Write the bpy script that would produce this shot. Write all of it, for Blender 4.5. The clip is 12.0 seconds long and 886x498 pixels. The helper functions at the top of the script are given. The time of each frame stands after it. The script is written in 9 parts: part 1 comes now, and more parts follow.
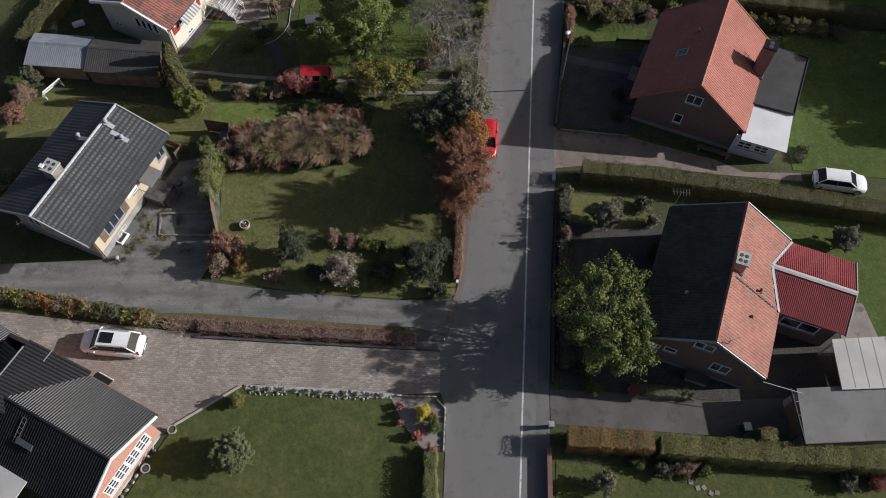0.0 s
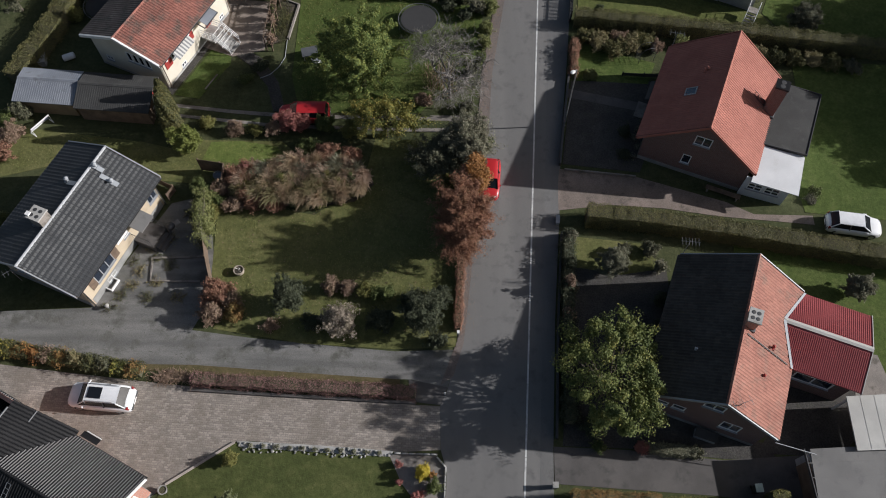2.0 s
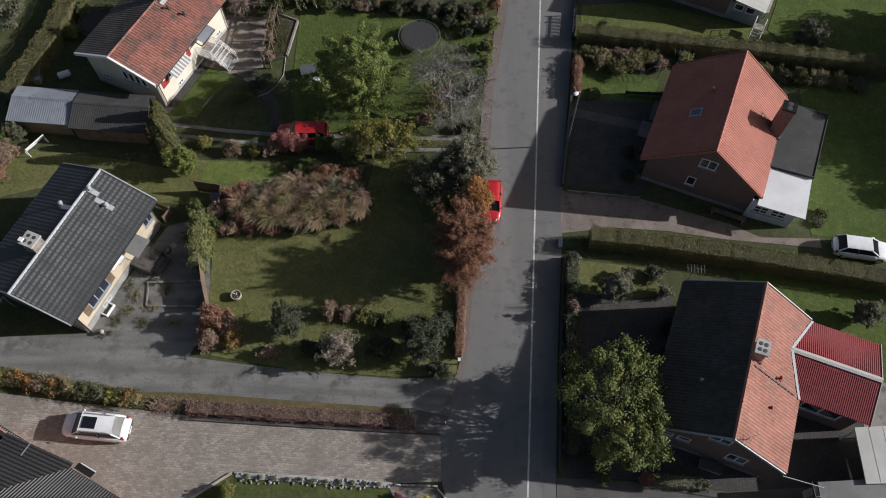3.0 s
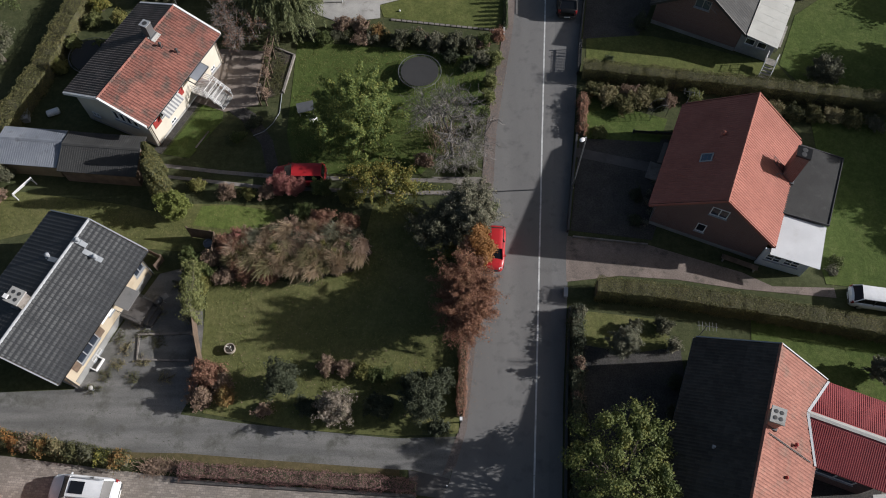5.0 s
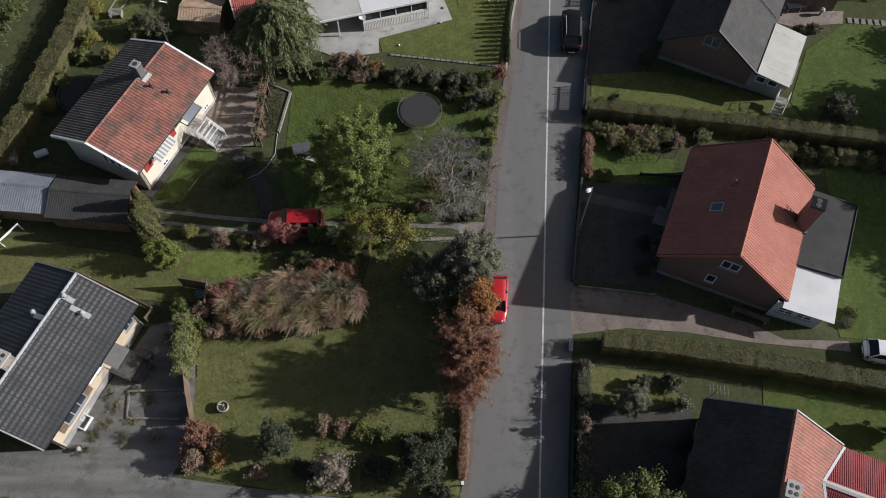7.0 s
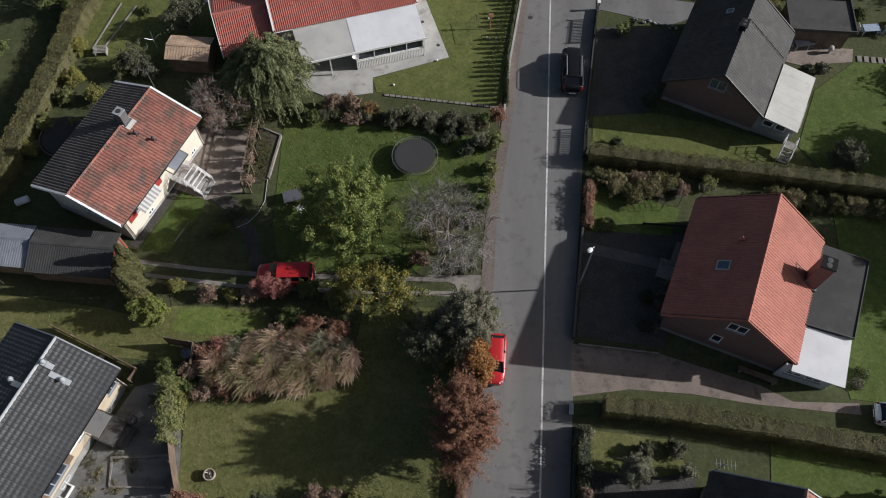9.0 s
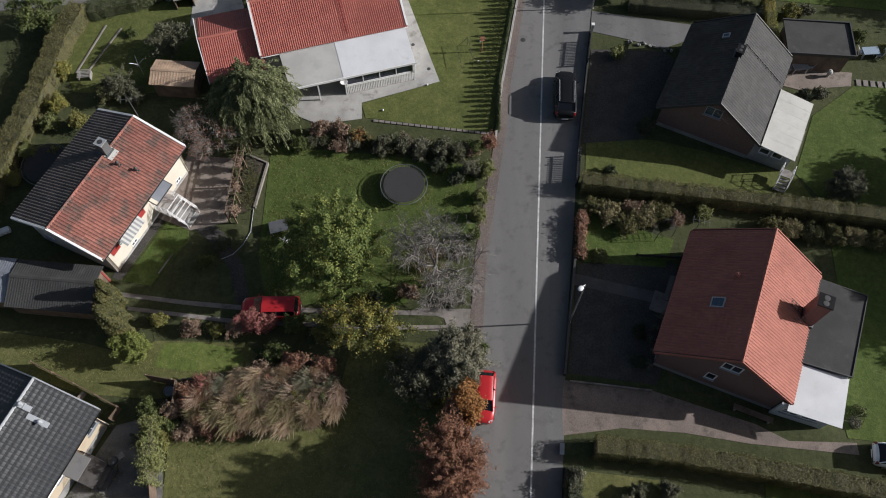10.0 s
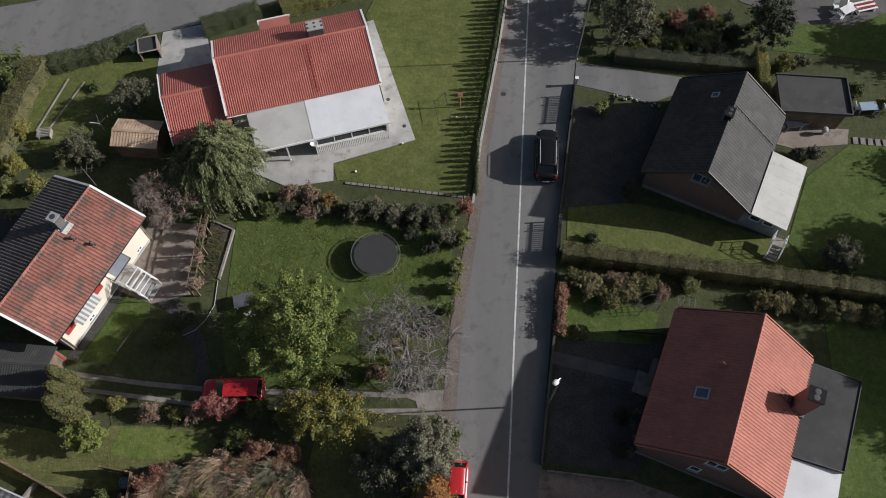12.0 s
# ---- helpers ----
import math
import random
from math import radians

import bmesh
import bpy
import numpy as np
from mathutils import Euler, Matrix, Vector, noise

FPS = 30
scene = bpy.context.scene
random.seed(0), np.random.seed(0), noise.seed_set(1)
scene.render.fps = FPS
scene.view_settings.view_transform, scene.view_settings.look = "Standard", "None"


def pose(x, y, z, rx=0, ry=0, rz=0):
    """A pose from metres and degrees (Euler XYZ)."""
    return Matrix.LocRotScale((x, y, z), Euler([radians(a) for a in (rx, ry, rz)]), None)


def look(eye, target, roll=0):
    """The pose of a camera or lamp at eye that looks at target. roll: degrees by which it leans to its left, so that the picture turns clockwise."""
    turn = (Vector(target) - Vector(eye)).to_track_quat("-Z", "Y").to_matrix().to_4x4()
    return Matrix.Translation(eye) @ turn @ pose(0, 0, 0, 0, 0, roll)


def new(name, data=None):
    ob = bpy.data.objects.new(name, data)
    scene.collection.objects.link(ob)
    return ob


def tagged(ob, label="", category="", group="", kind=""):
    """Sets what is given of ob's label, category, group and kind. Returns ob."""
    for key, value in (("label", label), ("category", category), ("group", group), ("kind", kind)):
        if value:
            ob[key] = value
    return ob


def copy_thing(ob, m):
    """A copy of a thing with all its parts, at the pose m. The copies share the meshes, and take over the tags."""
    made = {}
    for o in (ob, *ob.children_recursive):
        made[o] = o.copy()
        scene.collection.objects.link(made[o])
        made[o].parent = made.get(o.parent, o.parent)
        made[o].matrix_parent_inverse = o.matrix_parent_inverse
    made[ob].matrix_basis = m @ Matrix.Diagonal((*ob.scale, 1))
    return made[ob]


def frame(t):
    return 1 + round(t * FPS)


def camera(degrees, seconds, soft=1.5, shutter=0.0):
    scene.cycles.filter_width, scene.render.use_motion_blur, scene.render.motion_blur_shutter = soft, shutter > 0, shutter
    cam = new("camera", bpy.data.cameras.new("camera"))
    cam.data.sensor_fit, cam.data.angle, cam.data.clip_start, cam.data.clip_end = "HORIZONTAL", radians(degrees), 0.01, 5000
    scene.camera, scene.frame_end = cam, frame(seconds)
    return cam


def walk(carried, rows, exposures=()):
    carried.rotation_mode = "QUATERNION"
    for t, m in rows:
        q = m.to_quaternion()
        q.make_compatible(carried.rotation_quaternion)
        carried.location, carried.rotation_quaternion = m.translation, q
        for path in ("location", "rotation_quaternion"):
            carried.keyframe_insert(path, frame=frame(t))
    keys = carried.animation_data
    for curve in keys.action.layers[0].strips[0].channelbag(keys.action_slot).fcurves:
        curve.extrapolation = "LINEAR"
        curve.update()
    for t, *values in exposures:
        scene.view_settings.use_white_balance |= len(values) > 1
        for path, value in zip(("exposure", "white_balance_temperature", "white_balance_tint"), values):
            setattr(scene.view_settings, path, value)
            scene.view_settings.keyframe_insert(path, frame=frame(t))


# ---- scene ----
# the camera: a drone about 50 m up that flies ahead along the road and looks steeply down
cam = camera(60.29, 12.0, 1.0)
ROWS = [  # seconds, x, y, z, rx, ry, rz
    (0.0, 0.000, -0.000, 51.185, 27.473, -0.064, 0.124),
    (0.5, -0.006, 1.004, 51.205, 27.399, -0.066, 0.165),
    (1.0, -0.011, 2.049, 51.219, 27.360, -0.065, 0.174),
    (1.5, -0.012, 3.049, 51.234, 27.292, -0.063, 0.198),
    (2.0, -0.003, 4.146, 51.255, 27.214, -0.052, 0.198),
    (2.5, -0.014, 5.146, 51.270, 27.170, -0.039, 0.231),
    (3.0, -0.029, 6.305, 51.301, 27.055, -0.033, 0.243),
    (5.0, -0.057, 10.738, 51.342, 26.710, 0.034, 0.288),
    (5.5, -0.109, 11.809, 51.370, 26.642, 0.026, 0.272),
    (6.0, -0.112, 12.968, 51.361, 26.569, 0.026, 0.290),
    (6.5, -0.127, 14.047, 51.371, 26.510, 0.025, 0.293),
    (8.5, -0.240, 18.748, 51.508, 26.016, -0.101, 0.264),
    (9.0, 0.027, 20.052, 51.500, 25.933, -0.102, 0.271),
    (9.5, 0.403, 21.417, 51.546, 25.801, -0.066, 0.275),
    (10.0, 0.895, 22.949, 51.581, 25.671, -0.019, 0.293),
    (10.5, 1.398, 24.475, 51.649, 25.492, 0.038, 0.327),
    (11.0, 1.994, 26.100, 51.606, 25.411, 0.104, 0.362),
    (11.5, 2.536, 27.695, 51.594, 25.293, 0.177, 0.368),
    (12.0, 3.089, 29.535, 51.609, 25.073, 0.261, 0.381),
]
walk(cam, [(t, pose(x, y, z, rx, ry, rz)) for t, x, y, z, rx, ry, rz in ROWS])

# ---- sky and sun: a clear autumn day, the sun low in the east ----
SUN_UP = 24.0
world = bpy.data.worlds.new("sky")
scene.world = world
world.use_nodes = True
sky = world.node_tree.nodes.new("ShaderNodeTexSky")
sky.sky_type, sky.sun_disc = "NISHITA", False
sky.dust_density = 3.0
sky.sun_elevation, sky.sun_rotation = radians(SUN_UP), radians(86.7)
world.node_tree.nodes["Background"].inputs["Strength"].default_value = 0.053
world.node_tree.links.new(sky.outputs[0], world.node_tree.nodes["Background"].inputs["Color"])
sun = new("sun", bpy.data.lights.new("sun", "SUN"))
sun.data.energy, sun.data.angle, sun.data.color = 4.45, radians(0.55), (1.0, 0.985, 1.0)
sun.matrix_world = look((60 * math.cos(radians(SUN_UP)), 3.2, 60 * math.sin(radians(SUN_UP))), (0, 0, 0))
scene.view_settings.exposure = 0.36


# ---- materials ----
def nodes_of(name):
    m = bpy.data.materials.new(name)
    m.use_nodes = True
    nt = m.node_tree
    return m, nt, nt.nodes["Principled BSDF"]


def put(nt, kind, **values):
    n = nt.nodes.new(kind)
    for k, v in values.items():
        n.inputs[k.replace("_", " ")].default_value = v
    return n


def ramp(nt, fac, stops):
    r = nt.nodes.new("ShaderNodeValToRGB")
    e = r.color_ramp.elements
    while len(e) < len(stops):
        e.new(0.5)
    for el, (p, c) in zip(e, stops):
        el.position, el.color = p, (*c, 1)
    nt.links.new(fac, r.inputs[0])
    return r.outputs[0]


def mix(nt, fac, a, b, blend="MIX"):
    n = nt.nodes.new("ShaderNodeMix")
    n.data_type, n.blend_type = "RGBA", blend
    for i, x in ((0, fac), (6, a), (7, b)):
        if isinstance(x, (int, float)):
            n.inputs[i].default_value = x
        elif isinstance(x, tuple):
            n.inputs[i].default_value = (*x, 1)
        else:
            nt.links.new(x, n.inputs[i])
    return n.outputs[2]


def bump(nt, bsdf, height, depth, strength=0.6):
    b = put(nt, "ShaderNodeBump", Strength=strength, Distance=depth)
    nt.links.new(height, b.inputs["Height"])
    nt.links.new(b.outputs[0], bsdf.inputs["Normal"])


def noise_of(nt, scale, detail=4.0, rough=0.55, stretch=None):
    g = nt.nodes.new("ShaderNodeNewGeometry").outputs["Position"]
    if stretch:
        mp = nt.nodes.new("ShaderNodeMapping")
        mp.inputs["Rotation"].default_value[2] = radians(stretch[2])
        mp.inputs["Scale"].default_value = (stretch[0], stretch[1], 1)
        nt.links.new(g, mp.inputs[0])
        g = mp.outputs[0]
    n = put(nt, "ShaderNodeTexNoise", Scale=scale, Detail=detail, Roughness=rough)
    nt.links.new(g, n.inputs["Vector"])
    return n.outputs[0]


def surface(name, c1, c2, big=0.4, fine=18.0, rough=0.8, depth=0.01, grain=0.25, metal=0.0, stain=None, stain_at=0.62, stain_scale=0.9, vary=0.0, stretch=None, spec=0.5):
    """Two colours that drift over the surface, a fine grain, stains with a shape of their own, and relief."""
    m, nt, p = nodes_of(name)
    col = ramp(nt, noise_of(nt, big, 3, stretch=stretch), [(0.36, c1), (0.64, c2)])
    if stain:
        f = ramp(nt, noise_of(nt, stain_scale, 6, 0.65), [(stain_at - 0.05, (0, 0, 0)), (stain_at + 0.1, (1, 1, 1))])
        col = mix(nt, f, col, stain)
    g = noise_of(nt, fine, 5, 0.7)
    lo, hi = 1 - grain, 1 + grain
    col = mix(nt, 1.0, col, ramp(nt, g, [(0.3, (lo, lo, lo)), (0.7, (hi, hi, hi))]), "MULTIPLY")
    if vary:
        r = nt.nodes.new("ShaderNodeObjectInfo").outputs["Random"]
        i = nt.nodes.new("ShaderNodeNewGeometry").outputs["Random Per Island"]
        lo, hi = 1 - vary, 1 + vary
        col = mix(nt, 1.0, col, ramp(nt, r, [(0.0, (lo, lo, lo)), (1.0, (hi, hi, hi))]), "MULTIPLY")
        col = mix(nt, 1.0, col, ramp(nt, i, [(0.0, (lo, lo, lo)), (1.0, (hi, hi, hi))]), "MULTIPLY")
    nt.links.new(col, p.inputs["Base Color"])
    p.inputs["Roughness"].default_value, p.inputs["Metallic"].default_value = rough, metal
    p.inputs["Specular IOR Level"].default_value = spec
    if depth:
        bump(nt, p, g, depth)
    return m


def plain(name, c, rough=0.5, metal=0.0, spec=0.5):
    """Paint, plastic or metal with faint dirt."""
    return surface(name, tuple(x * 0.93 for x in c), tuple(min(1, x * 1.05) for x in c), 1.7, 30, rough, 0.002, 0.07, metal, spec=spec)


def leaf(name, colours, glow=0.25, drift=0.35):
    """Leaves: a colour for every leaf out of a range, drifting through the crown, with light shining through."""
    m, nt, p = nodes_of(name)
    i = nt.nodes.new("ShaderNodeNewGeometry").outputs["Random Per Island"]
    n = noise_of(nt, 0.9, 2)
    f = nt.nodes.new("ShaderNodeMath")
    f.operation = "MULTIPLY_ADD"
    nt.links.new(n, f.inputs[0])
    f.inputs[1].default_value = drift * 2
    s = nt.nodes.new("ShaderNodeMath")
    s.operation = "MULTIPLY_ADD"
    nt.links.new(i, s.inputs[0])
    s.inputs[1].default_value = 1 - drift
    s.inputs[2].default_value = -drift * 0.5
    nt.links.new(s.outputs[0], f.inputs[2])
    col = ramp(nt, f.outputs[0], [(k / (len(colours) - 1), c) for k, c in enumerate(colours)])
    col = mix(nt, 1.0, col, (1.32, 1.25, 1.32), "MULTIPLY")
    nt.links.new(col, p.inputs["Base Color"])
    p.inputs["Roughness"].default_value, p.inputs["Specular IOR Level"].default_value = 0.6, 0.25
    t = nt.nodes.new("ShaderNodeBsdfTranslucent")
    nt.links.new(col, t.inputs["Color"])
    x = nt.nodes.new("ShaderNodeMixShader")
    x.inputs[0].default_value = glow
    nt.links.new(p.outputs[0], x.inputs[1])
    nt.links.new(t.outputs[0], x.inputs[2])
    nt.links.new(x.outputs[0], nt.nodes["Material Output"].inputs["Surface"])
    return m


def grass(name, dark, mid, dry, dry_at=0.6):
    """Turf: mown green with paler, drier patches, mottled at several scales."""
    m, nt, p = nodes_of(name)
    col = ramp(nt, noise_of(nt, 0.2, 5, 0.62), [(0.34, dark), (0.5, mid), (dry_at + 0.12, dry)])
    col = mix(nt, 0.55, col, ramp(nt, noise_of(nt, 1.1, 6, 0.72), [(0.34, dark), (0.52, mid), (0.66, dry)]))
    w = noise_of(nt, 3.4, 4, 0.6)
    col = mix(nt, 1.0, col, ramp(nt, w, [(0.34, (0.84, 0.85, 0.84)), (0.66, (1.14, 1.13, 1.14))]), "MULTIPLY")
    g = noise_of(nt, 14, 6, 0.75)
    col = mix(nt, 1.0, col, ramp(nt, g, [(0.28, (0.72, 0.72, 0.73)), (0.72, (1.28, 1.28, 1.27))]), "MULTIPLY")
    col = mix(nt, 1.0, col, (0.98, 1.0, 0.98), "MULTIPLY")
    nt.links.new(col, p.inputs["Base Color"])
    p.inputs["Roughness"].default_value, p.inputs["Specular IOR Level"].default_value = 0.95, 0.15
    h = nt.nodes.new("ShaderNodeMath")
    h.operation, h.inputs[1].default_value = "MULTIPLY_ADD", 1.6
    nt.links.new(w, h.inputs[0])
    nt.links.new(g, h.inputs[2])
    bump(nt, p, h.outputs[0], 0.04, 0.45)
    return m


def bricks(name, c1, c2, mortar, size, row, turn=0.0, rough=0.85, gap=0.012, upright=False, depth=0.012, blotch=None):
    """Courses of brick or paving at their true size."""
    m, nt, p = nodes_of(name)
    g = nt.nodes.new("ShaderNodeTexCoord").outputs["Object"] if upright else nt.nodes.new("ShaderNodeNewGeometry").outputs["Position"]
    mp = nt.nodes.new("ShaderNodeMapping")
    mp.inputs["Rotation"].default_value[2] = radians(turn)
    nt.links.new(g, mp.inputs[0])
    vec = mp.outputs[0]
    if upright:  # run the courses round the walls: x + y along, z up
        sp = nt.nodes.new("ShaderNodeSeparateXYZ")
        nt.links.new(vec, sp.inputs[0])
        ad = nt.nodes.new("ShaderNodeMath")
        nt.links.new(sp.outputs[0], ad.inputs[0])
        nt.links.new(sp.outputs[1], ad.inputs[1])
        cb = nt.nodes.new("ShaderNodeCombineXYZ")
        nt.links.new(ad.outputs[0], cb.inputs[0])
        nt.links.new(sp.outputs[2], cb.inputs[1])
        vec = cb.outputs[0]
    b = put(nt, "ShaderNodeTexBrick", Scale=1.0, Mortar_Size=gap, Brick_Width=size, Row_Height=row, Color1=(*c1, 1), Color2=(*c2, 1), Mortar=(*mortar, 1))
    nt.links.new(vec, b.inputs["Vector"])
    col = b.outputs[0]
    f = noise_of(nt, 0.5, 5, 0.65)
    if blotch:
        col = mix(nt, ramp(nt, f, [(0.42, (0, 0, 0)), (0.66, (0.85, 0.85, 0.85))]), col, blotch)
    n = noise_of(nt, 14, 5, 0.7)
    col = mix(nt, 1.0, col, ramp(nt, n, [(0.3, (0.75, 0.75, 0.75)), (0.7, (1.25, 1.25, 1.25))]), "MULTIPLY")
    nt.links.new(col, p.inputs["Base Color"])
    p.inputs["Roughness"].default_value = rough
    h = nt.nodes.new("ShaderNodeMath")
    h.operation = "MULTIPLY_ADD"
    nt.links.new(n, h.inputs[0])
    h.inputs[1].default_value = 0.3
    inv = nt.nodes.new("ShaderNodeMath")
    inv.operation = "SUBTRACT"
    inv.inputs[0].default_value = 1.0
    nt.links.new(b.outputs["Fac"], inv.inputs[1])
    nt.links.new(inv.outputs[0], h.inputs[2])
    bump(nt, p, h.outputs[0], depth, 0.8)
    return m


def sunlit_courses(name, house_at, turn, pitch, width, ridge_gap, base, pale):
    """Dark tiles with the sunlit step of each tile painted pale, in courses along the ridge; the lowest courses stay
    dark.
    """
    m, nt, p = nodes_of(name)
    a = radians(-turn)
    mp = nt.nodes.new("ShaderNodeMapping")
    mp.inputs["Rotation"].default_value[2] = a
    mp.inputs["Location"].default_value = (-(math.cos(a) * house_at[0] - math.sin(a) * house_at[1]), -(math.sin(a) * house_at[0] + math.cos(a) * house_at[1]), 0)
    nt.links.new(nt.nodes.new("ShaderNodeNewGeometry").outputs["Position"], mp.inputs[0])
    sp = nt.nodes.new("ShaderNodeSeparateXYZ")
    nt.links.new(mp.outputs[0], sp.inputs[0])

    def cell(out, size, shift):
        d = nt.nodes.new("ShaderNodeMath")
        d.operation, d.inputs[1].default_value, d.inputs[2].default_value = "MULTIPLY_ADD", 1 / size, shift
        nt.links.new(out, d.inputs[0])
        f = nt.nodes.new("ShaderNodeMath")
        f.operation = "FRACT"
        nt.links.new(d.outputs[0], f.inputs[0])
        return f.outputs[0]

    black, white = (0, 0, 0), (1, 1, 1)
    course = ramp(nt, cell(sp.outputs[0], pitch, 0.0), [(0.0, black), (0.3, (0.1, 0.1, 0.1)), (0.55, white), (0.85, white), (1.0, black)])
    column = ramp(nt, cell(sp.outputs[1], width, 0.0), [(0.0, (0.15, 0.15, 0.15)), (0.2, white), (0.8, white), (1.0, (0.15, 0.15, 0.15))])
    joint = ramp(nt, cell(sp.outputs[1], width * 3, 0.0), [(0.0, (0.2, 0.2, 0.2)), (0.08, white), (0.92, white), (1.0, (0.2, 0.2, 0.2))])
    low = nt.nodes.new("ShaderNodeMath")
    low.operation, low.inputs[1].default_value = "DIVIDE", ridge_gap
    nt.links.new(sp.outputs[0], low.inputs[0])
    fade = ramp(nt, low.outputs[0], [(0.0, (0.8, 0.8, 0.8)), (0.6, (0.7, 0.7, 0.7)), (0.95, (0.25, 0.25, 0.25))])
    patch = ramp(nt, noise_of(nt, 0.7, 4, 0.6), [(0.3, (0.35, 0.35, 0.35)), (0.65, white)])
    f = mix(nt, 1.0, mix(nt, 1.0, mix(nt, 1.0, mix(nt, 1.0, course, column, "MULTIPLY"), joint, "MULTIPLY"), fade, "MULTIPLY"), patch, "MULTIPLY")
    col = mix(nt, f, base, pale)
    g = noise_of(nt, 24, 5, 0.7)
    col = mix(nt, 1.0, col, ramp(nt, g, [(0.3, (0.8, 0.8, 0.8)), (0.7, (1.2, 1.2, 1.2))]), "MULTIPLY")
    nt.links.new(col, p.inputs["Base Color"])
    p.inputs["Roughness"].default_value, p.inputs["Specular IOR Level"].default_value = 0.65, 0.4
    bump(nt, p, g, 0.005)
    return m


def glass_of(name, tint=(0.02, 0.025, 0.03), clear=0.3):
    """Dark window glass: a clear coat over the dark room behind it."""
    m, nt, p = nodes_of(name)
    p.inputs["Base Color"].default_value = (*tint, 1)
    p.inputs["Roughness"].default_value = 0.06
    p.inputs["Specular IOR Level"].default_value = 0.7
    p.inputs["Transmission Weight"].default_value = clear
    return m


TURF = grass("turf", (0.04, 0.048, 0.022), (0.062, 0.07, 0.032), (0.095, 0.094, 0.048))
SUNNY = grass("sunny_lawn", (0.05, 0.074, 0.02), (0.074, 0.102, 0.027), (0.11, 0.127, 0.044), 0.6)
# dark ground whose colour carries the shade beside the houses
YARD = surface("shade_dark_soil", (0.042, 0.039, 0.036), (0.058, 0.054, 0.049), 0.9, 9, 0.95, 0.05, 0.5, stain=(0.05, 0.05, 0.036), stain_at=0.6, stain_scale=1.5)
MOSSY = grass("mossy_lawn", (0.068, 0.081, 0.025), (0.1, 0.113, 0.036), (0.15, 0.15, 0.055), 0.6)
TAR = surface("old_drive_asphalt", (0.078, 0.072, 0.069), (0.105, 0.097, 0.092), 0.5, 34, 0.9, 0.006, 0.25, stain=(0.06, 0.057, 0.055), stain_at=0.58)
PATIO = surface("brown_patio_slabs", (0.19, 0.155, 0.13), (0.25, 0.208, 0.175), 0.6, 18, 0.9, 0.008, 0.25, stain=(0.11, 0.092, 0.076), stain_at=0.58)
DRY = grass("dry_verge", (0.075, 0.068, 0.034), (0.115, 0.092, 0.048), (0.16, 0.12, 0.068))
LAWN = grass("lawn_green", (0.046, 0.056, 0.02), (0.068, 0.08, 0.027), (0.108, 0.11, 0.043), 0.56)
ROUGH = grass("meadow", (0.078, 0.083, 0.032), (0.118, 0.122, 0.046), (0.17, 0.155, 0.07), 0.52)
SOIL = surface("bed_soil", (0.052, 0.043, 0.034), (0.085, 0.068, 0.052), 0.9, 14, 0.95, 0.04, 0.5, stain=(0.06, 0.065, 0.025), stain_at=0.55)
ASPHALT = surface("asphalt", (0.132, 0.128, 0.124), (0.165, 0.16, 0.153), 0.16, 38, 0.85, 0.006, 0.22, stain=(0.112, 0.109, 0.106), stain_at=0.58, stretch=(1.6, 0.12, 4.1))
FOOTWAY = surface("footway_asphalt", (0.118, 0.116, 0.114), (0.15, 0.147, 0.143), 0.3, 38, 0.85, 0.006, 0.25, stain=(0.098, 0.097, 0.096), stain_at=0.6, stretch=(1.6, 0.3, 4.1))
VERGE = surface("littered_verge", (0.125, 0.104, 0.094), (0.17, 0.14, 0.125), 0.35, 14, 0.9, 0.012, 0.45, stain=(0.14, 0.09, 0.068), stain_at=0.6, stretch=(1.4, 0.4, 8))
GRAVEL = surface("gravel", (0.12, 0.118, 0.112), (0.185, 0.18, 0.17), 0.5, 16, 0.95, 0.02, 0.26, stain=(0.098, 0.097, 0.084), stain_at=0.55, stain_scale=0.7, stretch=(0.3, 2.2, -3))
DRIVE = surface("worn_drive", (0.16, 0.13, 0.112), (0.22, 0.175, 0.15), 0.5, 16, 0.95, 0.015, 0.35, stain=(0.1, 0.085, 0.07), stain_at=0.58)
PAVER = bricks("drive_pavers", (0.2, 0.174, 0.152), (0.345, 0.302, 0.262), (0.185, 0.163, 0.143), 0.3, 0.15, 3.5, blotch=(0.19, 0.163, 0.136))
CONCRETE = surface("concrete", (0.3, 0.295, 0.28), (0.4, 0.39, 0.37), 0.7, 22, 0.85, 0.006, 0.15, stain=(0.2, 0.19, 0.17), stain_at=0.6)
CONCRETE_DARK = surface("weathered_concrete", (0.17, 0.155, 0.14), (0.24, 0.215, 0.195), 0.6, 20, 0.9, 0.008, 0.25, stain=(0.1, 0.09, 0.075), stain_at=0.58)
PAINT_LINE = surface("road_paint", (0.42, 0.42, 0.41), (0.6, 0.6, 0.58), 1.3, 26, 0.7, 0.003, 0.25, stain=(0.25, 0.25, 0.25), stain_at=0.6, stain_scale=4)
STONE = surface("field_stone", (0.13, 0.132, 0.122), (0.24, 0.236, 0.218), 1.6, 14, 0.95, 0.03, 0.4, vary=0.35, spec=0.2)
WALL_STONE = surface("wall_cap", (0.3, 0.26, 0.23), (0.38, 0.33, 0.29), 0.8, 20, 0.9, 0.01, 0.2, vary=0.12)

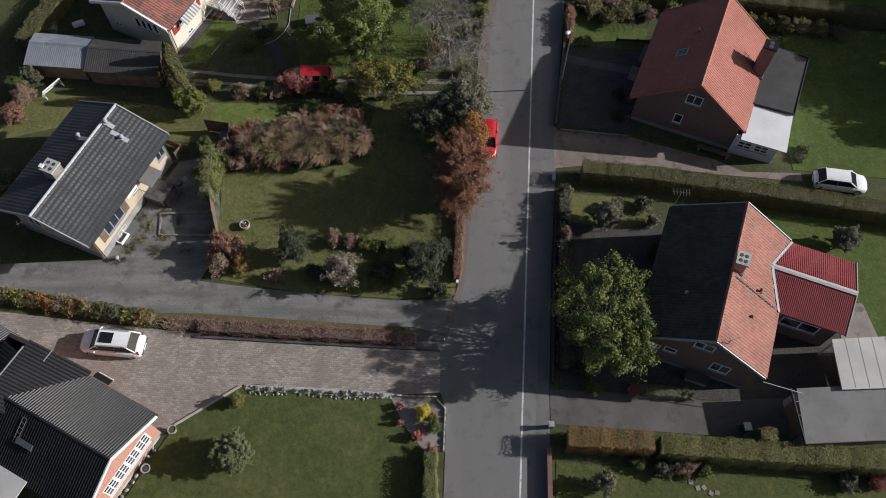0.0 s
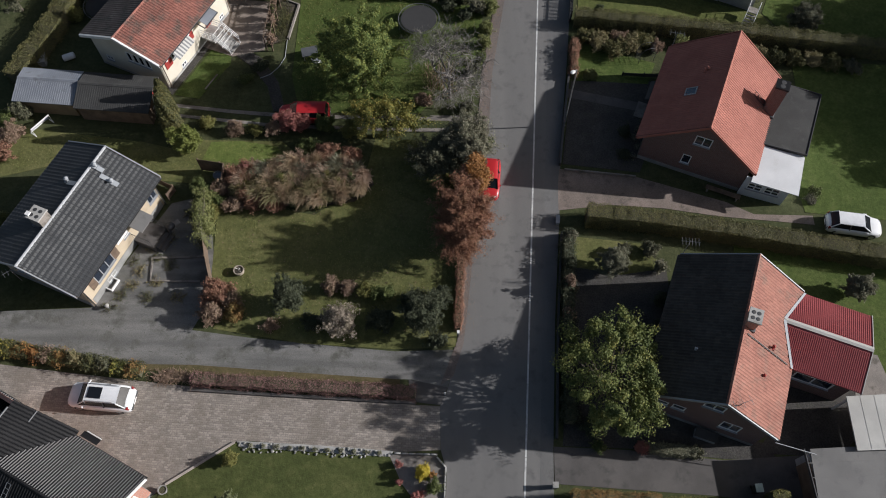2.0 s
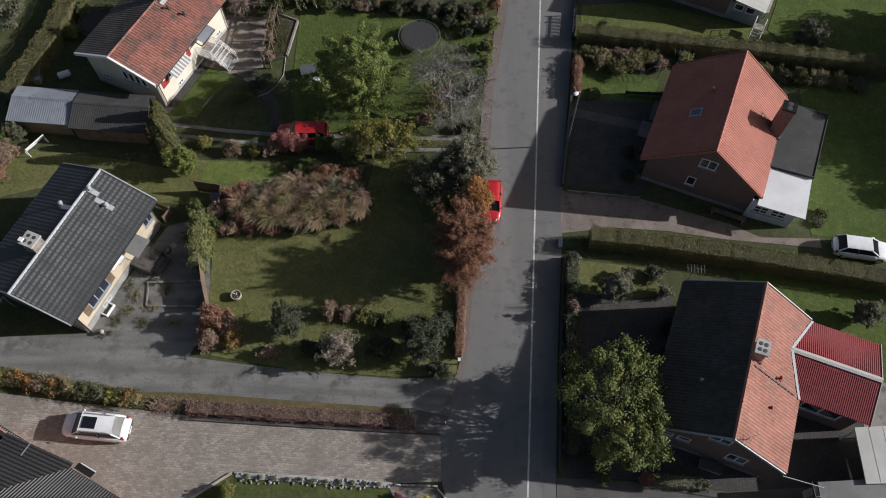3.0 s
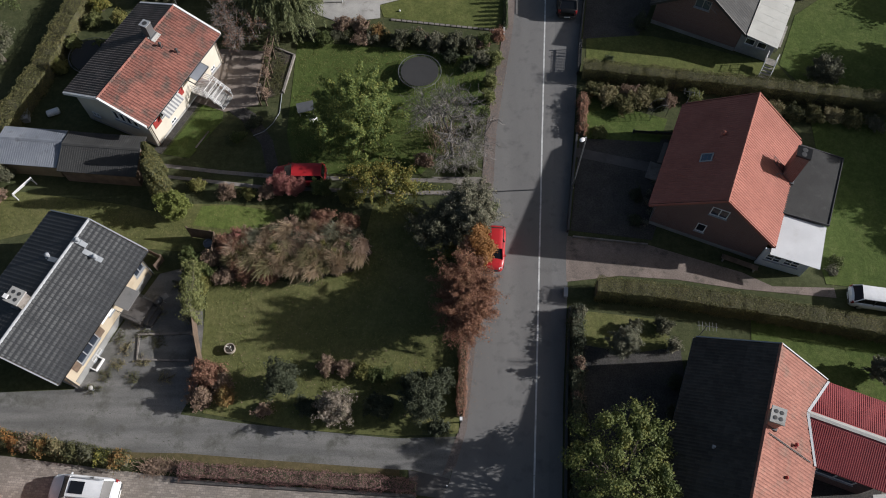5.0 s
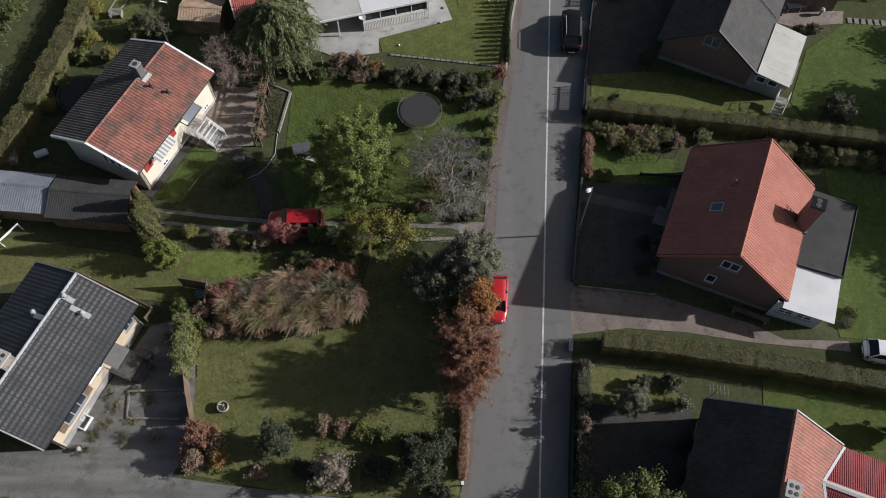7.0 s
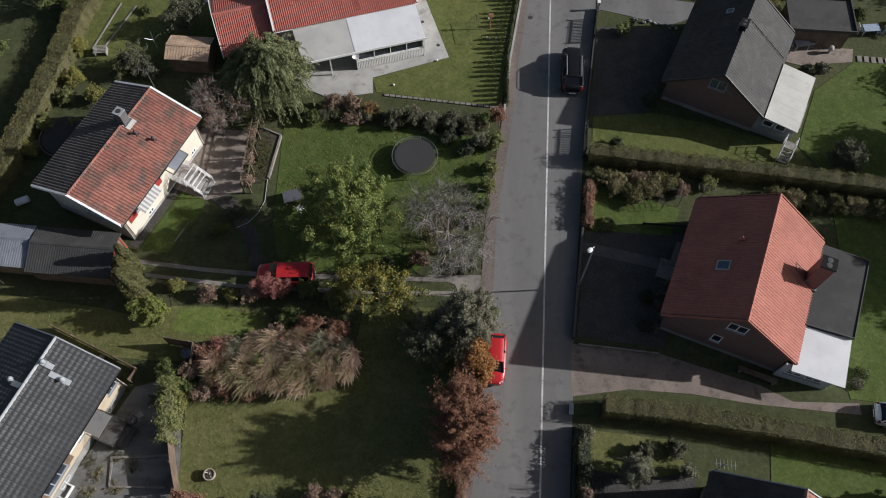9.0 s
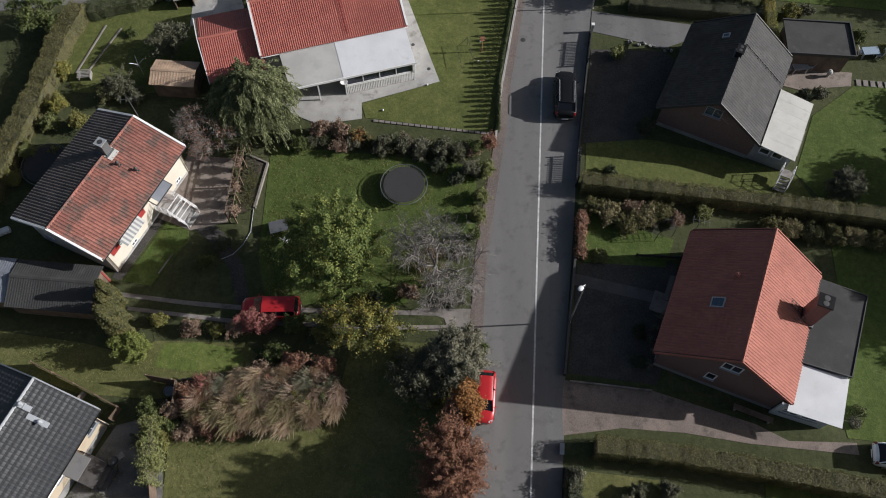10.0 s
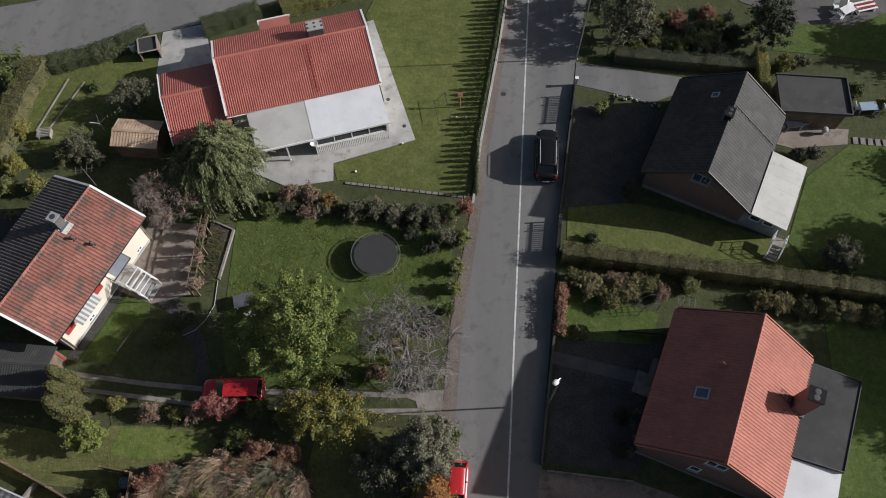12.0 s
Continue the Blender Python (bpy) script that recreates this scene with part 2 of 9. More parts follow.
CREAM = surface("cream_render", (0.415, 0.345, 0.25), (0.475, 0.4, 0.295), 0.6, 40, 0.9, 0.004, 0.1, stain=(0.35, 0.29, 0.2), stain_at=0.62)
WHITE_RENDER = surface("pale_render", (0.53, 0.485, 0.4), (0.6, 0.555, 0.465), 0.6, 40, 0.9, 0.004, 0.06, stain=(0.49, 0.45, 0.35), stain_at=0.68)
RED_BRICK = bricks("red_brick", (0.14, 0.072, 0.064), (0.185, 0.098, 0.086), (0.19, 0.165, 0.15), 0.26, 0.077, upright=True)
SALMON_BRICK = bricks("salmon_brick", (0.42, 0.17, 0.12), (0.52, 0.22, 0.16), (0.42, 0.33, 0.28), 0.26, 0.077, upright=True)
WHITE_BOARD = surface("white_boards", (0.7, 0.69, 0.66), (0.8, 0.79, 0.76), 0.8, 30, 0.6, 0.004, 0.06, stain=(0.55, 0.54, 0.5), stain_at=0.68)
BLUE_BOARD = surface("pale_blue_boards", (0.5, 0.54, 0.58), (0.6, 0.64, 0.67), 0.8, 30, 0.6, 0.004, 0.06)
TAN_BOARD = surface("tan_boards", (0.2, 0.145, 0.085), (0.27, 0.2, 0.115), 0.8, 24, 0.75, 0.006, 0.15)
GREY_BOARD = surface("grey_boards", (0.22, 0.23, 0.24), (0.32, 0.33, 0.34), 0.8, 24, 0.75, 0.006, 0.15)
BROWN_WOOD = surface("brown_wood", (0.1, 0.07, 0.05), (0.17, 0.12, 0.085), 1.4, 22, 0.75, 0.006, 0.25)
GREY_WOOD = surface("weathered_wood", (0.2, 0.185, 0.165), (0.32, 0.3, 0.27), 1.4, 22, 0.85, 0.008, 0.25)
PLINTH = surface("plinth_render", (0.2, 0.2, 0.195), (0.27, 0.27, 0.26), 0.8, 22, 0.9, 0.006, 0.15)

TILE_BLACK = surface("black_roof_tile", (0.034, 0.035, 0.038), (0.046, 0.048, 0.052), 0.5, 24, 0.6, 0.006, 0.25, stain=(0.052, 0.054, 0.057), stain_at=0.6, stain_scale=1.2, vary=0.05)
TILE_JET = surface("jet_roof_tile", (0.014, 0.014, 0.015), (0.02, 0.02, 0.021), 0.5, 24, 0.36, 0.003, 0.15, vary=0.06, spec=0.16)
TILE_SLATE = surface("dark_grey_roof_tile", (0.042, 0.042, 0.042), (0.054, 0.054, 0.053), 0.5, 24, 0.75, 0.006, 0.2, stain=(0.066, 0.066, 0.064), stain_at=0.58, vary=0.08, spec=0.25)
# dark tile with the shade of west-facing slopes put into its colour
TILE_DULL = surface("shaded_slope_tile", (0.046, 0.042, 0.038), (0.06, 0.055, 0.05), 0.5, 20, 0.9, 0.006, 0.2, stain=(0.07, 0.062, 0.054), stain_at=0.6, vary=0.14, spec=0.2)
TILE_CORAL = surface("coral_roof_tile", (0.32, 0.122, 0.092), (0.375, 0.147, 0.112), 0.5, 24, 0.8, 0.006, 0.15, vary=0.06, spec=0.3)
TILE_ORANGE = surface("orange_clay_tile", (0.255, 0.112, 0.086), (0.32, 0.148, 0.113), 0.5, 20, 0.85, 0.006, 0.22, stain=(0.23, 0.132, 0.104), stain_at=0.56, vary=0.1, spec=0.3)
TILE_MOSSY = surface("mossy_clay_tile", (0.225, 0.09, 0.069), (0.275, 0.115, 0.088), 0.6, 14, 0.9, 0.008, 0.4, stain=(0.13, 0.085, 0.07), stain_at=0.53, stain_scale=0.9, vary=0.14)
# the red roof's west slope, its shade put into a grey-brown colour
TILE_SHADE = surface("shaded_clay_tile", (0.072, 0.06, 0.055), (0.098, 0.084, 0.077), 0.5, 20, 0.85, 0.006, 0.25, stain=(0.05, 0.05, 0.046), stain_at=0.55, vary=0.12)
TILE_RED = surface("bright_red_tile", (0.35, 0.112, 0.086), (0.41, 0.14, 0.108), 0.5, 20, 0.55, 0.005, 0.14, vary=0.05)
SHEET_RED = surface("red_sheet_metal", (0.27, 0.05, 0.053), (0.33, 0.066, 0.068), 0.6, 24, 0.5, 0.003, 0.1)
FELT = surface("roofing_felt", (0.048, 0.048, 0.047), (0.062, 0.062, 0.06), 0.5, 26, 0.92, 0.006, 0.2, stain=(0.08, 0.08, 0.077), stain_at=0.62, spec=0.25)
FELT_GREY = surface("grey_roof_sheet", (0.125, 0.123, 0.12), (0.165, 0.162, 0.157), 0.35, 26, 0.8, 0.004, 0.12, stain=(0.105, 0.105, 0.103), stain_at=0.6)
SHEET_WHITE = surface("white_roof_sheet", (0.56, 0.57, 0.58), (0.64, 0.65, 0.66), 0.5, 24, 0.6, 0.003, 0.06, stain=(0.5, 0.5, 0.49), stain_at=0.64)
SHEET_CREAM = surface("cream_roof_sheet", (0.42, 0.415, 0.38), (0.5, 0.495, 0.455), 0.5, 24, 0.6, 0.003, 0.08, stain=(0.37, 0.365, 0.335), stain_at=0.6)
SHEET_PALE = surface("pale_grey_roof_sheet", (0.36, 0.355, 0.335), (0.44, 0.435, 0.41), 0.5, 24, 0.6, 0.003, 0.08, stain=(0.36, 0.36, 0.34), stain_at=0.6)
SHEET_BLUE = surface("blue_grey_sheet", (0.17, 0.185, 0.212), (0.23, 0.247, 0.275), 0.5, 24, 0.65, 0.004, 0.12, stain=(0.13, 0.136, 0.15), stain_at=0.6)
SHEET_TAN = surface("sandy_sheet", (0.36, 0.25, 0.17), (0.46, 0.33, 0.23), 0.6, 22, 0.7, 0.005, 0.18, stain=(0.22, 0.16, 0.11), stain_at=0.58)
FASCIA = plain("white_trim", (0.72, 0.72, 0.71), 0.5)
GREY_TRIM = plain("pale_metal_trim", (0.3, 0.315, 0.33), 0.55, 0.1)
DARK_TRIM = plain("dark_trim", (0.045, 0.045, 0.046), 0.55)
ZINC = plain("zinc", (0.4, 0.42, 0.44), 0.4, 0.7)
ZINC_PALE = plain("weathered_zinc", (0.33, 0.35, 0.37), 0.6, 0.15)
ZINC_DARK = plain("dull_steel", (0.16, 0.165, 0.17), 0.5, 0.5)
STEEL = plain("galvanised_steel", (0.45, 0.46, 0.47), 0.35, 0.8)
RUBBER = plain("rubber", (0.02, 0.02, 0.02), 0.8)
BLACK_NET = plain("black_netting", (0.03, 0.03, 0.031), 0.9)
RED_PAINT = plain("red_paint", (0.3, 0.03, 0.03), 0.4)
ORANGE_PAINT = plain("orange_paint", (0.3, 0.13, 0.075), 0.7)
RED_PANEL = plain("red_panel", (0.28, 0.035, 0.03), 0.6)
GLASS = glass_of("window_glass", (0.03, 0.04, 0.06))
GLASS_BLUE = glass_of("sky_lit_glass", (0.05, 0.09, 0.15))
CAR_WHITE = plain("white_car_paint", (0.72, 0.73, 0.74), 0.25)
CAR_RED = plain("red_car_paint", (0.42, 0.022, 0.026), 0.3)
CAR_BLACK = plain("black_car_paint", (0.008, 0.008, 0.009), 0.35, 0.0, 0.3)
CAR_GLASS = plain("car_glass", (0.012, 0.014, 0.018), 0.12, 0.0, 0.3)
LAMP_RED = plain("tail_lamp_red", (0.2, 0.012, 0.014), 0.3)
LAMP_CLEAR = plain("headlamp_clear", (0.6, 0.62, 0.64), 0.15)
BARK = surface("bark", (0.07, 0.055, 0.042), (0.12, 0.1, 0.08), 1.5, 16, 0.95, 0.02, 0.4)
GREY_TWIG = surface("grey_twigs", (0.12, 0.11, 0.102), (0.215, 0.2, 0.185), 1.5, 16, 0.95, 0.01, 0.3)
TERRACOTTA = plain("pale_pot", (0.36, 0.31, 0.25), 0.85)
GREEN_PLASTIC = plain("green_plastic", (0.42, 0.5, 0.44), 0.5)
BLUE_CLOTH = plain("pale_blue_cloth", (0.25, 0.32, 0.4), 0.9)
FLOWER_WHITE = plain("white_petals", (0.7, 0.7, 0.66), 0.8)

G_OAK = leaf("oak_leaves", [(0.05, 0.072, 0.026), (0.085, 0.114, 0.035), (0.135, 0.16, 0.048), (0.25, 0.225, 0.058)], 0.22, 0.6)
G_MAPLE = leaf("maple_leaves", [(0.05, 0.082, 0.024), (0.085, 0.128, 0.036), (0.155, 0.19, 0.05), (0.25, 0.26, 0.068)], 0.22)
G_DARK = leaf("dark_evergreen", [(0.026, 0.034, 0.02), (0.038, 0.048, 0.027), (0.055, 0.066, 0.036), (0.075, 0.086, 0.05)], 0.15)
G_MID = leaf("mid_green_leaves", [(0.045, 0.065, 0.022), (0.075, 0.1, 0.032), (0.12, 0.14, 0.048)])
G_LIME = leaf("lime_leaves", [(0.085, 0.103, 0.036), (0.135, 0.155, 0.055), (0.2, 0.215, 0.084)])
G_YELLOW = leaf("yellowing_leaves", [(0.07, 0.09, 0.028), (0.125, 0.145, 0.04), (0.215, 0.205, 0.054), (0.34, 0.25, 0.06)], 0.3)
G_GOLD = leaf("golden_leaves", [(0.26, 0.23, 0.04), (0.4, 0.34, 0.05), (0.5, 0.44, 0.07)])
G_COPPER = leaf("copper_leaves", [(0.09, 0.054, 0.034), (0.155, 0.084, 0.052), (0.24, 0.13, 0.08), (0.23, 0.165, 0.085)], 0.2)
G_ORANGE = leaf("orange_leaves", [(0.17, 0.09, 0.035), (0.25, 0.13, 0.045), (0.29, 0.18, 0.06)])
G_RUST = leaf("rusty_shrub_leaves", [(0.11, 0.072, 0.046), (0.185, 0.105, 0.068), (0.255, 0.145, 0.095), (0.15, 0.128, 0.062)])
G_MAROON = leaf("maroon_hedge_leaves", [(0.105, 0.066, 0.058), (0.155, 0.094, 0.082), (0.21, 0.128, 0.11), (0.16, 0.12, 0.075)], 0.15)
G_RED = leaf("crimson_leaves", [(0.16, 0.07, 0.06), (0.27, 0.11, 0.095), (0.26, 0.15, 0.1)])
G_PALE = leaf("silvery_pale_leaves", [(0.07, 0.078, 0.046), (0.108, 0.114, 0.072), (0.17, 0.168, 0.115), (0.085, 0.098, 0.048)], 0.15)
G_BLOSSOM = leaf("faded_flower_heads", [(0.09, 0.09, 0.05), (0.15, 0.14, 0.095), (0.24, 0.21, 0.16), (0.3, 0.265, 0.215)], 0.15)
G_BRIGHT = leaf("fresh_lime_leaves", [(0.085, 0.115, 0.03), (0.14, 0.17, 0.044), (0.21, 0.23, 0.066)])
G_GREY = leaf("grey_green_leaves", [(0.05, 0.055, 0.034), (0.085, 0.091, 0.054), (0.135, 0.138, 0.086)], 0.15)
G_SAGE = leaf("sage_leaves", [(0.1, 0.11, 0.068), (0.14, 0.148, 0.095), (0.19, 0.192, 0.13)], 0.2)
G_WILLOW = leaf("willow_leaves", [(0.082, 0.104, 0.046), (0.135, 0.16, 0.074), (0.2, 0.225, 0.112)], 0.25)
G_OLIVE = leaf("olive_hedge_leaves", [(0.095, 0.105, 0.034), (0.13, 0.14, 0.042), (0.165, 0.165, 0.05), (0.2, 0.17, 0.06)], 0.2)
G_TAWNY = leaf("tawny_hedge_leaves", [(0.095, 0.1, 0.034), (0.16, 0.125, 0.045), (0.22, 0.13, 0.05), (0.14, 0.14, 0.044)], 0.2, 0.7)
G_OLIVE_DARK = leaf("dark_olive_leaves", [(0.035, 0.042, 0.022), (0.06, 0.068, 0.032), (0.095, 0.1, 0.042), (0.14, 0.135, 0.05)], 0.25, 0.4)
G_HEDGE = leaf("clipped_hedge_leaves", [(0.062, 0.068, 0.03), (0.09, 0.094, 0.038), (0.12, 0.118, 0.046), (0.15, 0.128, 0.056)], 0.2, 0.5)
G_THUJA = leaf("thuja_leaves", [(0.03, 0.042, 0.02), (0.05, 0.068, 0.028), (0.085, 0.1, 0.04)], 0.1)
G_CONIFER = leaf("golden_conifer_sprays", [(0.032, 0.04, 0.018), (0.055, 0.062, 0.024), (0.085, 0.085, 0.03), (0.14, 0.12, 0.04)], 0.15)
G_STRAW = leaf("straw_blades", [(0.21, 0.18, 0.1), (0.29, 0.24, 0.145), (0.38, 0.31, 0.2), (0.31, 0.24, 0.165), (0.19, 0.185, 0.088)], 0.35)
G_PLUME = leaf("pinkish_seed_plumes", [(0.22, 0.165, 0.115), (0.31, 0.24, 0.17), (0.39, 0.31, 0.23), (0.26, 0.225, 0.145)], 0.35)
G_FADED = leaf("fading_green_blades", [(0.11, 0.115, 0.05), (0.17, 0.165, 0.08), (0.245, 0.215, 0.115), (0.135, 0.135, 0.062)], 0.25)
G_BROWN = leaf("withered_leaves", [(0.1, 0.075, 0.05), (0.17, 0.125, 0.085), (0.23, 0.17, 0.12), (0.14, 0.13, 0.06)], 0.2)
G_SWARD = leaf("grass_blades", [(0.075, 0.09, 0.03), (0.115, 0.135, 0.042), (0.16, 0.17, 0.058), (0.21, 0.19, 0.08)], 0.35)
CORE = surface("hedge_inside", (0.07, 0.068, 0.04), (0.095, 0.088, 0.05), 2.0, 14, 0.95, 0.03, 0.4)


# ---- mesh helpers ----
class Geo:
    """Points and faces of one mesh."""

    def __init__(self):
        self.v, self.f = [], []

    def add(self, verts, faces):
        n = len(self.v)
        self.v += [tuple(p) for p in verts]
        self.f += [tuple(i + n for i in q) for q in faces]
        return self

    def box(self, x0, x1, y0, y1, z0, z1, m=None):
        p = [(x, y, z) for z in (z0, z1) for x, y in ((x0, y0), (x1, y0), (x1, y1), (x0, y1))]
        if m is not None:
            p = [m @ Vector(q) for q in p]
        return self.add(p, [(3, 2, 1, 0), (4, 5, 6, 7), (0, 1, 5, 4), (1, 2, 6, 5), (2, 3, 7, 6), (3, 0, 4, 7)])

    def slab(self, poly, vec):
        """A polygon of places in space, thickened by vec."""
        n, a = len(poly), [Vector(p) for p in poly]
        b = [p + Vector(vec) for p in a]
        return self.add(a + b, [tuple(range(n))[::-1], tuple(range(n, 2 * n))] + [(i, (i + 1) % n, n + (i + 1) % n, n + i) for i in range(n)])

    def prism(self, poly, z0, z1):
        return self.slab([(x, y, z0) for x, y in poly], (0, 0, z1 - z0))

    def tube(self, pts, radii, n=8, cap=True):
        pts = [Vector(p) for p in pts]
        rings = []
        for i, p in enumerate(pts):
            d = (pts[min(i + 1, len(pts) - 1)] - pts[max(i - 1, 0)]).normalized()
            u = d.orthogonal().normalized()
            w = d.cross(u)
            r = radii[i] if isinstance(radii, (list, tuple)) else radii
            rings.append([p + r * (math.cos(2 * math.pi * k / n) * u + math.sin(2 * math.pi * k / n) * w) for k in range(n)])
        f = [(i * n + k, i * n + (k + 1) % n, (i + 1) * n + (k + 1) % n, (i + 1) * n + k) for i in range(len(pts) - 1) for k in range(n)]
        if cap:
            f += [tuple(range(n))[::-1], tuple(range((len(pts) - 1) * n, len(pts) * n))]
        return self.add([q for r in rings for q in r], f)

    def lathe(self, profile, n=16, at=(0, 0, 0), squash=(1, 1)):
        """A profile of (radius, height) turned about the upright axis."""
        v = [(at[0] + r * math.cos(2 * math.pi * k / n) * squash[0], at[1] + r * math.sin(2 * math.pi * k / n) * squash[1], at[2] + z) for r, z in profile for k in range(n)]
        m = len(profile)
        f = [(i * n + k, i * n + (k + 1) % n, (i + 1) * n + (k + 1) % n, (i + 1) * n + k) for i in range(m - 1) for k in range(n)]
        return self.add(v, f + [tuple(range(n))[::-1], tuple(range((m - 1) * n, m * n))])

    def ring(self, c, r, t, n=40, k=6):
        """A lying hoop."""
        pts = [(c[0] + r * math.cos(a), c[1] + r * math.sin(a), c[2]) for a in (2 * math.pi * i / n for i in range(n + 1))]
        return self.tube(pts, t, k, False)


def mesh_of(name, geo, material, smooth=False, tidy=True):
    me = bpy.data.meshes.new(name)
    me.from_pydata(geo.v, [], geo.f)
    if tidy and len(geo.f) < 3000:
        bm = bmesh.new()
        bm.from_mesh(me)
        bmesh.ops.recalc_face_normals(bm, faces=bm.faces)
        bm.to_mesh(me)
        bm.free()
    me.materials.append(material)
    if smooth:
        me.polygons.foreach_set("use_smooth", [True] * len(me.polygons))
    return me


def part(name, geo, material, parent, label="", smooth=False, m=None):
    """One mesh under a thing or under a part."""
    ob = new(name, mesh_of(name, geo, material, smooth))
    ob.parent = parent
    if m is not None:
        ob.matrix_basis = m
    return tagged(ob, label)


def thing(name, label, category, at=(0, 0, 0), rz=0.0, group="", kind=""):
    ob = new(name)
    ob.matrix_basis = pose(*at, 0, 0, rz)
    return tagged(ob, label, category, group, kind)


def solid(name, geo, material, label, category, kind="", group="", smooth=False, m=None):
    ob = new(name, mesh_of(name, geo, material, smooth))
    if m is not None:
        ob.matrix_basis = m
    return tagged(ob, label, category, group, kind)


def along(pts, s):
    """The place and heading at the distance s along a line of plan points."""
    for a, b in zip(pts, pts[1:]):
        d = math.dist(a, b)
        if s <= d or b is pts[-1]:
            u = ((b[0] - a[0]) / d, (b[1] - a[1]) / d)
            return a[0] + u[0] * s, a[1] + u[1] * s, u
        s -= d


def length_of(pts):
    return sum(math.dist(a, b) for a, b in zip(pts, pts[1:]))


def ribbon(pts, width):
    """The outline of a band of that width along a line."""
    left, right = [], []
    for i, p in enumerate(pts):
        a, b = Vector(pts[max(i - 1, 0)]), Vector(pts[min(i + 1, len(pts) - 1)])
        d = (b - a).normalized()
        n = Vector((-d.y, d.x)) * width / 2
        left.append(tuple(Vector(p) + n))
        right.append(tuple(Vector(p) - n))
    return left + right[::-1]


# ---- the ground, the road and the drives ----
def sheet(name, poly, z, material, label, category="ground", depth=0.05):
    return solid(name, Geo().prism(poly, z - depth, z), material, label, category, "structure")


def line_x(y):
    return 5.02 + 0.0725 * (y - 8.5)


ROAD_L = [(-2.6, -40), (0.05, 8), (0.26, 14), (-0.15, 15.5), (-0.22, 18.4), (0.3, 19.6), (0.85, 21.8), (1.09, 23.4), (1.35, 26.7), (1.6, 29.2), (2.2, 36), (2.78, 42), (3.2, 47.3), (4.05, 52.5), (4.9, 57.6), (5.6, 63.2), (7.3, 73), (8.2, 79), (12.2, 120)]
ROAD_R = [(3.2, -40), (7.0, 8.5), (7.36, 15.7), (8.05, 24.8), (8.95, 33.6), (9.45, 39.8), (10.75, 50), (11.45, 56.4), (13.1, 67), (13.75, 71.2), (15.2, 78), (22, 120)]
sheet("ground", [(-260, -200), (300, -200), (300, 330), (-260, 330)], 0.0, TURF, "grassy garden ground spreading to the distance", depth=0.4)
sheet("road", ROAD_L + ROAD_R[::-1], 0.03, ASPHALT, "grey asphalt road with a worn surface", "road")
FOOT = [(line_x(y) + 0.95, y) for y in (-40, 0, 8, 16, 24, 32, 40, 48, 56, 62)] + [(11.0, 67), (11.9, 78), (14, 120)]
sheet("pavement", FOOT + ROAD_R[::-1], 0.034, FOOTWAY, "darker asphalt footway beside the road", "pavement")
marks = Geo()
for k in range(26):  # the line is worn through in places
    y0, y1 = -20 + k * 5.0, -20 + k * 5.0 + 4.97
    marks.prism([(line_x(y0) - 0.06, y0), (line_x(y0) + 0.06, y0), (line_x(y1) + 0.06, y1), (line_x(y1) - 0.06, y1)], 0.02, 0.036)
solid("road_marking", marks, PAINT_LINE, "worn white edge line painted on the asphalt", "road marking", "structure")
VERGE_L = [p for p in ROAD_L if 35 < p[1] < 80]
sheet("verge", VERGE_L + [(x + 0.95 - 0.006 * (y - 36), y) for x, y in VERGE_L[::-1]], 0.036, VERGE, "brownish road edge littered with leaves", "verge")
sheet("verge_south", [(-0.2, 19.9), (1.0, 23.2), (1.6, 29.6), (2.2, 34.0), (2.75, 34.0), (2.1, 28.8), (1.45, 23.0), (0.7, 20.5)], 0.036, VERGE, "brown strip of leaves beside the road", "verge")
sheet("cross_street", [(-80, 64.5), (-48, 69.6), (-35, 71.3), (-30.7, 71.8), (-22, 74.2), (-18.7, 75.1), (-12.1, 77.9), (-3, 81.5), (10, 85.5), (10.6, 92), (-5, 87.5), (-16, 83), (-30.5, 78.4), (-36.4, 77.0), (-80, 70.5)], 0.028, ASPHALT, "grey asphalt side street", "road")

sheet("gravel_drive", [(-75, 24.6), (-34.2, 25.2), (-25.6, 25.6), (-21.2, 34.4), (-18.4, 35.2), (-17.3, 30), (-16.9, 26.5), (-18.0, 23.9), (-14, 23.35), (-8, 22.75), (-3.45, 22.35), (1.0, 22.5), (0.3, 19.7), (-2.2, 20.3), (-11.5, 20.5), (-17.7, 20.9), (-21.8, 20.95), (-28, 22.0), (-32.7, 23.0), (-75, 23.6)], 0.02, GRAVEL, "grey gravel drive with wheel tracks", "drive")
sheet("paved_drive", [(-75, 23.0), (-32, 21.4), (-26.2, 20.7), (-19.5, 19.95), (-13.4, 19.35), (-7.35, 18.8), (-0.22, 18.42), (-0.16, 15.45), (-3.2, 15.3), (-5.6, 15.5), (-8.7, 15.7), (-13, 16.02), (-13.85, 15.96), (-18.0, 13.2), (-19.2, 12.1), (-24, 9.0), (-75, 9.0)], 0.04, PAVER, "drive paved with pinkish grey concrete pavers", "drive")
sheet("lawn_south", [(-13.9, 15.85), (-8.7, 15.55), (-5.6, 15.35), (-3.6, 15.1), (-2.6, 13.4), (-1.0, 11.3), (-1.0, 8), (-1.8, -20), (-26, -20), (-20.6, 8.2), (-18.1, 13.05)], 0.06, LAWN, "mown green lawn", "lawn")
sheet("flower_bed", [(-3.6, 15.2), (-0.5, 15.15), (0.22, 14.25), (0.1, 11.4), (-1.1, 11.3), (-2.7, 13.3)], 0.075, CONCRETE_DARK, "gravelled corner bed", "bed")
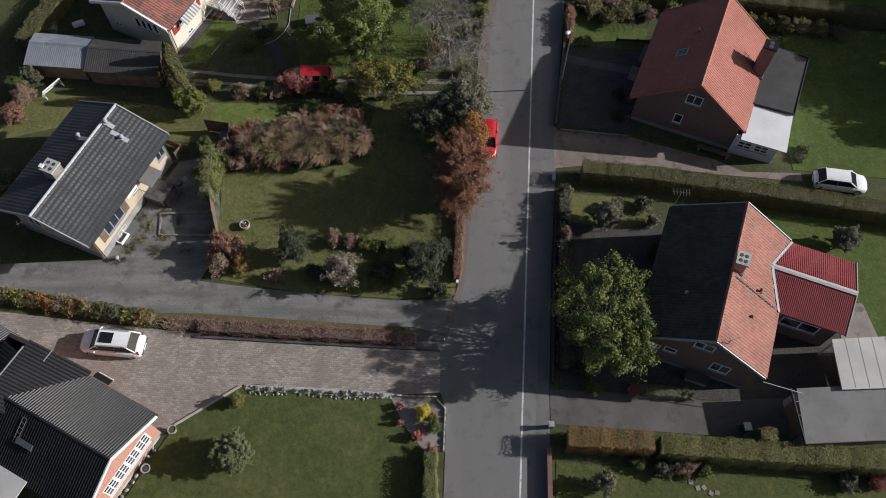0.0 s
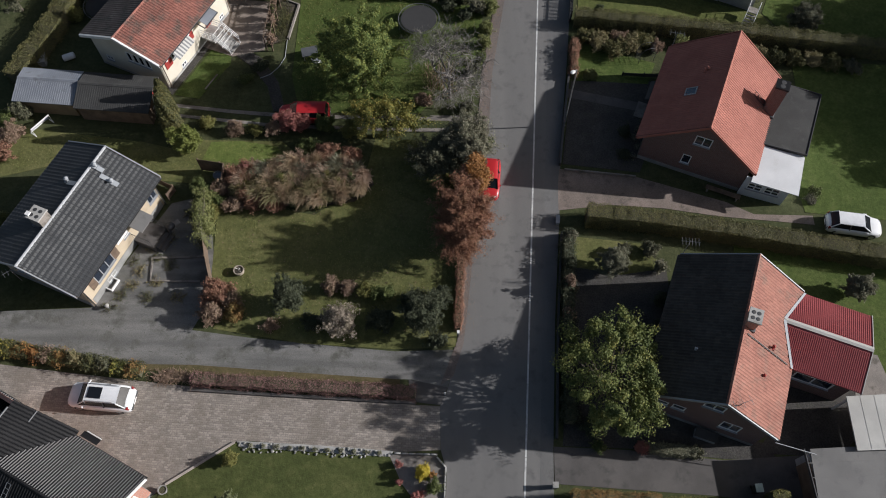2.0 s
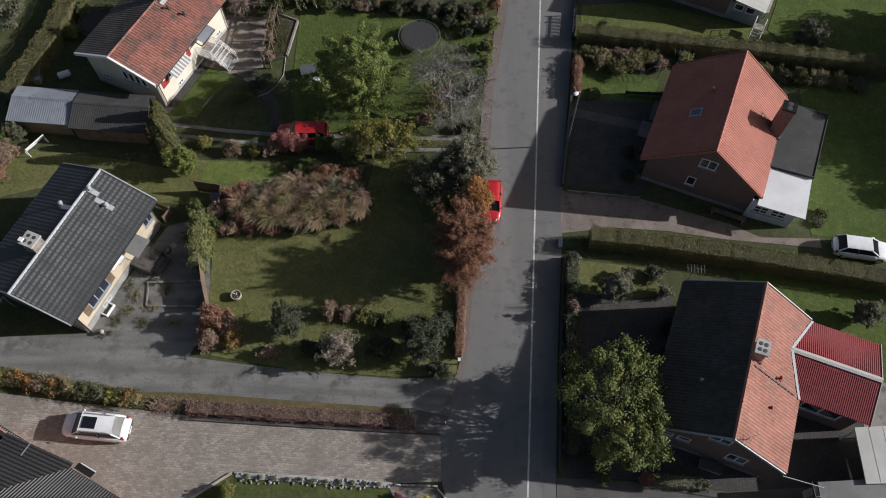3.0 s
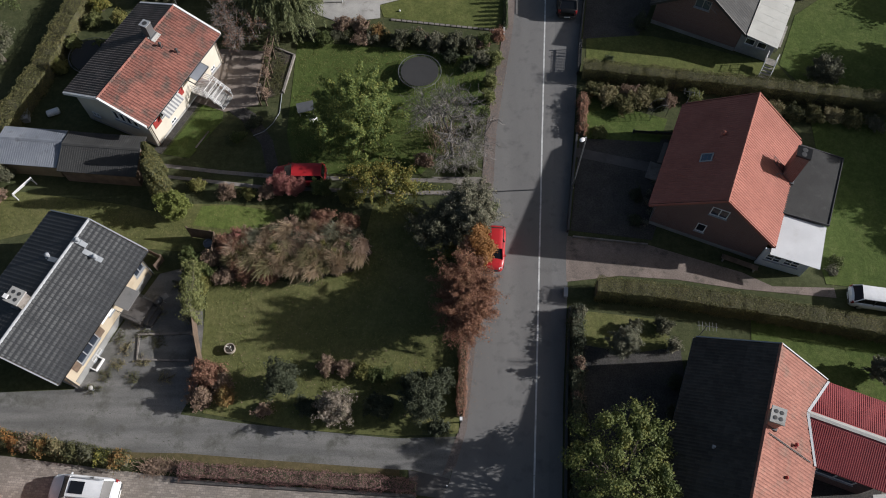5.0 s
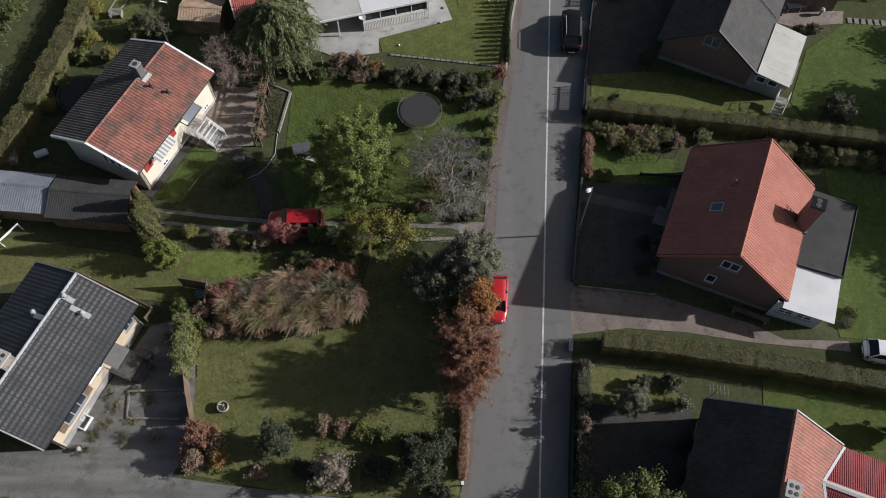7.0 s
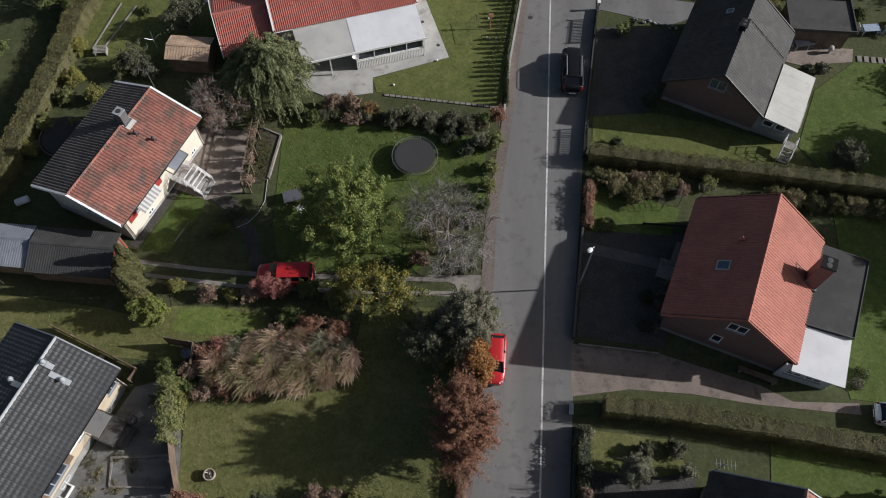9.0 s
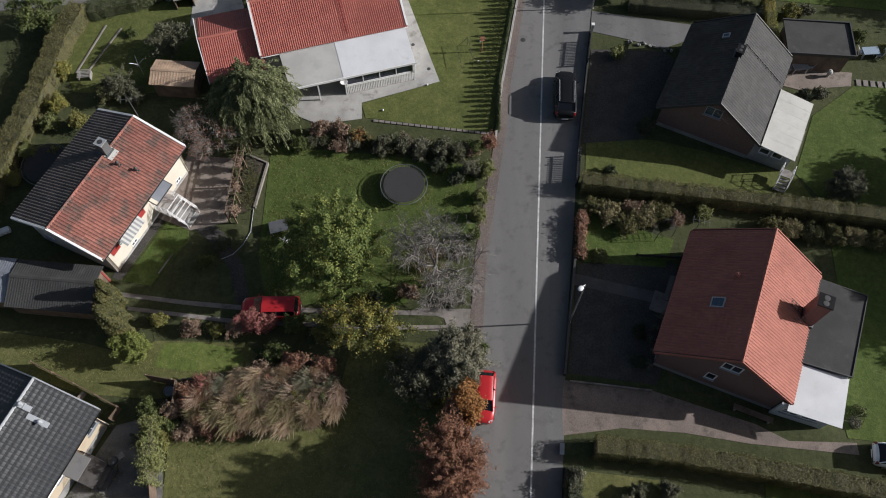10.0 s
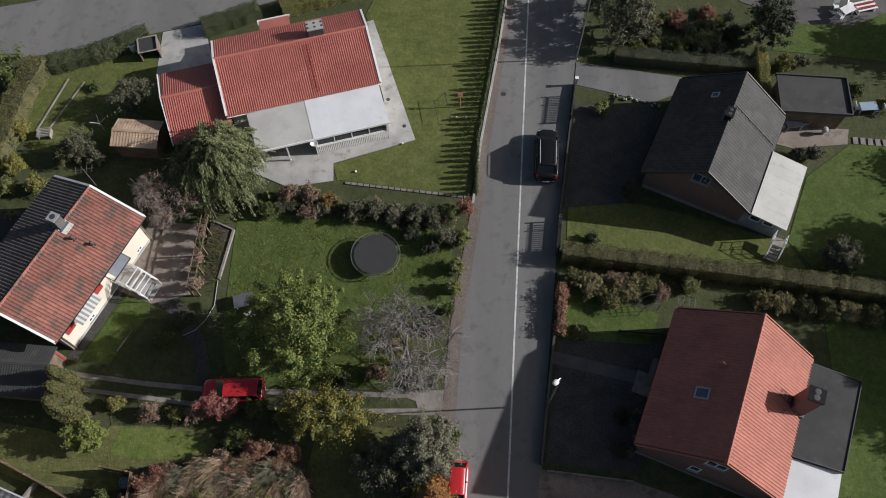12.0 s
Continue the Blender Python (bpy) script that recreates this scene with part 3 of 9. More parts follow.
sheet("lawn_meadow", [(-17.6, 35.0), (-17.2, 28), (-16.8, 26), (-15.6, 24.2), (-10, 24.0), (0.6, 23.6), (1.2, 29), (1.7, 36.5), (2.1, 40.2), (-5.6, 40.6), (-6.4, 36.2), (-10, 33.4)], 0.03, ROUGH, "rough mossy lawn with fallen leaves", "lawn")
sheet("lawn_behind_house", [(-36, 41.8), (-24.5, 40.2), (-21.0, 39.3), (-19.6, 40.4), (-13.2, 40.3), (-12.2, 39.4), (-13, 38.2), (-14, 36.8), (-19, 36.2), (-24.3, 36.6), (-29.5, 38.4), (-38, 36)], 0.03, ROUGH, "yellowing lawn behind the house", "lawn")
BRIGHT = grass("bright_grass", (0.085, 0.112, 0.03), (0.125, 0.158, 0.042), (0.17, 0.185, 0.06), 0.6)
sheet("lawn_patch", [(-19.4, 38.5), (-18.9, 40.2), (-16.5, 40.3), (-13.6, 39.8), (-13.0, 39.0), (-14.2, 38.3), (-17, 38.2)], 0.034, BRIGHT, "patch of fresh green grass", "lawn")
sheet("lawn_house_side", [(-22.7, 45.0), (-20.6, 44.6), (-18.4, 48.4), (-18.7, 50.4), (-19.8, 50.9)], 0.027, SUNNY, "strip of grass beside the house", "lawn")
sheet("thicket_bed", [(-18.4, 37.5), (-13.5, 38.2), (-7, 39.2), (-5.5, 36.2), (-7, 34.6), (-10, 34.1), (-16.6, 34.2)], 0.04, SOIL, "brown overgrown bed", "bed")
sheet("shrub_bed", [(-16, 26.5), (-16.5, 24.0), (-10, 22.9), (-3.4, 22.5), (0.9, 22.7), (1.2, 28.5), (0.2, 28.6), (-0.4, 26.5), (-4, 25.6), (-12, 24.4)], 0.036, ROUGH, "rough grass under the shrubs beside the drive", "lawn")
sheet("drive_strip_north", [(-24.6, 44.35), (-18, 43.5), (-12.9, 43.05), (-1.8, 42.8), (2.8, 42.85), (2.8, 42.35), (-1.8, 42.45), (-12.9, 42.68), (-18, 43.16), (-24.4, 44.0)], 0.025, CONCRETE_DARK, "pale gravel wheel track across the grass", "drive")
sheet("drive_strip_south", [(-22, 43.0), (-14, 42.05), (-4, 41.65), (2.7, 41.7), (2.7, 41.2), (-4, 41.35), (-14, 41.72), (-22, 42.72)], 0.025, CONCRETE_DARK, "pale gravel wheel track across the grass", "drive")
sheet("hedge_bed", [(-20, 41.6), (2.4, 41.2), (2.2, 37.5), (-6, 38.8), (-12, 39.2), (-13, 40.1), (-19.6, 40.3)], 0.026, TURF, "rough ground beneath shrubs", "bed")
sheet("patio", [(-19.6, 55.9), (-15.2, 55.6), (-15.7, 49.9), (-18.4, 49.2), (-21.4, 50.4)], 0.04, PATIO, "brown slab patio beside the house", "patio")
sheet("garden_path", [(-19.9, 50.0), (-18.2, 49.4), (-16.7, 48.2), (-15.0, 46.0), (-14.2, 43.3), (-13.2, 43.3), (-14.1, 46.4), (-15.8, 49.0), (-17.6, 50.3), (-19.4, 51.0)], 0.035, YARD, "worn garden path to the steps", "path")
sheet("house_apron", [(-23.6, 45.3), (-22.9, 45.0), (-18.7, 54.0), (-19.4, 54.4)], 0.03, YARD, "gravel strip along the house wall", "path")
sheet("lawn_hedged", [(-13, 56.8), (-4, 56.0), (3.4, 55.0), (3.2, 49.5), (-2, 43.2), (-12, 43.2), (-13, 47)], 0.025, SUNNY, "shady rough green lawn", "lawn")
sheet("lawn_bungalow", [(-5.6, 59.6), (4.75, 58.15), (5.4, 63), (7.1, 72.8), (8.6, 82), (-3, 79.5), (-4.2, 76.2), (0.4, 63.3), (-6, 61)], 0.03, MOSSY, "mown sunny lawn", "lawn")
sheet("lawn_side", [(-31, 70.6), (-22.4, 72.9), (-20.6, 69.4), (-19.5, 62), (-30, 62), (-32, 66)], 0.028, MOSSY, "small mown lawn", "lawn")
sheet("terrace", [(0.42, 63.3), (-1.3, 68.7), (-3.5, 75.6), (-4.4, 75.3), (-2.2, 67), (-13.4, 63.5), (-12.4, 60.3), (-9.4, 58.9), (-5.9, 59.5), (-6.0, 61.1)], 0.06, CONCRETE, "pale concrete terrace round the bungalow", "terrace")
sheet("bungalow_drive", [(-21.6, 74.2), (-18.2, 75.1), (-16.6, 70.4), (-21.4, 69.2)], 0.045, CONCRETE, "pale concrete drive", "drive")
block = mesh_of("stone", Geo().slab([(-0.2, -0.11, 0), (0.19, -0.11, 0), (0.2, 0.1, 0), (-0.19, 0.11, 0)], (0, 0, 0.09)), CONCRETE_DARK)
edging = thing("edging", "row of weathered edging stones along the lawn", "edging", (-4.9, 59.3, 0), 0, "", "structure")
for k in range(20):
    x, y, u = along([(0, 0), (9.6, -1.25)], 0.15 + k * 0.49)
    o = new("stone", block)
    o.parent, o.matrix_basis = edging, pose(x, y, 0, 0, 0, -7.4 + random.uniform(-4, 4))

sheet("drive_east_south", [(7.4, 15.7), (7.3, 13.3), (17.4, 12.6), (24, 12.0), (24, 15.2), (18.5, 14.85), (12.3, 15.5)], 0.035, TAR, "grey asphalt drive to the garage", "drive")
sheet("drive_east_mid", [(9.0, 36.2), (9.2, 37.7), (15.2, 37.0), (22.0, 34.7), (24, 33.6), (28.5, 33.5), (28.5, 32.7), (21.4, 33.4), (17.1, 34.1), (12.9, 34.4), (8.9, 33.9)], 0.035, DRIVE, "pinkish gravel drive beside the hedge", "drive")
sheet("drive_east_north", [(13.8, 71.1), (22.2, 69.6), (24.5, 69.2), (24, 66.0), (21.5, 67.7), (19.5, 66.9), (16.4, 68.0), (13.5, 68.8)], 0.035, FOOTWAY, "grey asphalt drive of the dark-roofed house", "drive")
sheet("lawn_east_south", [(7.5, 10.8), (18, 10.1), (45, 8.2), (45, -20), (5.5, -20)], 0.03, LAWN, "green lawn beyond the clipped hedge", "lawn")
sheet("lawn_east_mid", [(22, 31.2), (46, 27.4), (46, 15), (30.5, 15), (29.6, 24.4), (24.8, 26.6), (21.5, 28)], 0.03, SUNNY, "green garden lawn", "lawn")
sheet("lawn_east_mid_north", [(28, 33.8), (46, 31.8), (46, 48), (30, 49), (29.6, 42), (27.8, 37)], 0.03, SUNNY, "green garden lawn", "lawn")
sheet("lawn_east_north", [(28.5, 54.4), (31, 60), (35, 63), (46, 63), (46, 50.2), (30, 52.2)], 0.03, SUNNY, "green garden lawn", "lawn")
sheet("lawn_far_north", [(30.5, 72.4), (46, 70.5), (46, 80), (38.5, 75.8), (34, 75.6), (31, 74.5)], 0.03, SUNNY, "green garden lawn", "lawn")
sheet("lawn_front", [(9.8, 29.0), (9.9, 31.6), (15.0, 31.0), (16.4, 28.9), (13.2, 28.4)], 0.03, ROUGH, "patchy front lawn", "lawn")
sheet("patio_north", [(29.4, 64.9), (35.2, 64.4), (34.8, 63.0), (30.4, 62.6), (28.6, 63.2)], 0.04, PATIO, "brown paved patio", "patio")
sheet("patio_south", [(28.9, 22.4), (30.6, 22.2), (31.2, 18.8), (28.2, 18.4)], 0.04, CONCRETE_DARK, "grey slab patio", "patio")
sheet("lawn_strip", [(11.9, 53.8), (18.6, 52.9), (26.9, 51.8), (29.8, 51.5), (28.4, 54.3), (22, 56.4), (18, 57.5), (12.3, 58)], 0.026, MOSSY, "strip of sunny lawn beside the hedge", "lawn")
sheet("lawn_front_north", [(11.2, 46.7), (17.3, 46.3), (18.2, 48.6), (14.0, 50.0), (11.6, 51.2)], 0.03, SUNNY, "small green front lawn", "lawn")
# dark sheets where the houses shade the yard and front gardens
sheet("yard_east", [(21.0, 15.3), (26.4, 15.1), (29.6, 18.2), (29.0, 22.2), (24.6, 21.4)], 0.023, YARD, "yard behind the house with shade in its colour", "yard")
sheet("front_garden", [(9.5, 38.2), (15.6, 37.4), (18.6, 44.6), (18.0, 46.6), (10.8, 46.6)], 0.028, YARD, "front garden with shade in its dark ground colour", "bed")
sheet("front_garden_south", [(8.0, 15.75), (12.4, 15.6), (18.6, 14.95), (22.2, 14.9), (21.4, 16.0), (14.4, 18.4), (16.6, 24.6), (16.6, 28.8), (13.2, 28.6), (9.4, 29.2)], 0.026, YARD, "front garden with shade in its dark ground colour", "bed")
sheet("front_garden_north", [(11.9, 57.2), (16.8, 57.6), (20.4, 65.6), (19.6, 66.6), (13.4, 66.8)], 0.028, YARD, "front garden with shade in its dark ground colour", "bed")
sheet("stone_strip", [(-13.75, 16.0), (-8.7, 15.75), (-5.6, 15.55), (-3.3, 15.35), (-3.5, 15.0), (-5.6, 15.1), (-8.7, 15.3), (-13.6, 15.6)], 0.085, CONCRETE, "strip of pale pebbles edging the lawn", "bed")
sheet("hedge_verge", [(-21.5, 21.35), (-17.4, 21.3), (-11.3, 20.85), (-3.0, 20.3), (-3.0, 19.9), (-11.3, 20.35), (-17.3, 20.75), (-21.3, 20.9)], 0.03, DRY, "narrow dry grass verge beside the hedge", "verge")
sheet("drive_mouth", [(-2.4, 20.3), (0.3, 19.75), (-0.15, 18.5), (-2.3, 18.75)], 0.034, TAR, "dark asphalt mouth of the gravel drive", "drive")
sheet("track_apron", [(-1.2, 42.95), (2.82, 42.95), (2.72, 41.2), (1.2, 41.3), (0.9, 42.2)], 0.03, CONCRETE_DARK, "pale apron where the wheel tracks meet the road", "drive")
sheet("garden_walk", [(10.4, 45.8), (13.2, 45.1), (16.6, 44.3), (16.4, 43.4), (13.2, 44.2), (10.3, 44.9)], 0.035, TAR, "paved garden walk to the door", "path")
sheet("planting", [(16.4, 71.5), (28.5, 70.2), (30, 72.5), (28, 76.5), (18, 77.5)], 0.03, TURF, "overgrown vegetable bed and shrubs", "bed")
sheet("gravel_court", [(28.6, 77.8), (33.5, 75.3), (38.0, 75.1), (42, 77), (42, 86), (29, 86)], 0.035, TAR, "gravel yard with garden things", "yard")
slab = mesh_of("stone", Geo().slab([(-0.19, -0.33, 0), (0.17, -0.33, 0), (0.2, -0.28, 0), (0.19, 0.33, 0), (-0.18, 0.31, 0)], (0, 0, 0.05)), CONCRETE_DARK)
walk_row = thing("stepping_stones", "row of grey stepping stones in the lawn", "stepping stones", (35.5, 63.35, 0.02), 0, "", "structure")
for k in range(6):
    o = new("stone", slab)
    o.parent, o.matrix_basis = walk_row, pose(0.58 * k, -0.06 * k, 0, 0, 0, -6 + 2 * math.sin(5 * k))
slab = mesh_of("stone", Geo().slab([(-0.15, -0.15, 0), (0.13, -0.16, 0), (0.16, 0.14, 0), (-0.13, 0.15, 0)], (0, 0, 0.05)), CONCRETE_DARK)
walk_row = thing("stepping_stones", "small worn stepping stones in the lawn", "stepping stones", (16.2, 9.5, 0.02), 0, "", "structure")
for k in range(5):
    o = new("stone", slab)
    o.parent, o.matrix_basis = walk_row, pose(0.4 * k, -0.2 * (k % 2) - 0.17 * k, 0, 0, 0, 20 * k)


def kerb(line, name="kerb", w=0.14, h=0.14, material=None, label="pale stone kerb"):
    return solid(name, Geo().prism(ribbon(line, w), 0.0, h), material or CONCRETE, label, "kerb", "structure")


kerb([(4.95, 57.4), (5.65, 63.1), (7.35, 72.8), (8.25, 78.8), (12.2, 120)], h=0.32, w=0.16, label="pale low kerb wall beside the road")
kerb([(-17.6, 19.5), (-11.2, 19.12), (-1.9, 18.62)], "garden_wall", 0.2, 0.2, TAR, "low dark edging under the hedge")
kerb([(-13.9, 15.9), (-18.05, 13.15)], h=0.16, material=WALL_STONE, label="stone edging between pavers and lawn")
kerb([(7.05, 11.6), (6.7, 4), (5.6, -15)], "garden_wall", 0.3, 0.6, RED_BRICK, "low red-brown brick wall along the footway")
kerb([(9.25, 38.0), (9.85, 42.2), (10.6, 47.0)], "garden_wall", 0.16, 0.5, DARK_TRIM, "dark low fence wall along the footway")
kerb([(9.6, 37.6), (11.4, 37.4), (15.2, 36.95)], "garden_wall", 0.1, 0.25, CONCRETE_DARK, "low edging along the drive")
kerb([(11.1, 53.2), (11.55, 56.6), (13.25, 67.2), (13.6, 68.8)], "garden_wall", 0.12, 0.5, DARK_TRIM, "dark low fence wall along the footway")
kerb([(7.6, 16.2), (8.25, 24.8), (8.95, 31.8)], "garden_wall", 0.14, 0.45, DARK_TRIM, "dark low fence wall along the footway")
kerb([(-30.2, 64), (-28.7, 69.2)], "kerb", 0.12, 0.1, CONCRETE_DARK, "concrete edging in the lawn")
kerb([(-29.3, 64), (-27.3, 68.9)], "kerb", 0.12, 0.1, CONCRETE_DARK, "concrete edging in the lawn")
kerb([(-14.8, 55.9), (-13.1, 55.1), (-13.7, 51.1)], "kerb", 0.16, 0.3, CONCRETE_DARK, "pale rim of the planting bed")
sheet("raised_bed", [(-14.9, 55.8), (-13.2, 55.0), (-13.75, 51.1), (-15.2, 50.5)], 0.18, SOIL, "narrow raised planting bed", "bed", 0.15)
kerb([(-20.2, 45.6), (-19.4, 47.2)], "kerb", 0.1, 0.1, CONCRETE_DARK, "worn edging")


# ---- houses ----
def plate(xs, zs_of, top, holes, m, y0, y1):
    """One connected slab with openings. xs: cuts along it; top(x): its upper edge; holes: (from, to, low, high); m: its frame; y0..y1: its thickness."""
    bm = bmesh.new()
    made = {}

    def at(x, y, z):
        k = (round(x, 4), round(y, 4), round(z, 4))
        if k not in made:
            made[k] = bm.verts.new(m @ Vector(k))
        return made[k]

    cells = {}
    for a, b in zip(xs, xs[1:]):
        hi = min(top(a), top(b))
        levels = [z for z in zs_of if z < hi - 0.02]
        col = [((a, z0), (b, z0), (b, z1), (a, z1)) for z0, z1 in zip(levels, levels[1:])] + [((a, levels[-1]), (b, levels[-1]), (b, top(b)), (a, top(a)))]
        for c in col:
            cx, cz = (a + b) / 2, (c[0][1] + min(c[2][1], c[3][1])) / 2
            if not any(h[0] < cx < h[1] and h[2] < cz < h[3] for h in holes):
                cells[c] = 1
    edges = {}
    for c in cells:
        for y, order in ((y0, 1), (y1, -1)):
            bm.faces.new([at(x, y, z) for x, z in c][::order])
        for p, q in zip(c, c[1:] + c[:1]):
            k = tuple(sorted((p, q)))
            edges[k] = edges.get(k, 0) + 1
    for (p, q), n in edges.items():
        if n == 1:
            bm.faces.new([at(p[0], y0, p[1]), at(p[0], y1, p[1]), at(q[0], y1, q[1]), at(q[0], y0, q[1])])
    bmesh.ops.recalc_face_normals(bm, faces=bm.faces)
    return bm


def part_bm(name, bm, material, parent, label=""):
    me = bpy.data.meshes.new(name)
    bm.to_mesh(me)
    bm.free()
    me.materials.append(material)
    ob = new(name, me)
    ob.parent = parent
    return tagged(ob, label)


def build_wall(parent, m, length, tops, openings, material, thick=0.28, plinth=0.0, plinth_mat=None):
    """A wall in its own frame m: x along it, y into the house, z up."""
    def top(x):
        for (a, za), (b, zb) in zip(tops, tops[1:]):
            if a - 1e-6 <= x <= b + 1e-6:
                return za + (zb - za) * (x - a) / max(b - a, 1e-6)
        return tops[-1][1]

    xs = sorted({0.0, length, *(x for x, _ in tops), *(x for o in openings for x in o[:2])})
    zs = sorted({0.0, *(z for o in openings for z in o[2:])})
    w = part_bm("wall", plate(xs, zs, top, openings, m, 0.0, thick), material, parent)
    if plinth:
        part("plinth", Geo().box(0, length, -0.03, -0.002, 0, plinth, m), plinth_mat or PLINTH, parent)
    return w


def window(parent, m, x0, x1, z0, z1, nx=2, nz=1, material=None, glass=None, name="window", sill=True, bar=0.07):
    """A window in an opening of the wall m: frame with bars, panes, a sill."""
    material, glass = material or FASCIA, glass or GLASS
    holes, xs, zs = [], {x0, x1}, {z0, z1}
    w, h = (x1 - x0 - bar * (nx + 1)) / nx, (z1 - z0 - bar * (nz + 1)) / nz
    for i in range(nx):
        for j in range(nz):
            a, c = x0 + bar + i * (w + bar), z0 + bar + j * (h + bar)
            holes.append((a, a + w, c, c + h))
            xs |= {a, a + w}
            zs |= {c, c + h}
    zs = sorted(zs)
    f = part_bm(name, plate(sorted(xs), zs[:-1], lambda x: z1, holes, m, -0.03, 0.07), material, parent)
    for a, b, c, d in holes:
        part("pane", Geo().box(a - 0.01, b + 0.01, 0.02, 0.035, c - 0.01, d + 0.01, m), glass, f)
    if sill:
        part("sill", Geo().box(x0 - 0.06, x1 + 0.06, -0.12, -0.032, z0 - 0.05, z0 - 0.005, m), GREY_TRIM, f)
    return f


def tile_mesh(name, w, l, wave, lift, material, kind):
    """One roof tile: x across, y down the slope, z off the roof."""
    if kind == "rib":
        prof = [(0.0, 0.0), (0.62, 0.0), (0.7, 1.0), (0.92, 1.0), (1.0, 0.0)]
    elif kind == "roll":
        prof = [(0.0, 0.0), (0.1, 0.05), (0.28, 0.8), (0.38, 1.0), (0.5, 1.0), (0.62, 0.9), (0.78, 0.38), (0.88, 0.0), (1.0, 0.0)]
    else:
        prof = [(0.0, 0.25), (0.2, 0.0), (0.45, 0.1), (0.68, 0.75), (0.84, 1.0), (1.0, 0.3)]
    n, g = len(prof), Geo()
    v = [(w * a, 0.0, wave * h) for a, h in prof] + [(w * a, l, wave * h + lift) for a, h in prof] + [(w * a, l, wave * h + lift) for a, h in prof] + [(w * a, l, wave * h - 0.02) for a, h in prof]
    g.add(v, [(i, i + 1, n + i + 1, n + i) for i in range(n - 1)] + [(2 * n + i, 2 * n + i + 1, 3 * n + i + 1, 3 * n + i) for i in range(n - 1)])
    return g, mesh_of(name, g, material, kind == "pan", False)


def lay_tiles(roof, origin, side, y0, y1, run, slope, size, wave, lift, material, kind="pan", single=0, near=None, clip=None):
    """Courses of tiles on one slope. origin: the ridge in the house's frame (x, z). The ones nearest the road (near, in plan) are single pieces."""
    w, l = size
    a = math.atan(slope)
    c, s = math.cos(a), math.sin(a)
    nrow, ncol = max(1, round(run / c / l)), max(1, round((y1 - y0) / w))
    l, w = run / c / nrow, (y1 - y0) / ncol
    g, me = tile_mesh("tile", w, l + 0.02, wave, lift, material, kind)
    spots = []
    for r in range(nrow):
        for k in range(ncol):
            d = r * l
            yy = y0 + k * w if side < 0 else y0 + (k + 1) * w
            p = Vector((origin[0] + side * c * d, yy, origin[1] - s * d)) + Vector((side * s, 0, c)) * 0.035
            if clip and not clip(origin[0] + side * c * (d + l / 2), y0 + (k + 0.5) * w):
                continue
            spots.append(p)
    turn = Matrix(((0, side * c, side * s), (-side, 0, 0), (0, -s, c))).to_4x4()
    if near:
        mw = roof.parent.matrix_basis
        spots.sort(key=lambda p: ((mw @ p).to_2d() - Vector(near)).length)
    for p in spots[:single]:
        o = new("tile", me)
        o.parent = roof
        o.matrix_basis = Matrix.Translation(p) @ turn @ pose(0, 0, random.uniform(0, 0.006), random.uniform(-0.4, 0.4), random.uniform(-0.5, 0.5), random.uniform(-0.5, 0.5))
    rest = spots[single:]
    if rest:
        base = np.array(g.v) @ np.array(turn.to_3x3()).T
        pts = np.array([p[:] for p in rest])
        pts[:, 2] += np.random.uniform(0, 0.006, len(pts))
        v = (pts[:, None] + base[None]).reshape(-1, 3)
        nv = len(base)
        f = [tuple(i + k * nv for i in q) for k in range(len(rest)) for q in g.f]
        big = bpy.data.meshes.new("tiles")
        big.from_pydata(v.tolist(), [], f)
        big.materials.append(material)
        if kind == "pan":
            big.polygons.foreach_set("use_smooth", [True] * len(big.polygons))
        o = new("tiles", big)
        o.parent = roof
        tagged(o, kind="stuff")


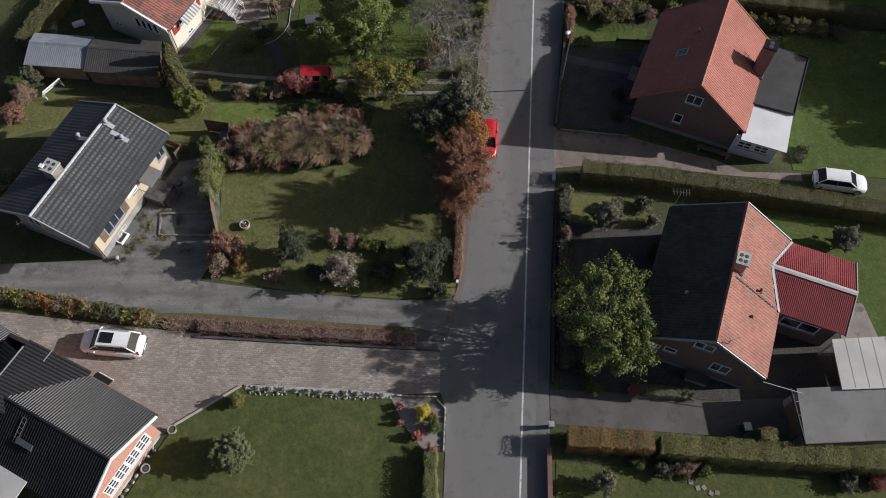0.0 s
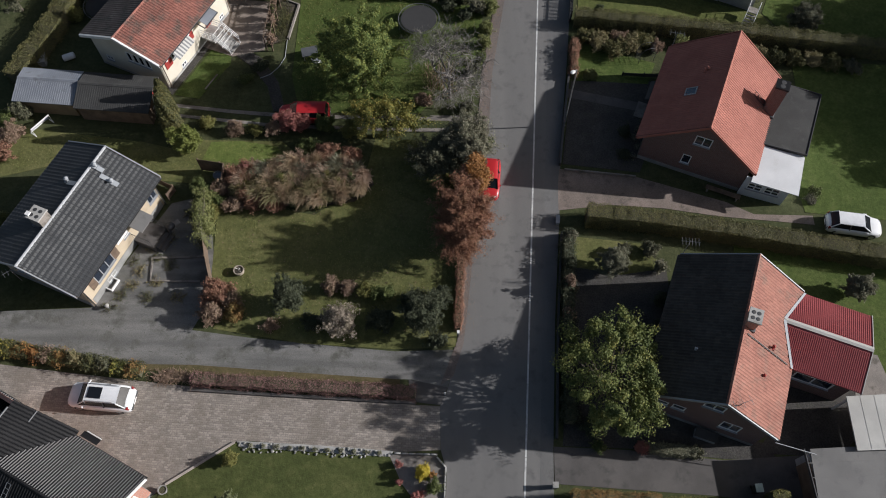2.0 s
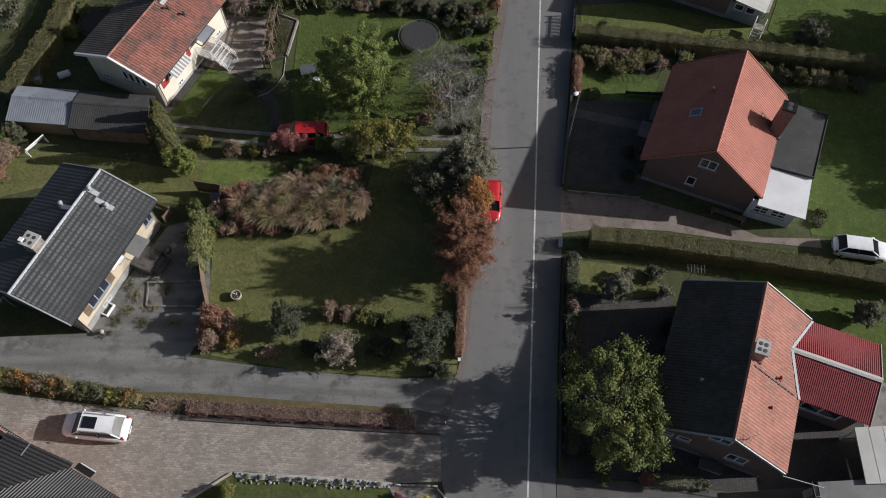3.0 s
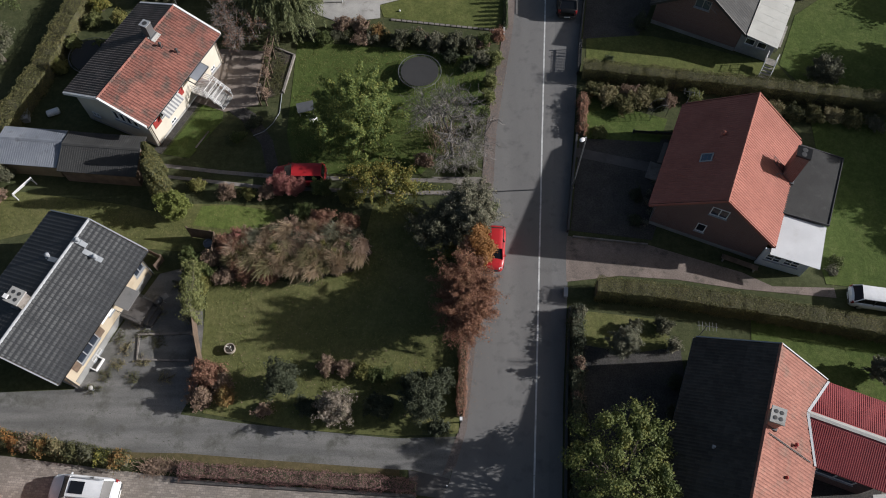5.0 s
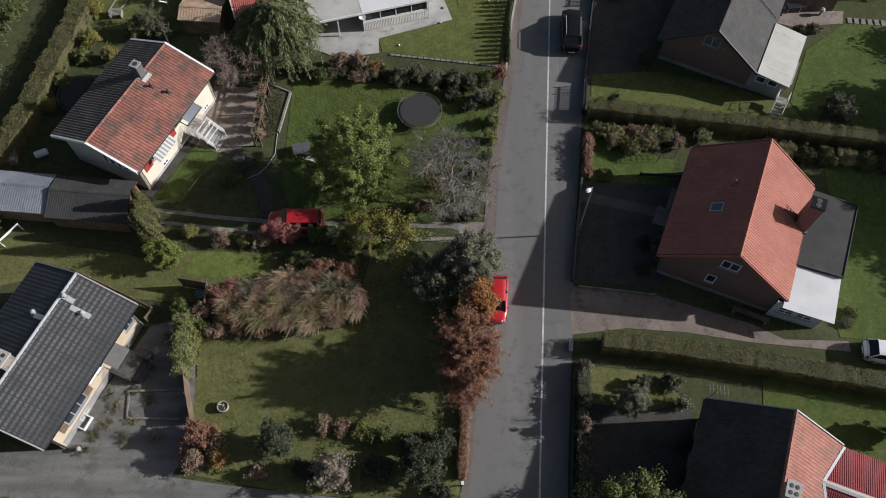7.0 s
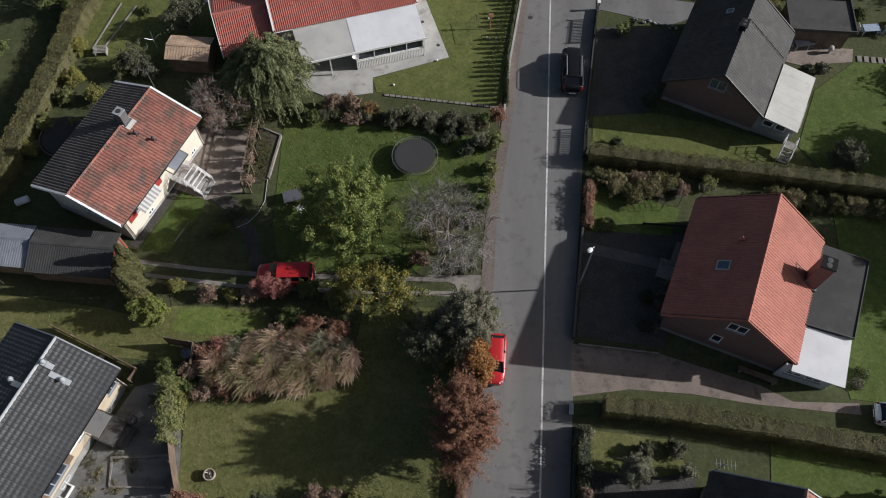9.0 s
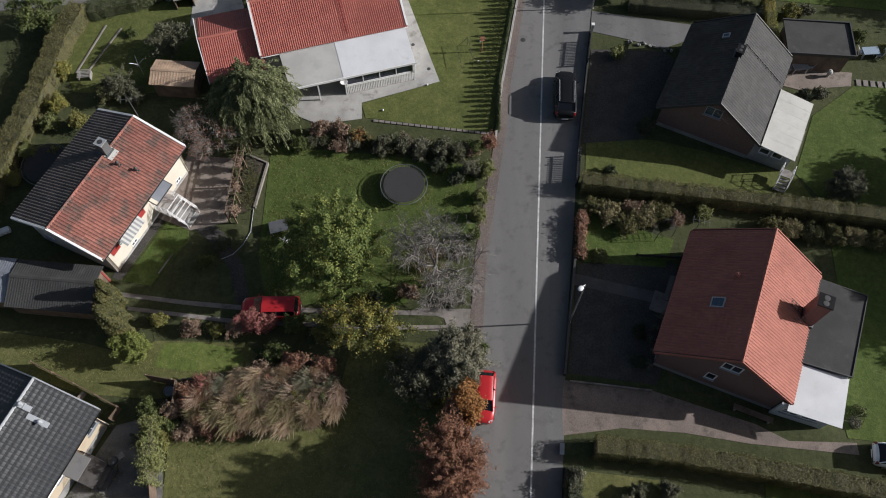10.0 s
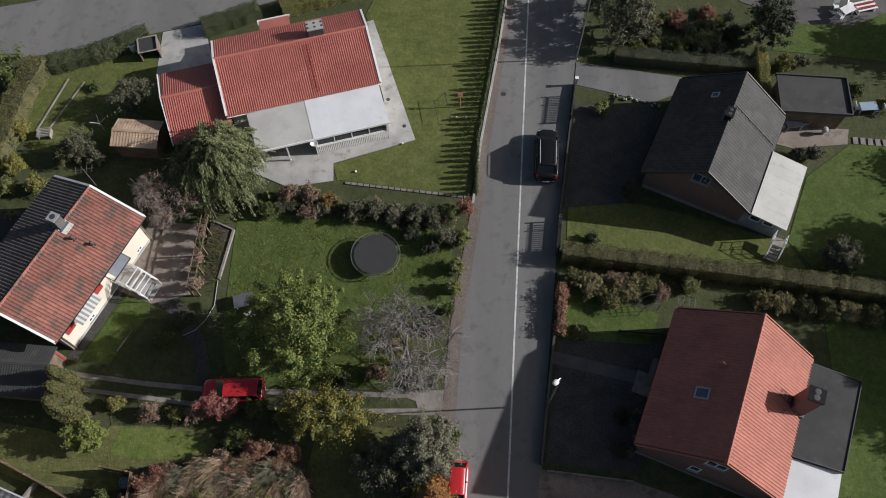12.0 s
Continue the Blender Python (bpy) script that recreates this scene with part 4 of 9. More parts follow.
def gable_roof(house, x_w, x_e, y0, y1, zr, slope, mat_e, mat_w, trim, tile=(0.3, 0.36), wave=0.045, lift=0.03, kind="pan", single=260, near=(5, 30), x_r=0.0, slope_w=None, ridge_mat=None, gutter=None, rim=0.16):
    """A gable roof over x_w..x_e, y0..y1 with its ridge at x_r: deck, tiles, ridge caps, bargeboards, gutters."""
    slope_w = slope_w or slope
    ze, zw = zr - slope * (x_e - x_r), zr - slope_w * (x_r - x_w)
    deck = Geo()
    deck.slab([(x_r, y0, zr), (x_e, y0, ze), (x_e, y1, ze), (x_r, y1, zr)], (0, 0, -0.14))
    deck.slab([(x_r, y0, zr), (x_w, y0, zw), (x_w, y1, zw), (x_r, y1, zr)], (0, 0, -0.14))
    roof = part("roof", deck, BROWN_WOOD, house, "tiled gable roof")
    lay_tiles(roof, (x_r, zr), 1, y0 + 0.08, y1 - 0.08, x_e - x_r + 0.05, slope, tile, wave, lift, mat_e, kind, single, near)
    lay_tiles(roof, (x_r, zr), -1, y0 + 0.08, y1 - 0.08, x_r - x_w + 0.05, slope_w, tile, wave, lift, mat_w, kind, 0 if x_e > 0 else single, near)
    n = max(4, round((y1 - y0) / 0.4))
    d = (y1 - y0) / n
    cap = Geo().add([(-0.13, 0, -0.05), (-0.07, 0, 0.05), (0, 0, 0.085), (0.07, 0, 0.05), (0.13, 0, -0.05)] + [(-0.11, d + 0.03, -0.06), (-0.06, d + 0.03, 0.035), (0, d + 0.03, 0.07), (0.06, d + 0.03, 0.035), (0.11, d + 0.03, -0.06)], [(i, i + 1, i + 6, i + 5) for i in range(4)] + [(0, 1, 2, 3, 4), (9, 8, 7, 6, 5)])
    me = mesh_of("ridge_tile", cap, ridge_mat or mat_e)
    for k in range(n):
        o = new("ridge_tile", me)
        o.parent = roof
        o.matrix_basis = pose(x_r, y0 + k * d, zr + 0.06)
    for y in (y0, y1):
        s = -1 if y == y0 else 1
        for xe, zz in ((x_e, ze), (x_w, zw)):
            g = Geo().slab([(x_r, y, zr + 0.1), (xe, y, zz + 0.1), (xe, y, zz - 0.14), (x_r, y, zr - 0.14)], (0, 0.05 * s, 0))
            g.slab([(x_r, y + (0.06 - rim) * s, zr + 0.105), (xe, y + (0.06 - rim) * s, zz + 0.105), (xe, y + 0.06 * s, zz + 0.105), (x_r, y + 0.06 * s, zr + 0.105)], (0, 0, 0.025))
            part("bargeboard", g, trim, roof)
    for xe, zz, s in ((x_e, ze, 1), (x_w, zw, -1)):
        g = Geo()
        n = 6
        prof = [(xe + s * (0.07 + 0.065 * math.cos(math.pi * k / n + math.pi)), zz - 0.05 + 0.065 * math.sin(math.pi * k / n + math.pi)) for k in range(n + 1)]
        g.add([(x, y, z) for y in (y0, y1) for x, z in prof], [(i, i + 1, n + 2 + i, n + 1 + i) for i in range(n)])
        part("gutter", g, gutter or trim, roof)
    return roof


def four_walls(house, xw, xe, y0, y1, zr, slope, material, e=(), w=(), s=(), n=(), x_r=0.0, slope_w=None, plinth=0.0, mats=None, plinth_mat=None):
    """Outer walls under a gable roof; e, w, s, n: openings (from, to, low, high) in the walls' own frames. Returns their frames."""
    slope_w = slope_w or slope
    under = 0.15
    ze, zw, zt = zr - slope * (xe - x_r) - under, zr - slope_w * (x_r - xw) - under, zr - under
    mats = mats or {}
    fr = {
        "s": pose(xw, y0, 0),
        "e": pose(xe, y0, 0, 0, 0, 90),
        "n": pose(xe, y1, 0, 0, 0, 180),
        "w": pose(xw, y1, 0, 0, 0, -90),
    }
    L, D = xe - xw, y1 - y0
    build_wall(house, fr["s"], L, [(0, zw), (x_r - xw, zt), (L, ze)], s, mats.get("s", material), plinth=plinth, plinth_mat=plinth_mat)
    build_wall(house, fr["n"], L, [(0, ze), (xe - x_r, zt), (L, zw)], n, mats.get("n", material), plinth=plinth, plinth_mat=plinth_mat)
    build_wall(house, fr["e"] @ pose(0.28, 0, 0), D - 0.56, [(0, ze), (D - 0.56, ze)], e, mats.get("e", material), plinth=plinth, plinth_mat=plinth_mat)
    build_wall(house, fr["w"] @ pose(0.28, 0, 0), D - 0.56, [(0, zw), (D - 0.56, zw)], w, mats.get("w", material), plinth=plinth, plinth_mat=plinth_mat)
    fr["e"], fr["w"] = fr["e"] @ pose(0.28, 0, 0), fr["w"] @ pose(0.28, 0, 0)
    return fr


def chimney(house, x, y, z0, z1, sx, sy, material, cap, flues=(2, 2), cap_h=0.12, over=0.06, flue=0.14):
    c = part("chimney", Geo().box(x - sx / 2, x + sx / 2, y - sy / 2, y + sy / 2, z0, z1), material, house)
    g = Geo().box(x - sx / 2 - over, x + sx / 2 + over, y - sy / 2 - over, y + sy / 2 + over, z1, z1 + cap_h)
    part("cap", g, cap, c)
    for i in range(flues[0]):
        for j in range(flues[1]):
            px, py = x + (i - (flues[0] - 1) / 2) * sx * 0.46, y + (j - (flues[1] - 1) / 2) * sy * 0.46
            part("flue", Geo().lathe([(flue, z1 + cap_h), (flue, z1 + cap_h + 0.015), (flue * 0.55, z1 + cap_h + 0.02)], 10, (px, py, 0)), DARK_TRIM, c)
    part("flashing", Geo().box(x - sx / 2 - 0.1, x + sx / 2 + 0.1, y - sy / 2 - 0.1, y + sy / 2 + 0.1, z0, z0 + 0.22), ZINC_DARK, c)
    return c


def vent(house, x, y, z, r=0.09, h=0.45, material=None, hood=True, slope=0.0):
    g = Geo().tube([(x, y, z - 0.2), (x, y, z + h)], r, 10)
    if hood:
        g.lathe([(r * 1.7, 0), (r * 1.7, 0.05), (r * 0.4, 0.14)], 10, (x, y, z + h))
    g.box(x - r * 1.9, x + r * 1.9, y - r * 1.9, y + r * 1.9, z - 0.05 - slope * r, z + 0.07)
    return part("roof_vent", g, material or ZINC, house)


def skylight(house, x, y, side, zr, slope, w=0.78, l=0.95, glass=None):
    a = math.atan(slope)
    m = Matrix.Translation((x, y, zr - slope * abs(x) + 0.06)) @ Matrix.Rotation(side * a, 4, "Y")
    g = Geo()
    for x0, x1, y0, y1 in ((-l / 2, l / 2, -w / 2, -w / 2 + 0.09), (-l / 2, l / 2, w / 2 - 0.09, w / 2), (-l / 2, -l / 2 + 0.09, -w / 2 + 0.09, w / 2 - 0.09), (l / 2 - 0.09, l / 2, -w / 2 + 0.09, w / 2 - 0.09)):
        g.box(x0, x1, y0, y1, -0.02, 0.1, m)
    s = part("skylight", g, GREY_TRIM, house)
    part("pane", Geo().box(-l / 2 + 0.05, l / 2 - 0.05, -w / 2 + 0.05, w / 2 - 0.05, 0.04, 0.07, m), glass or GLASS_BLUE, s)


def aerial(house, x, y, z, h=1.6, n=5, turn=0.0):
    m = pose(x, y, z, 0, 0, turn)
    g = Geo().tube([m @ Vector((0, 0, -0.5)), m @ Vector((0, 0, h))], 0.025, 6)
    g.tube([m @ Vector((-0.6, 0, h - 0.1)), m @ Vector((0.7, 0, h - 0.1))], 0.015, 5)
    for k in range(n):
        xx = -0.5 + 1.1 * k / (n - 1)
        g.tube([m @ Vector((xx, -0.3, h - 0.1)), m @ Vector((xx, 0.3, h - 0.1))], 0.012, 5)
    part("aerial", g, ZINC_DARK, house)


def downpipe(house, x, y, z1, material=None):
    part("downpipe", Geo().tube([(x, y, 0.0), (x, y, z1)], 0.045, 8), material or GREY_TRIM, house)


def heading(p0, p1):
    return -math.degrees(math.atan2(p1[0] - p0[0], p1[1] - p0[1]))


def ladder_on_roof(house, side, y, x0, x1, zr, slope, material, w=0.35):
    """Snow-safety ladder or rail lying on the tiles."""
    g = Geo()
    up = 0.14
    for dy in (-w / 2, w / 2):
        g.tube([(side * x0, y + dy, zr - slope * x0 + up), (side * x1, y + dy, zr - slope * x1 + up)], 0.02, 5)
    n = max(2, int((x1 - x0) / 0.3))
    for k in range(n + 1):
        x = x0 + (x1 - x0) * k / n
        g.tube([(side * x, y - w / 2, zr - slope * x + up), (side * x, y + w / 2, zr - slope * x + up)], 0.015, 5)
    part("roof_ladder", g, material, house)


# -- the cream house with the black roof
A0, A1 = (-28.72, 26.71), (-24.82, 36.11)
house = thing("house", "cream rendered house with a black tiled gable roof", "house", (*A0, 0), heading(A0, A1))
A_L, A_Z, A_S = 10.2, 5.04, 0.4
fr = four_walls(house, -3.5, 3.5, 0.35, A_L - 0.35, A_Z, A_S, CREAM, plinth=0.75,
                e=[(1.1, 3.2, 1.3, 2.5), (1.7, 2.7, 0.15, 0.6), (4.7, 5.3, 1.8, 2.8), (6.1, 7.0, 0.75, 2.8), (8.0, 9.0, 1.6, 2.8)],
                s=[(1.2, 2.4, 1.5, 2.7), (4.2, 5.4, 1.5, 2.7)], n=[(2.0, 3.2, 1.5, 2.7)], w=[(2, 3.4, 1.5, 2.7), (6, 7.4, 1.5, 2.7)])
window(house, fr["e"], 1.1, 3.2, 1.3, 2.5, 3, material=GREY_BOARD)
for x in (0.5, 3.2):
    part("window_panel", Geo().box(x, x + 0.6, -0.04, -0.005, 1.25, 2.6, fr["e"]), BROWN_WOOD, house, "brown wooden panel beside the window")
window(house, fr["e"], 1.7, 2.7, 0.15, 0.6, 2, name="cellar_window")
window(house, fr["e"], 4.7, 5.3, 1.8, 2.8, 1)
window(house, fr["e"], 8.0, 9.0, 1.6, 2.8, 2, material=GREY_BOARD)
part("door", Geo().box(6.13, 6.97, 0.05, 0.1, 0.76, 2.78, fr["e"]), BROWN_WOOD, house)
for side, spans in (("s", [(1.2, 2.4), (4.2, 5.4)]), ("n", [(2.0, 3.2)]), ("w", [(2, 3.4), (6, 7.4)])):
    for a, b in spans:
        window(house, fr[side], a, b, 1.5, 2.7, 2)
# east slope only: sun on the tile edges painted as pale courses
TILE_SUNLIT = sunlit_courses("sunlit_black_roof_tile", A0, heading(A0, A1), 0.344, 0.298, 4.1, (0.034, 0.036, 0.039), (0.175, 0.178, 0.176))
gable_roof(house, -4.05, 4.08, -0.25, A_L + 0.1, A_Z, A_S, TILE_SUNLIT, TILE_BLACK, GREY_TRIM, (0.3, 0.36), 0.02, 0.04, rim=0.09, ridge_mat=GREY_TRIM, gutter=DARK_TRIM, single=290)
chimney(house, -0.45, 3.4, 4.7, 5.95, 0.95, 0.95, CONCRETE_DARK, CONCRETE)
part("white_block", Geo().box(-1.05, -0.75, 3.0, 3.3, 5.4, 6.2), FASCIA, house, "white flue end on the chimney")
vent(house, 0.3, 8.6, A_Z - 0.1, 0.1, 0.35, ZINC_PALE)
vent(house, 1.75, 8.15, A_Z - 0.7, 0.1, 0.35, ZINC_PALE)
vent(house, -1.05, 6.9, A_Z - 0.42, 0.1, 0.4, ZINC_PALE)
for x0, x1, y in ((0.9, 2.2, 8.0), (-0.95, -0.1, 6.6), (0.0, 0.9, 8.4)):
    part("vent_plate", Geo().slab([(x0, y, A_Z + 0.1 - A_S * abs(x0)), (x1, y, A_Z + 0.1 - A_S * abs(x1)), (x1, y + 0.35, A_Z + 0.1 - A_S * abs(x1)), (x0, y + 0.35, A_Z + 0.1 - A_S * abs(x0))], (0, 0, 0.03)), ZINC_PALE, house, "pale metal plate under a vent")
part("canopy", Geo().slab([(3.5, 6.0, 3.05), (5.0, 6.0, 2.75), (5.0, 7.5, 2.75), (3.5, 7.5, 3.05)], (0, 0, -0.08)), FELT_GREY, house, "grey entrance canopy")
part("porch", Geo().box(3.5, 5.2, 5.9, 7.7, 0, 0.72).box(5.2, 5.5, 6.1, 7.5, 0, 0.48).box(5.5, 5.8, 6.1, 7.5, 0, 0.24), TAR, house, "concrete entrance steps")
for y in (5.95, 7.65):
    rail = part("railing", Geo().tube([(3.55, y, 1.6), (5.2, y, 1.6)], 0.025, 6), DARK_TRIM, house, "thin dark handrail")
    for k in range(7):
        part("baluster", Geo().tube([(3.6 + k * 0.26, y, 0.7), (3.6 + k * 0.26, y, 1.6)], 0.015, 5), DARK_TRIM, rail)
part("awning_box", Geo().slab([(3.5, 4.5, 3.0), (3.95, 4.5, 2.85), (3.95, 5.7, 2.85), (3.5, 5.7, 3.0)], (0, 0, -0.2)), FASCIA, house, "small white box under the eaves")
part("light_well", Geo().box(3.55, 4.05, 1.85, 1.93, 0, 0.25).box(3.55, 4.05, 2.75, 2.83, 0, 0.25).box(3.97, 4.05, 1.93, 2.75, 0, 0.25), FASCIA, house, "white cellar light well")
aerial(house, -0.4, -0.55, 3.6, 1.2, 5, 60)
downpipe(house, 3.62, 0.45, 3.4, DARK_TRIM)
downpipe(house, 3.62, A_L - 0.45, 3.4, DARK_TRIM)

# -- the brick house with the coral roof
B0, B1 = (19.2, 37.07), (22.98, 46.23)
house = thing("house", "dark red brick house with a steep coral tiled roof", "house", (*B0, 0), heading(B0, B1))
B_L, B_Z, B_S = 9.91, 6.4, 0.78
fr = four_walls(house, -4.1, 4.1, 0.25, B_L - 0.25, B_Z, B_S, RED_BRICK, plinth=0.4,
                s=[(3.5, 4.75, 3.9, 4.9), (3.2, 3.88, 1.3, 2.35)], w=[(1.2, 2.6, 1.0, 2.3), (6.2, 7.6, 1.0, 2.3), (4.0, 4.95, 0.1, 2.15)], n=[(3.2, 4.8, 3.6, 4.8)], e=[(0.8, 1.8, 1.0, 2.2)])
window(house, fr["s"], 3.5, 4.75, 3.9, 4.9, 2)
window(house, fr["s"], 3.2, 3.88, 1.3, 2.35, 1)
window(house, fr["w"], 1.2, 2.6, 1.0, 2.3, 2)
window(house, fr["w"], 6.2, 7.6, 1.0, 2.3, 2)
window(house, fr["n"], 3.2, 4.8, 3.6, 4.8, 2)
window(house, fr["e"], 0.8, 1.8, 1.0, 2.2, 2)
part("door", Geo().box(4.02, 4.93, 0.05, 0.1, 0.1, 2.13, fr["w"]), BROWN_WOOD, house)
gable_roof(house, -4.62, 4.48, 0.0, B_L, B_Z, B_S, TILE_CORAL, TILE_CORAL, TILE_CORAL, (0.21, 0.34), 0.05, 0.04, single=0, rim=0.07)
skylight(house, -2.0, 4.05, -1, B_Z, B_S)
vent(house, -1.45, 6.1, B_Z - 1.05, 0.1, 0.35, TILE_CORAL)
part("porch", Geo().box(-5.5, -4.1, 4.1, 5.7, 0, 0.12), CONCRETE_DARK, house)
part("canopy", Geo().slab([(-4.6, 4.0, 2.75), (-5.1, 4.0, 2.55), (-5.1, 6.0, 2.55), (-4.6, 6.0, 2.75)], (0, 0, -0.08)), FELT, house)
c = chimney(house, 4.1, 6.15, 2.9, 6.1, 0.95, 0.85, RED_BRICK, TILE_JET, (1, 2), 0.16, 0.04, 0.2)
g = Geo()
for dy in (-0.5, 0.5):
    g.tube([(3.6, 6.15 + dy * 0.5, 3.75), (2.5, 6.15 + dy * 0.5, 4.62)], 0.02, 5)
for k in range(4):
    g.tube([(3.55 - k * 0.3, 5.9, 3.82 + k * 0.23), (3.55 - k * 0.3, 6.4, 3.82 + k * 0.23)], 0.02, 5)
part("sweep_ladder", g, DARK_TRIM, house, "rusty dark sweep's ladder on the tiles")
aerial(house, 3.2, 5.3, 3.7, 0.5, 4, 30)
aerial(house, -4.5, B_L - 0.1, 2.9, 1.7, 4, 10)
# its flat-roofed extension and white-roofed veranda
X0, X1 = 4.1, 7.75
part("extension_wall", Geo().box(X0 + 0.02, X1 - 0.1, 3.3, 3.5, 0, 2.7).box(X1 - 0.3, X1 - 0.1, 3.5, 9.1, 0, 2.7).box(X0 + 0.02, X1 - 0.1, 9.1, 9.3, 0, 2.7), BLUE_BOARD, house)
part("extension_roof", Geo().slab([(X0 + 0.1, 3.05, 3.0), (X1, 3.35, 2.86), (X1, 9.5, 2.86), (X0 + 0.1, 9.5, 3.0)], (0, 0, -0.14)), FELT, house, "flat extension roof of dark felt")
g = Geo()
for k in range(1, 4):
    xx = X0 + 0.42 + k * 0.88
    g.box(xx - 0.02, xx + 0.02, 2.4, 8.95, 2.87 + 0.035 * (4 - k) - 0.05, 2.872 + 0.035 * (4 - k))
part("roof_edge", Geo().box(X1, X1 + 0.06, 3.3, 9.55, 2.72, 2.93).slab([(X0 + 0.4, 3.0, 2.74), (X1 + 0.06, 3.29, 2.7), (X1 + 0.06, 3.29, 2.95), (X0 + 0.4, 3.0, 3.02)], (0, 0.06, 0)).box(X0 + 0.5, X1 + 0.06, 9.5, 9.56, 2.74, 2.95), DARK_TRIM, house)
part("veranda_roof", Geo().slab([(X0 + 0.36, 2.95, 2.84), (X1 - 0.02, 3.22, 2.66), (X1 + 0.3, -0.05, 2.2), (X0 + 0.36, -0.35, 2.42)], (0, 0, -0.06)), SHEET_WHITE, house, "white sheet roof of the veranda")
fv = pose(X0, 0.0, 0, 0, 0, 4)
build_wall(house, fv, 3.3, [(0, 2.35), (3.3, 2.12)], [(0.35, 1.45, 1.0, 1.8), (1.65, 2.75, 1.0, 1.8)], BLUE_BOARD, 0.14)
window(house, fv, 0.35, 1.45, 1.0, 1.8, 2, 2)
window(house, fv, 1.65, 2.75, 1.0, 1.8, 2, 2)
part("veranda_wall", Geo().box(X1 - 0.42, X1 - 0.3, 0.2, 3.3, 0, 2.2), BLUE_BOARD, house)
bench = thing("garden_bench", "grey timber bench along the brick gable", "bench", (21.75, 35.35, 0.035), heading(B0, B1))
for k in range(4):
    part("slat", Geo().box(-1.35, 1.35, -0.2 + 0.105 * k, -0.115 + 0.105 * k, 0.42, 0.46), BROWN_WOOD, bench)
for x in (-1.2, 1.1):
    part("leg", Geo().box(x, x + 0.1, -0.2, 0.2, 0, 0.42), GREY_WOOD, bench)

# -- the brick house with the orange roof and the red annexe
C0, C1 = (17.02, 16.83), (20.78, 26.81)
house = thing("house", "red brick house with orange tiles and a red annexe", "house", (*C0, 0), heading(C0, C1))
C_L, C_Z, C_S = 10.66, 6.52, 0.7
fr = four_walls(house, -3.9, 3.65, 0.3, C_L - 0.3, C_Z, C_S, RED_BRICK, plinth=0.4,
                s=[(0.5, 1.35, 1.95, 2.5), (1.6, 2.45, 2.0, 2.65), (3.05, 4.35, 4.1, 5.0), (4.85, 6.1, 1.5, 2.7)], w=[(1.2, 2.6, 1.0, 2.3), (6.8, 8.2, 1.0, 2.3)], n=[(3, 4.4, 3.6, 4.8)], e=[(1.0, 2.4, 1.0, 2.2)])
for a, b, c1, d1, k in ((0.5, 1.35, 1.95, 2.5, 1), (1.6, 2.45, 2.0, 2.65, 1), (3.05, 4.35, 4.1, 5.0, 2), (4.85, 6.1, 1.5, 2.7, 2)):
    window(house, fr["s"], a, b, c1, d1, k)
window(house, fr["w"], 1.2, 2.6, 1.0, 2.3, 2)
window(house, fr["w"], 6.8, 8.2, 1.0, 2.3, 2)
window(house, fr["n"], 3, 4.4, 3.6, 4.8, 2)
window(house, fr["e"], 1.0, 2.4, 1.0, 2.2, 2)
# the shade on the west slope is put into its darker tile
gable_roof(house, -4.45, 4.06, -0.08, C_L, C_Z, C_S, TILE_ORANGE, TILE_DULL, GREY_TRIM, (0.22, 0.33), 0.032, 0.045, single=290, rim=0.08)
chimney(house, 0.3, 5.75, 6.1, 7.35, 0.7, 0.85, SALMON_BRICK, CONCRETE, (2, 2), 0.14, 0.08, 0.13)
ladder_on_roof(house, 1, 4.9, 0.3, 3.7, C_Z, C_S, DARK_TRIM, 0.06)
vent(house, 2.35, 5.25, C_Z - 1.6, 0.07, 0.3, RED_PANEL)
vent(house, 2.1, 3.1, C_Z - 1.5, 0.065, 0.25, RED_PANEL)
vent(house, -2.2, 3.4, C_Z - 1.5, 0.06, 0.2, ZINC, False)
aerial(house, -4.3, C_L + 0.1, 2.6, 2.8, 6, 15)
aerial(house, 0.8, 0.3, 5.9, 0.8, 3, 40)
# annexe: its ridge runs out of the main roof
N_Y, N_H, N_Z, N_S = 7.7, 2.85, 4.56, 0.29
N_X = 8.6
g = Geo()
xs = (N_Z, 2.95)
for s in (1, -1):
    ze = N_Z - N_S * N_H
    top_in, eave_in = (C_Z - N_Z) / C_S, (C_Z - ze) / C_S
    g.slab([(top_in, N_Y, N_Z), (N_X, N_Y, N_Z - 0.12), (N_X, N_Y + s * N_H, ze - 0.12), (eave_in - 0.15, N_Y + s * N_H, ze)], (0, 0, -0.1))
annexe_roof = part("annexe_roof", g, SHEET_RED, house, "deep red profiled metal roof of the annexe")
g = Geo()
for s in (1, -1):
    for k in range(44):
        x = 3.0 + k * 0.13
        lo = 0.15
        for d0, d1 in ((0.3, N_H),):
            zc = N_Z - 0.12 * (x - 3.38) / (N_X - 3.38)
            start = d0
            d1 = min(d1, (zc - C_Z + C_S * x) / N_S) if x < 4.1 else d1
            if start < d1 and x < N_X:
                g.slab([(x - 0.03, N_Y + s * start, zc - N_S * start + 0.001), (x + 0.03, N_Y + s * start, zc - N_S * start + 0.001), (x + 0.03, N_Y + s * d1, zc - N_S * d1 + 0.001), (x - 0.03, N_Y + s * d1, zc - N_S * d1 + 0.001)], (0, 0, 0.03))
part("rib", g, SHEET_RED, annexe_roof)
g = Geo()
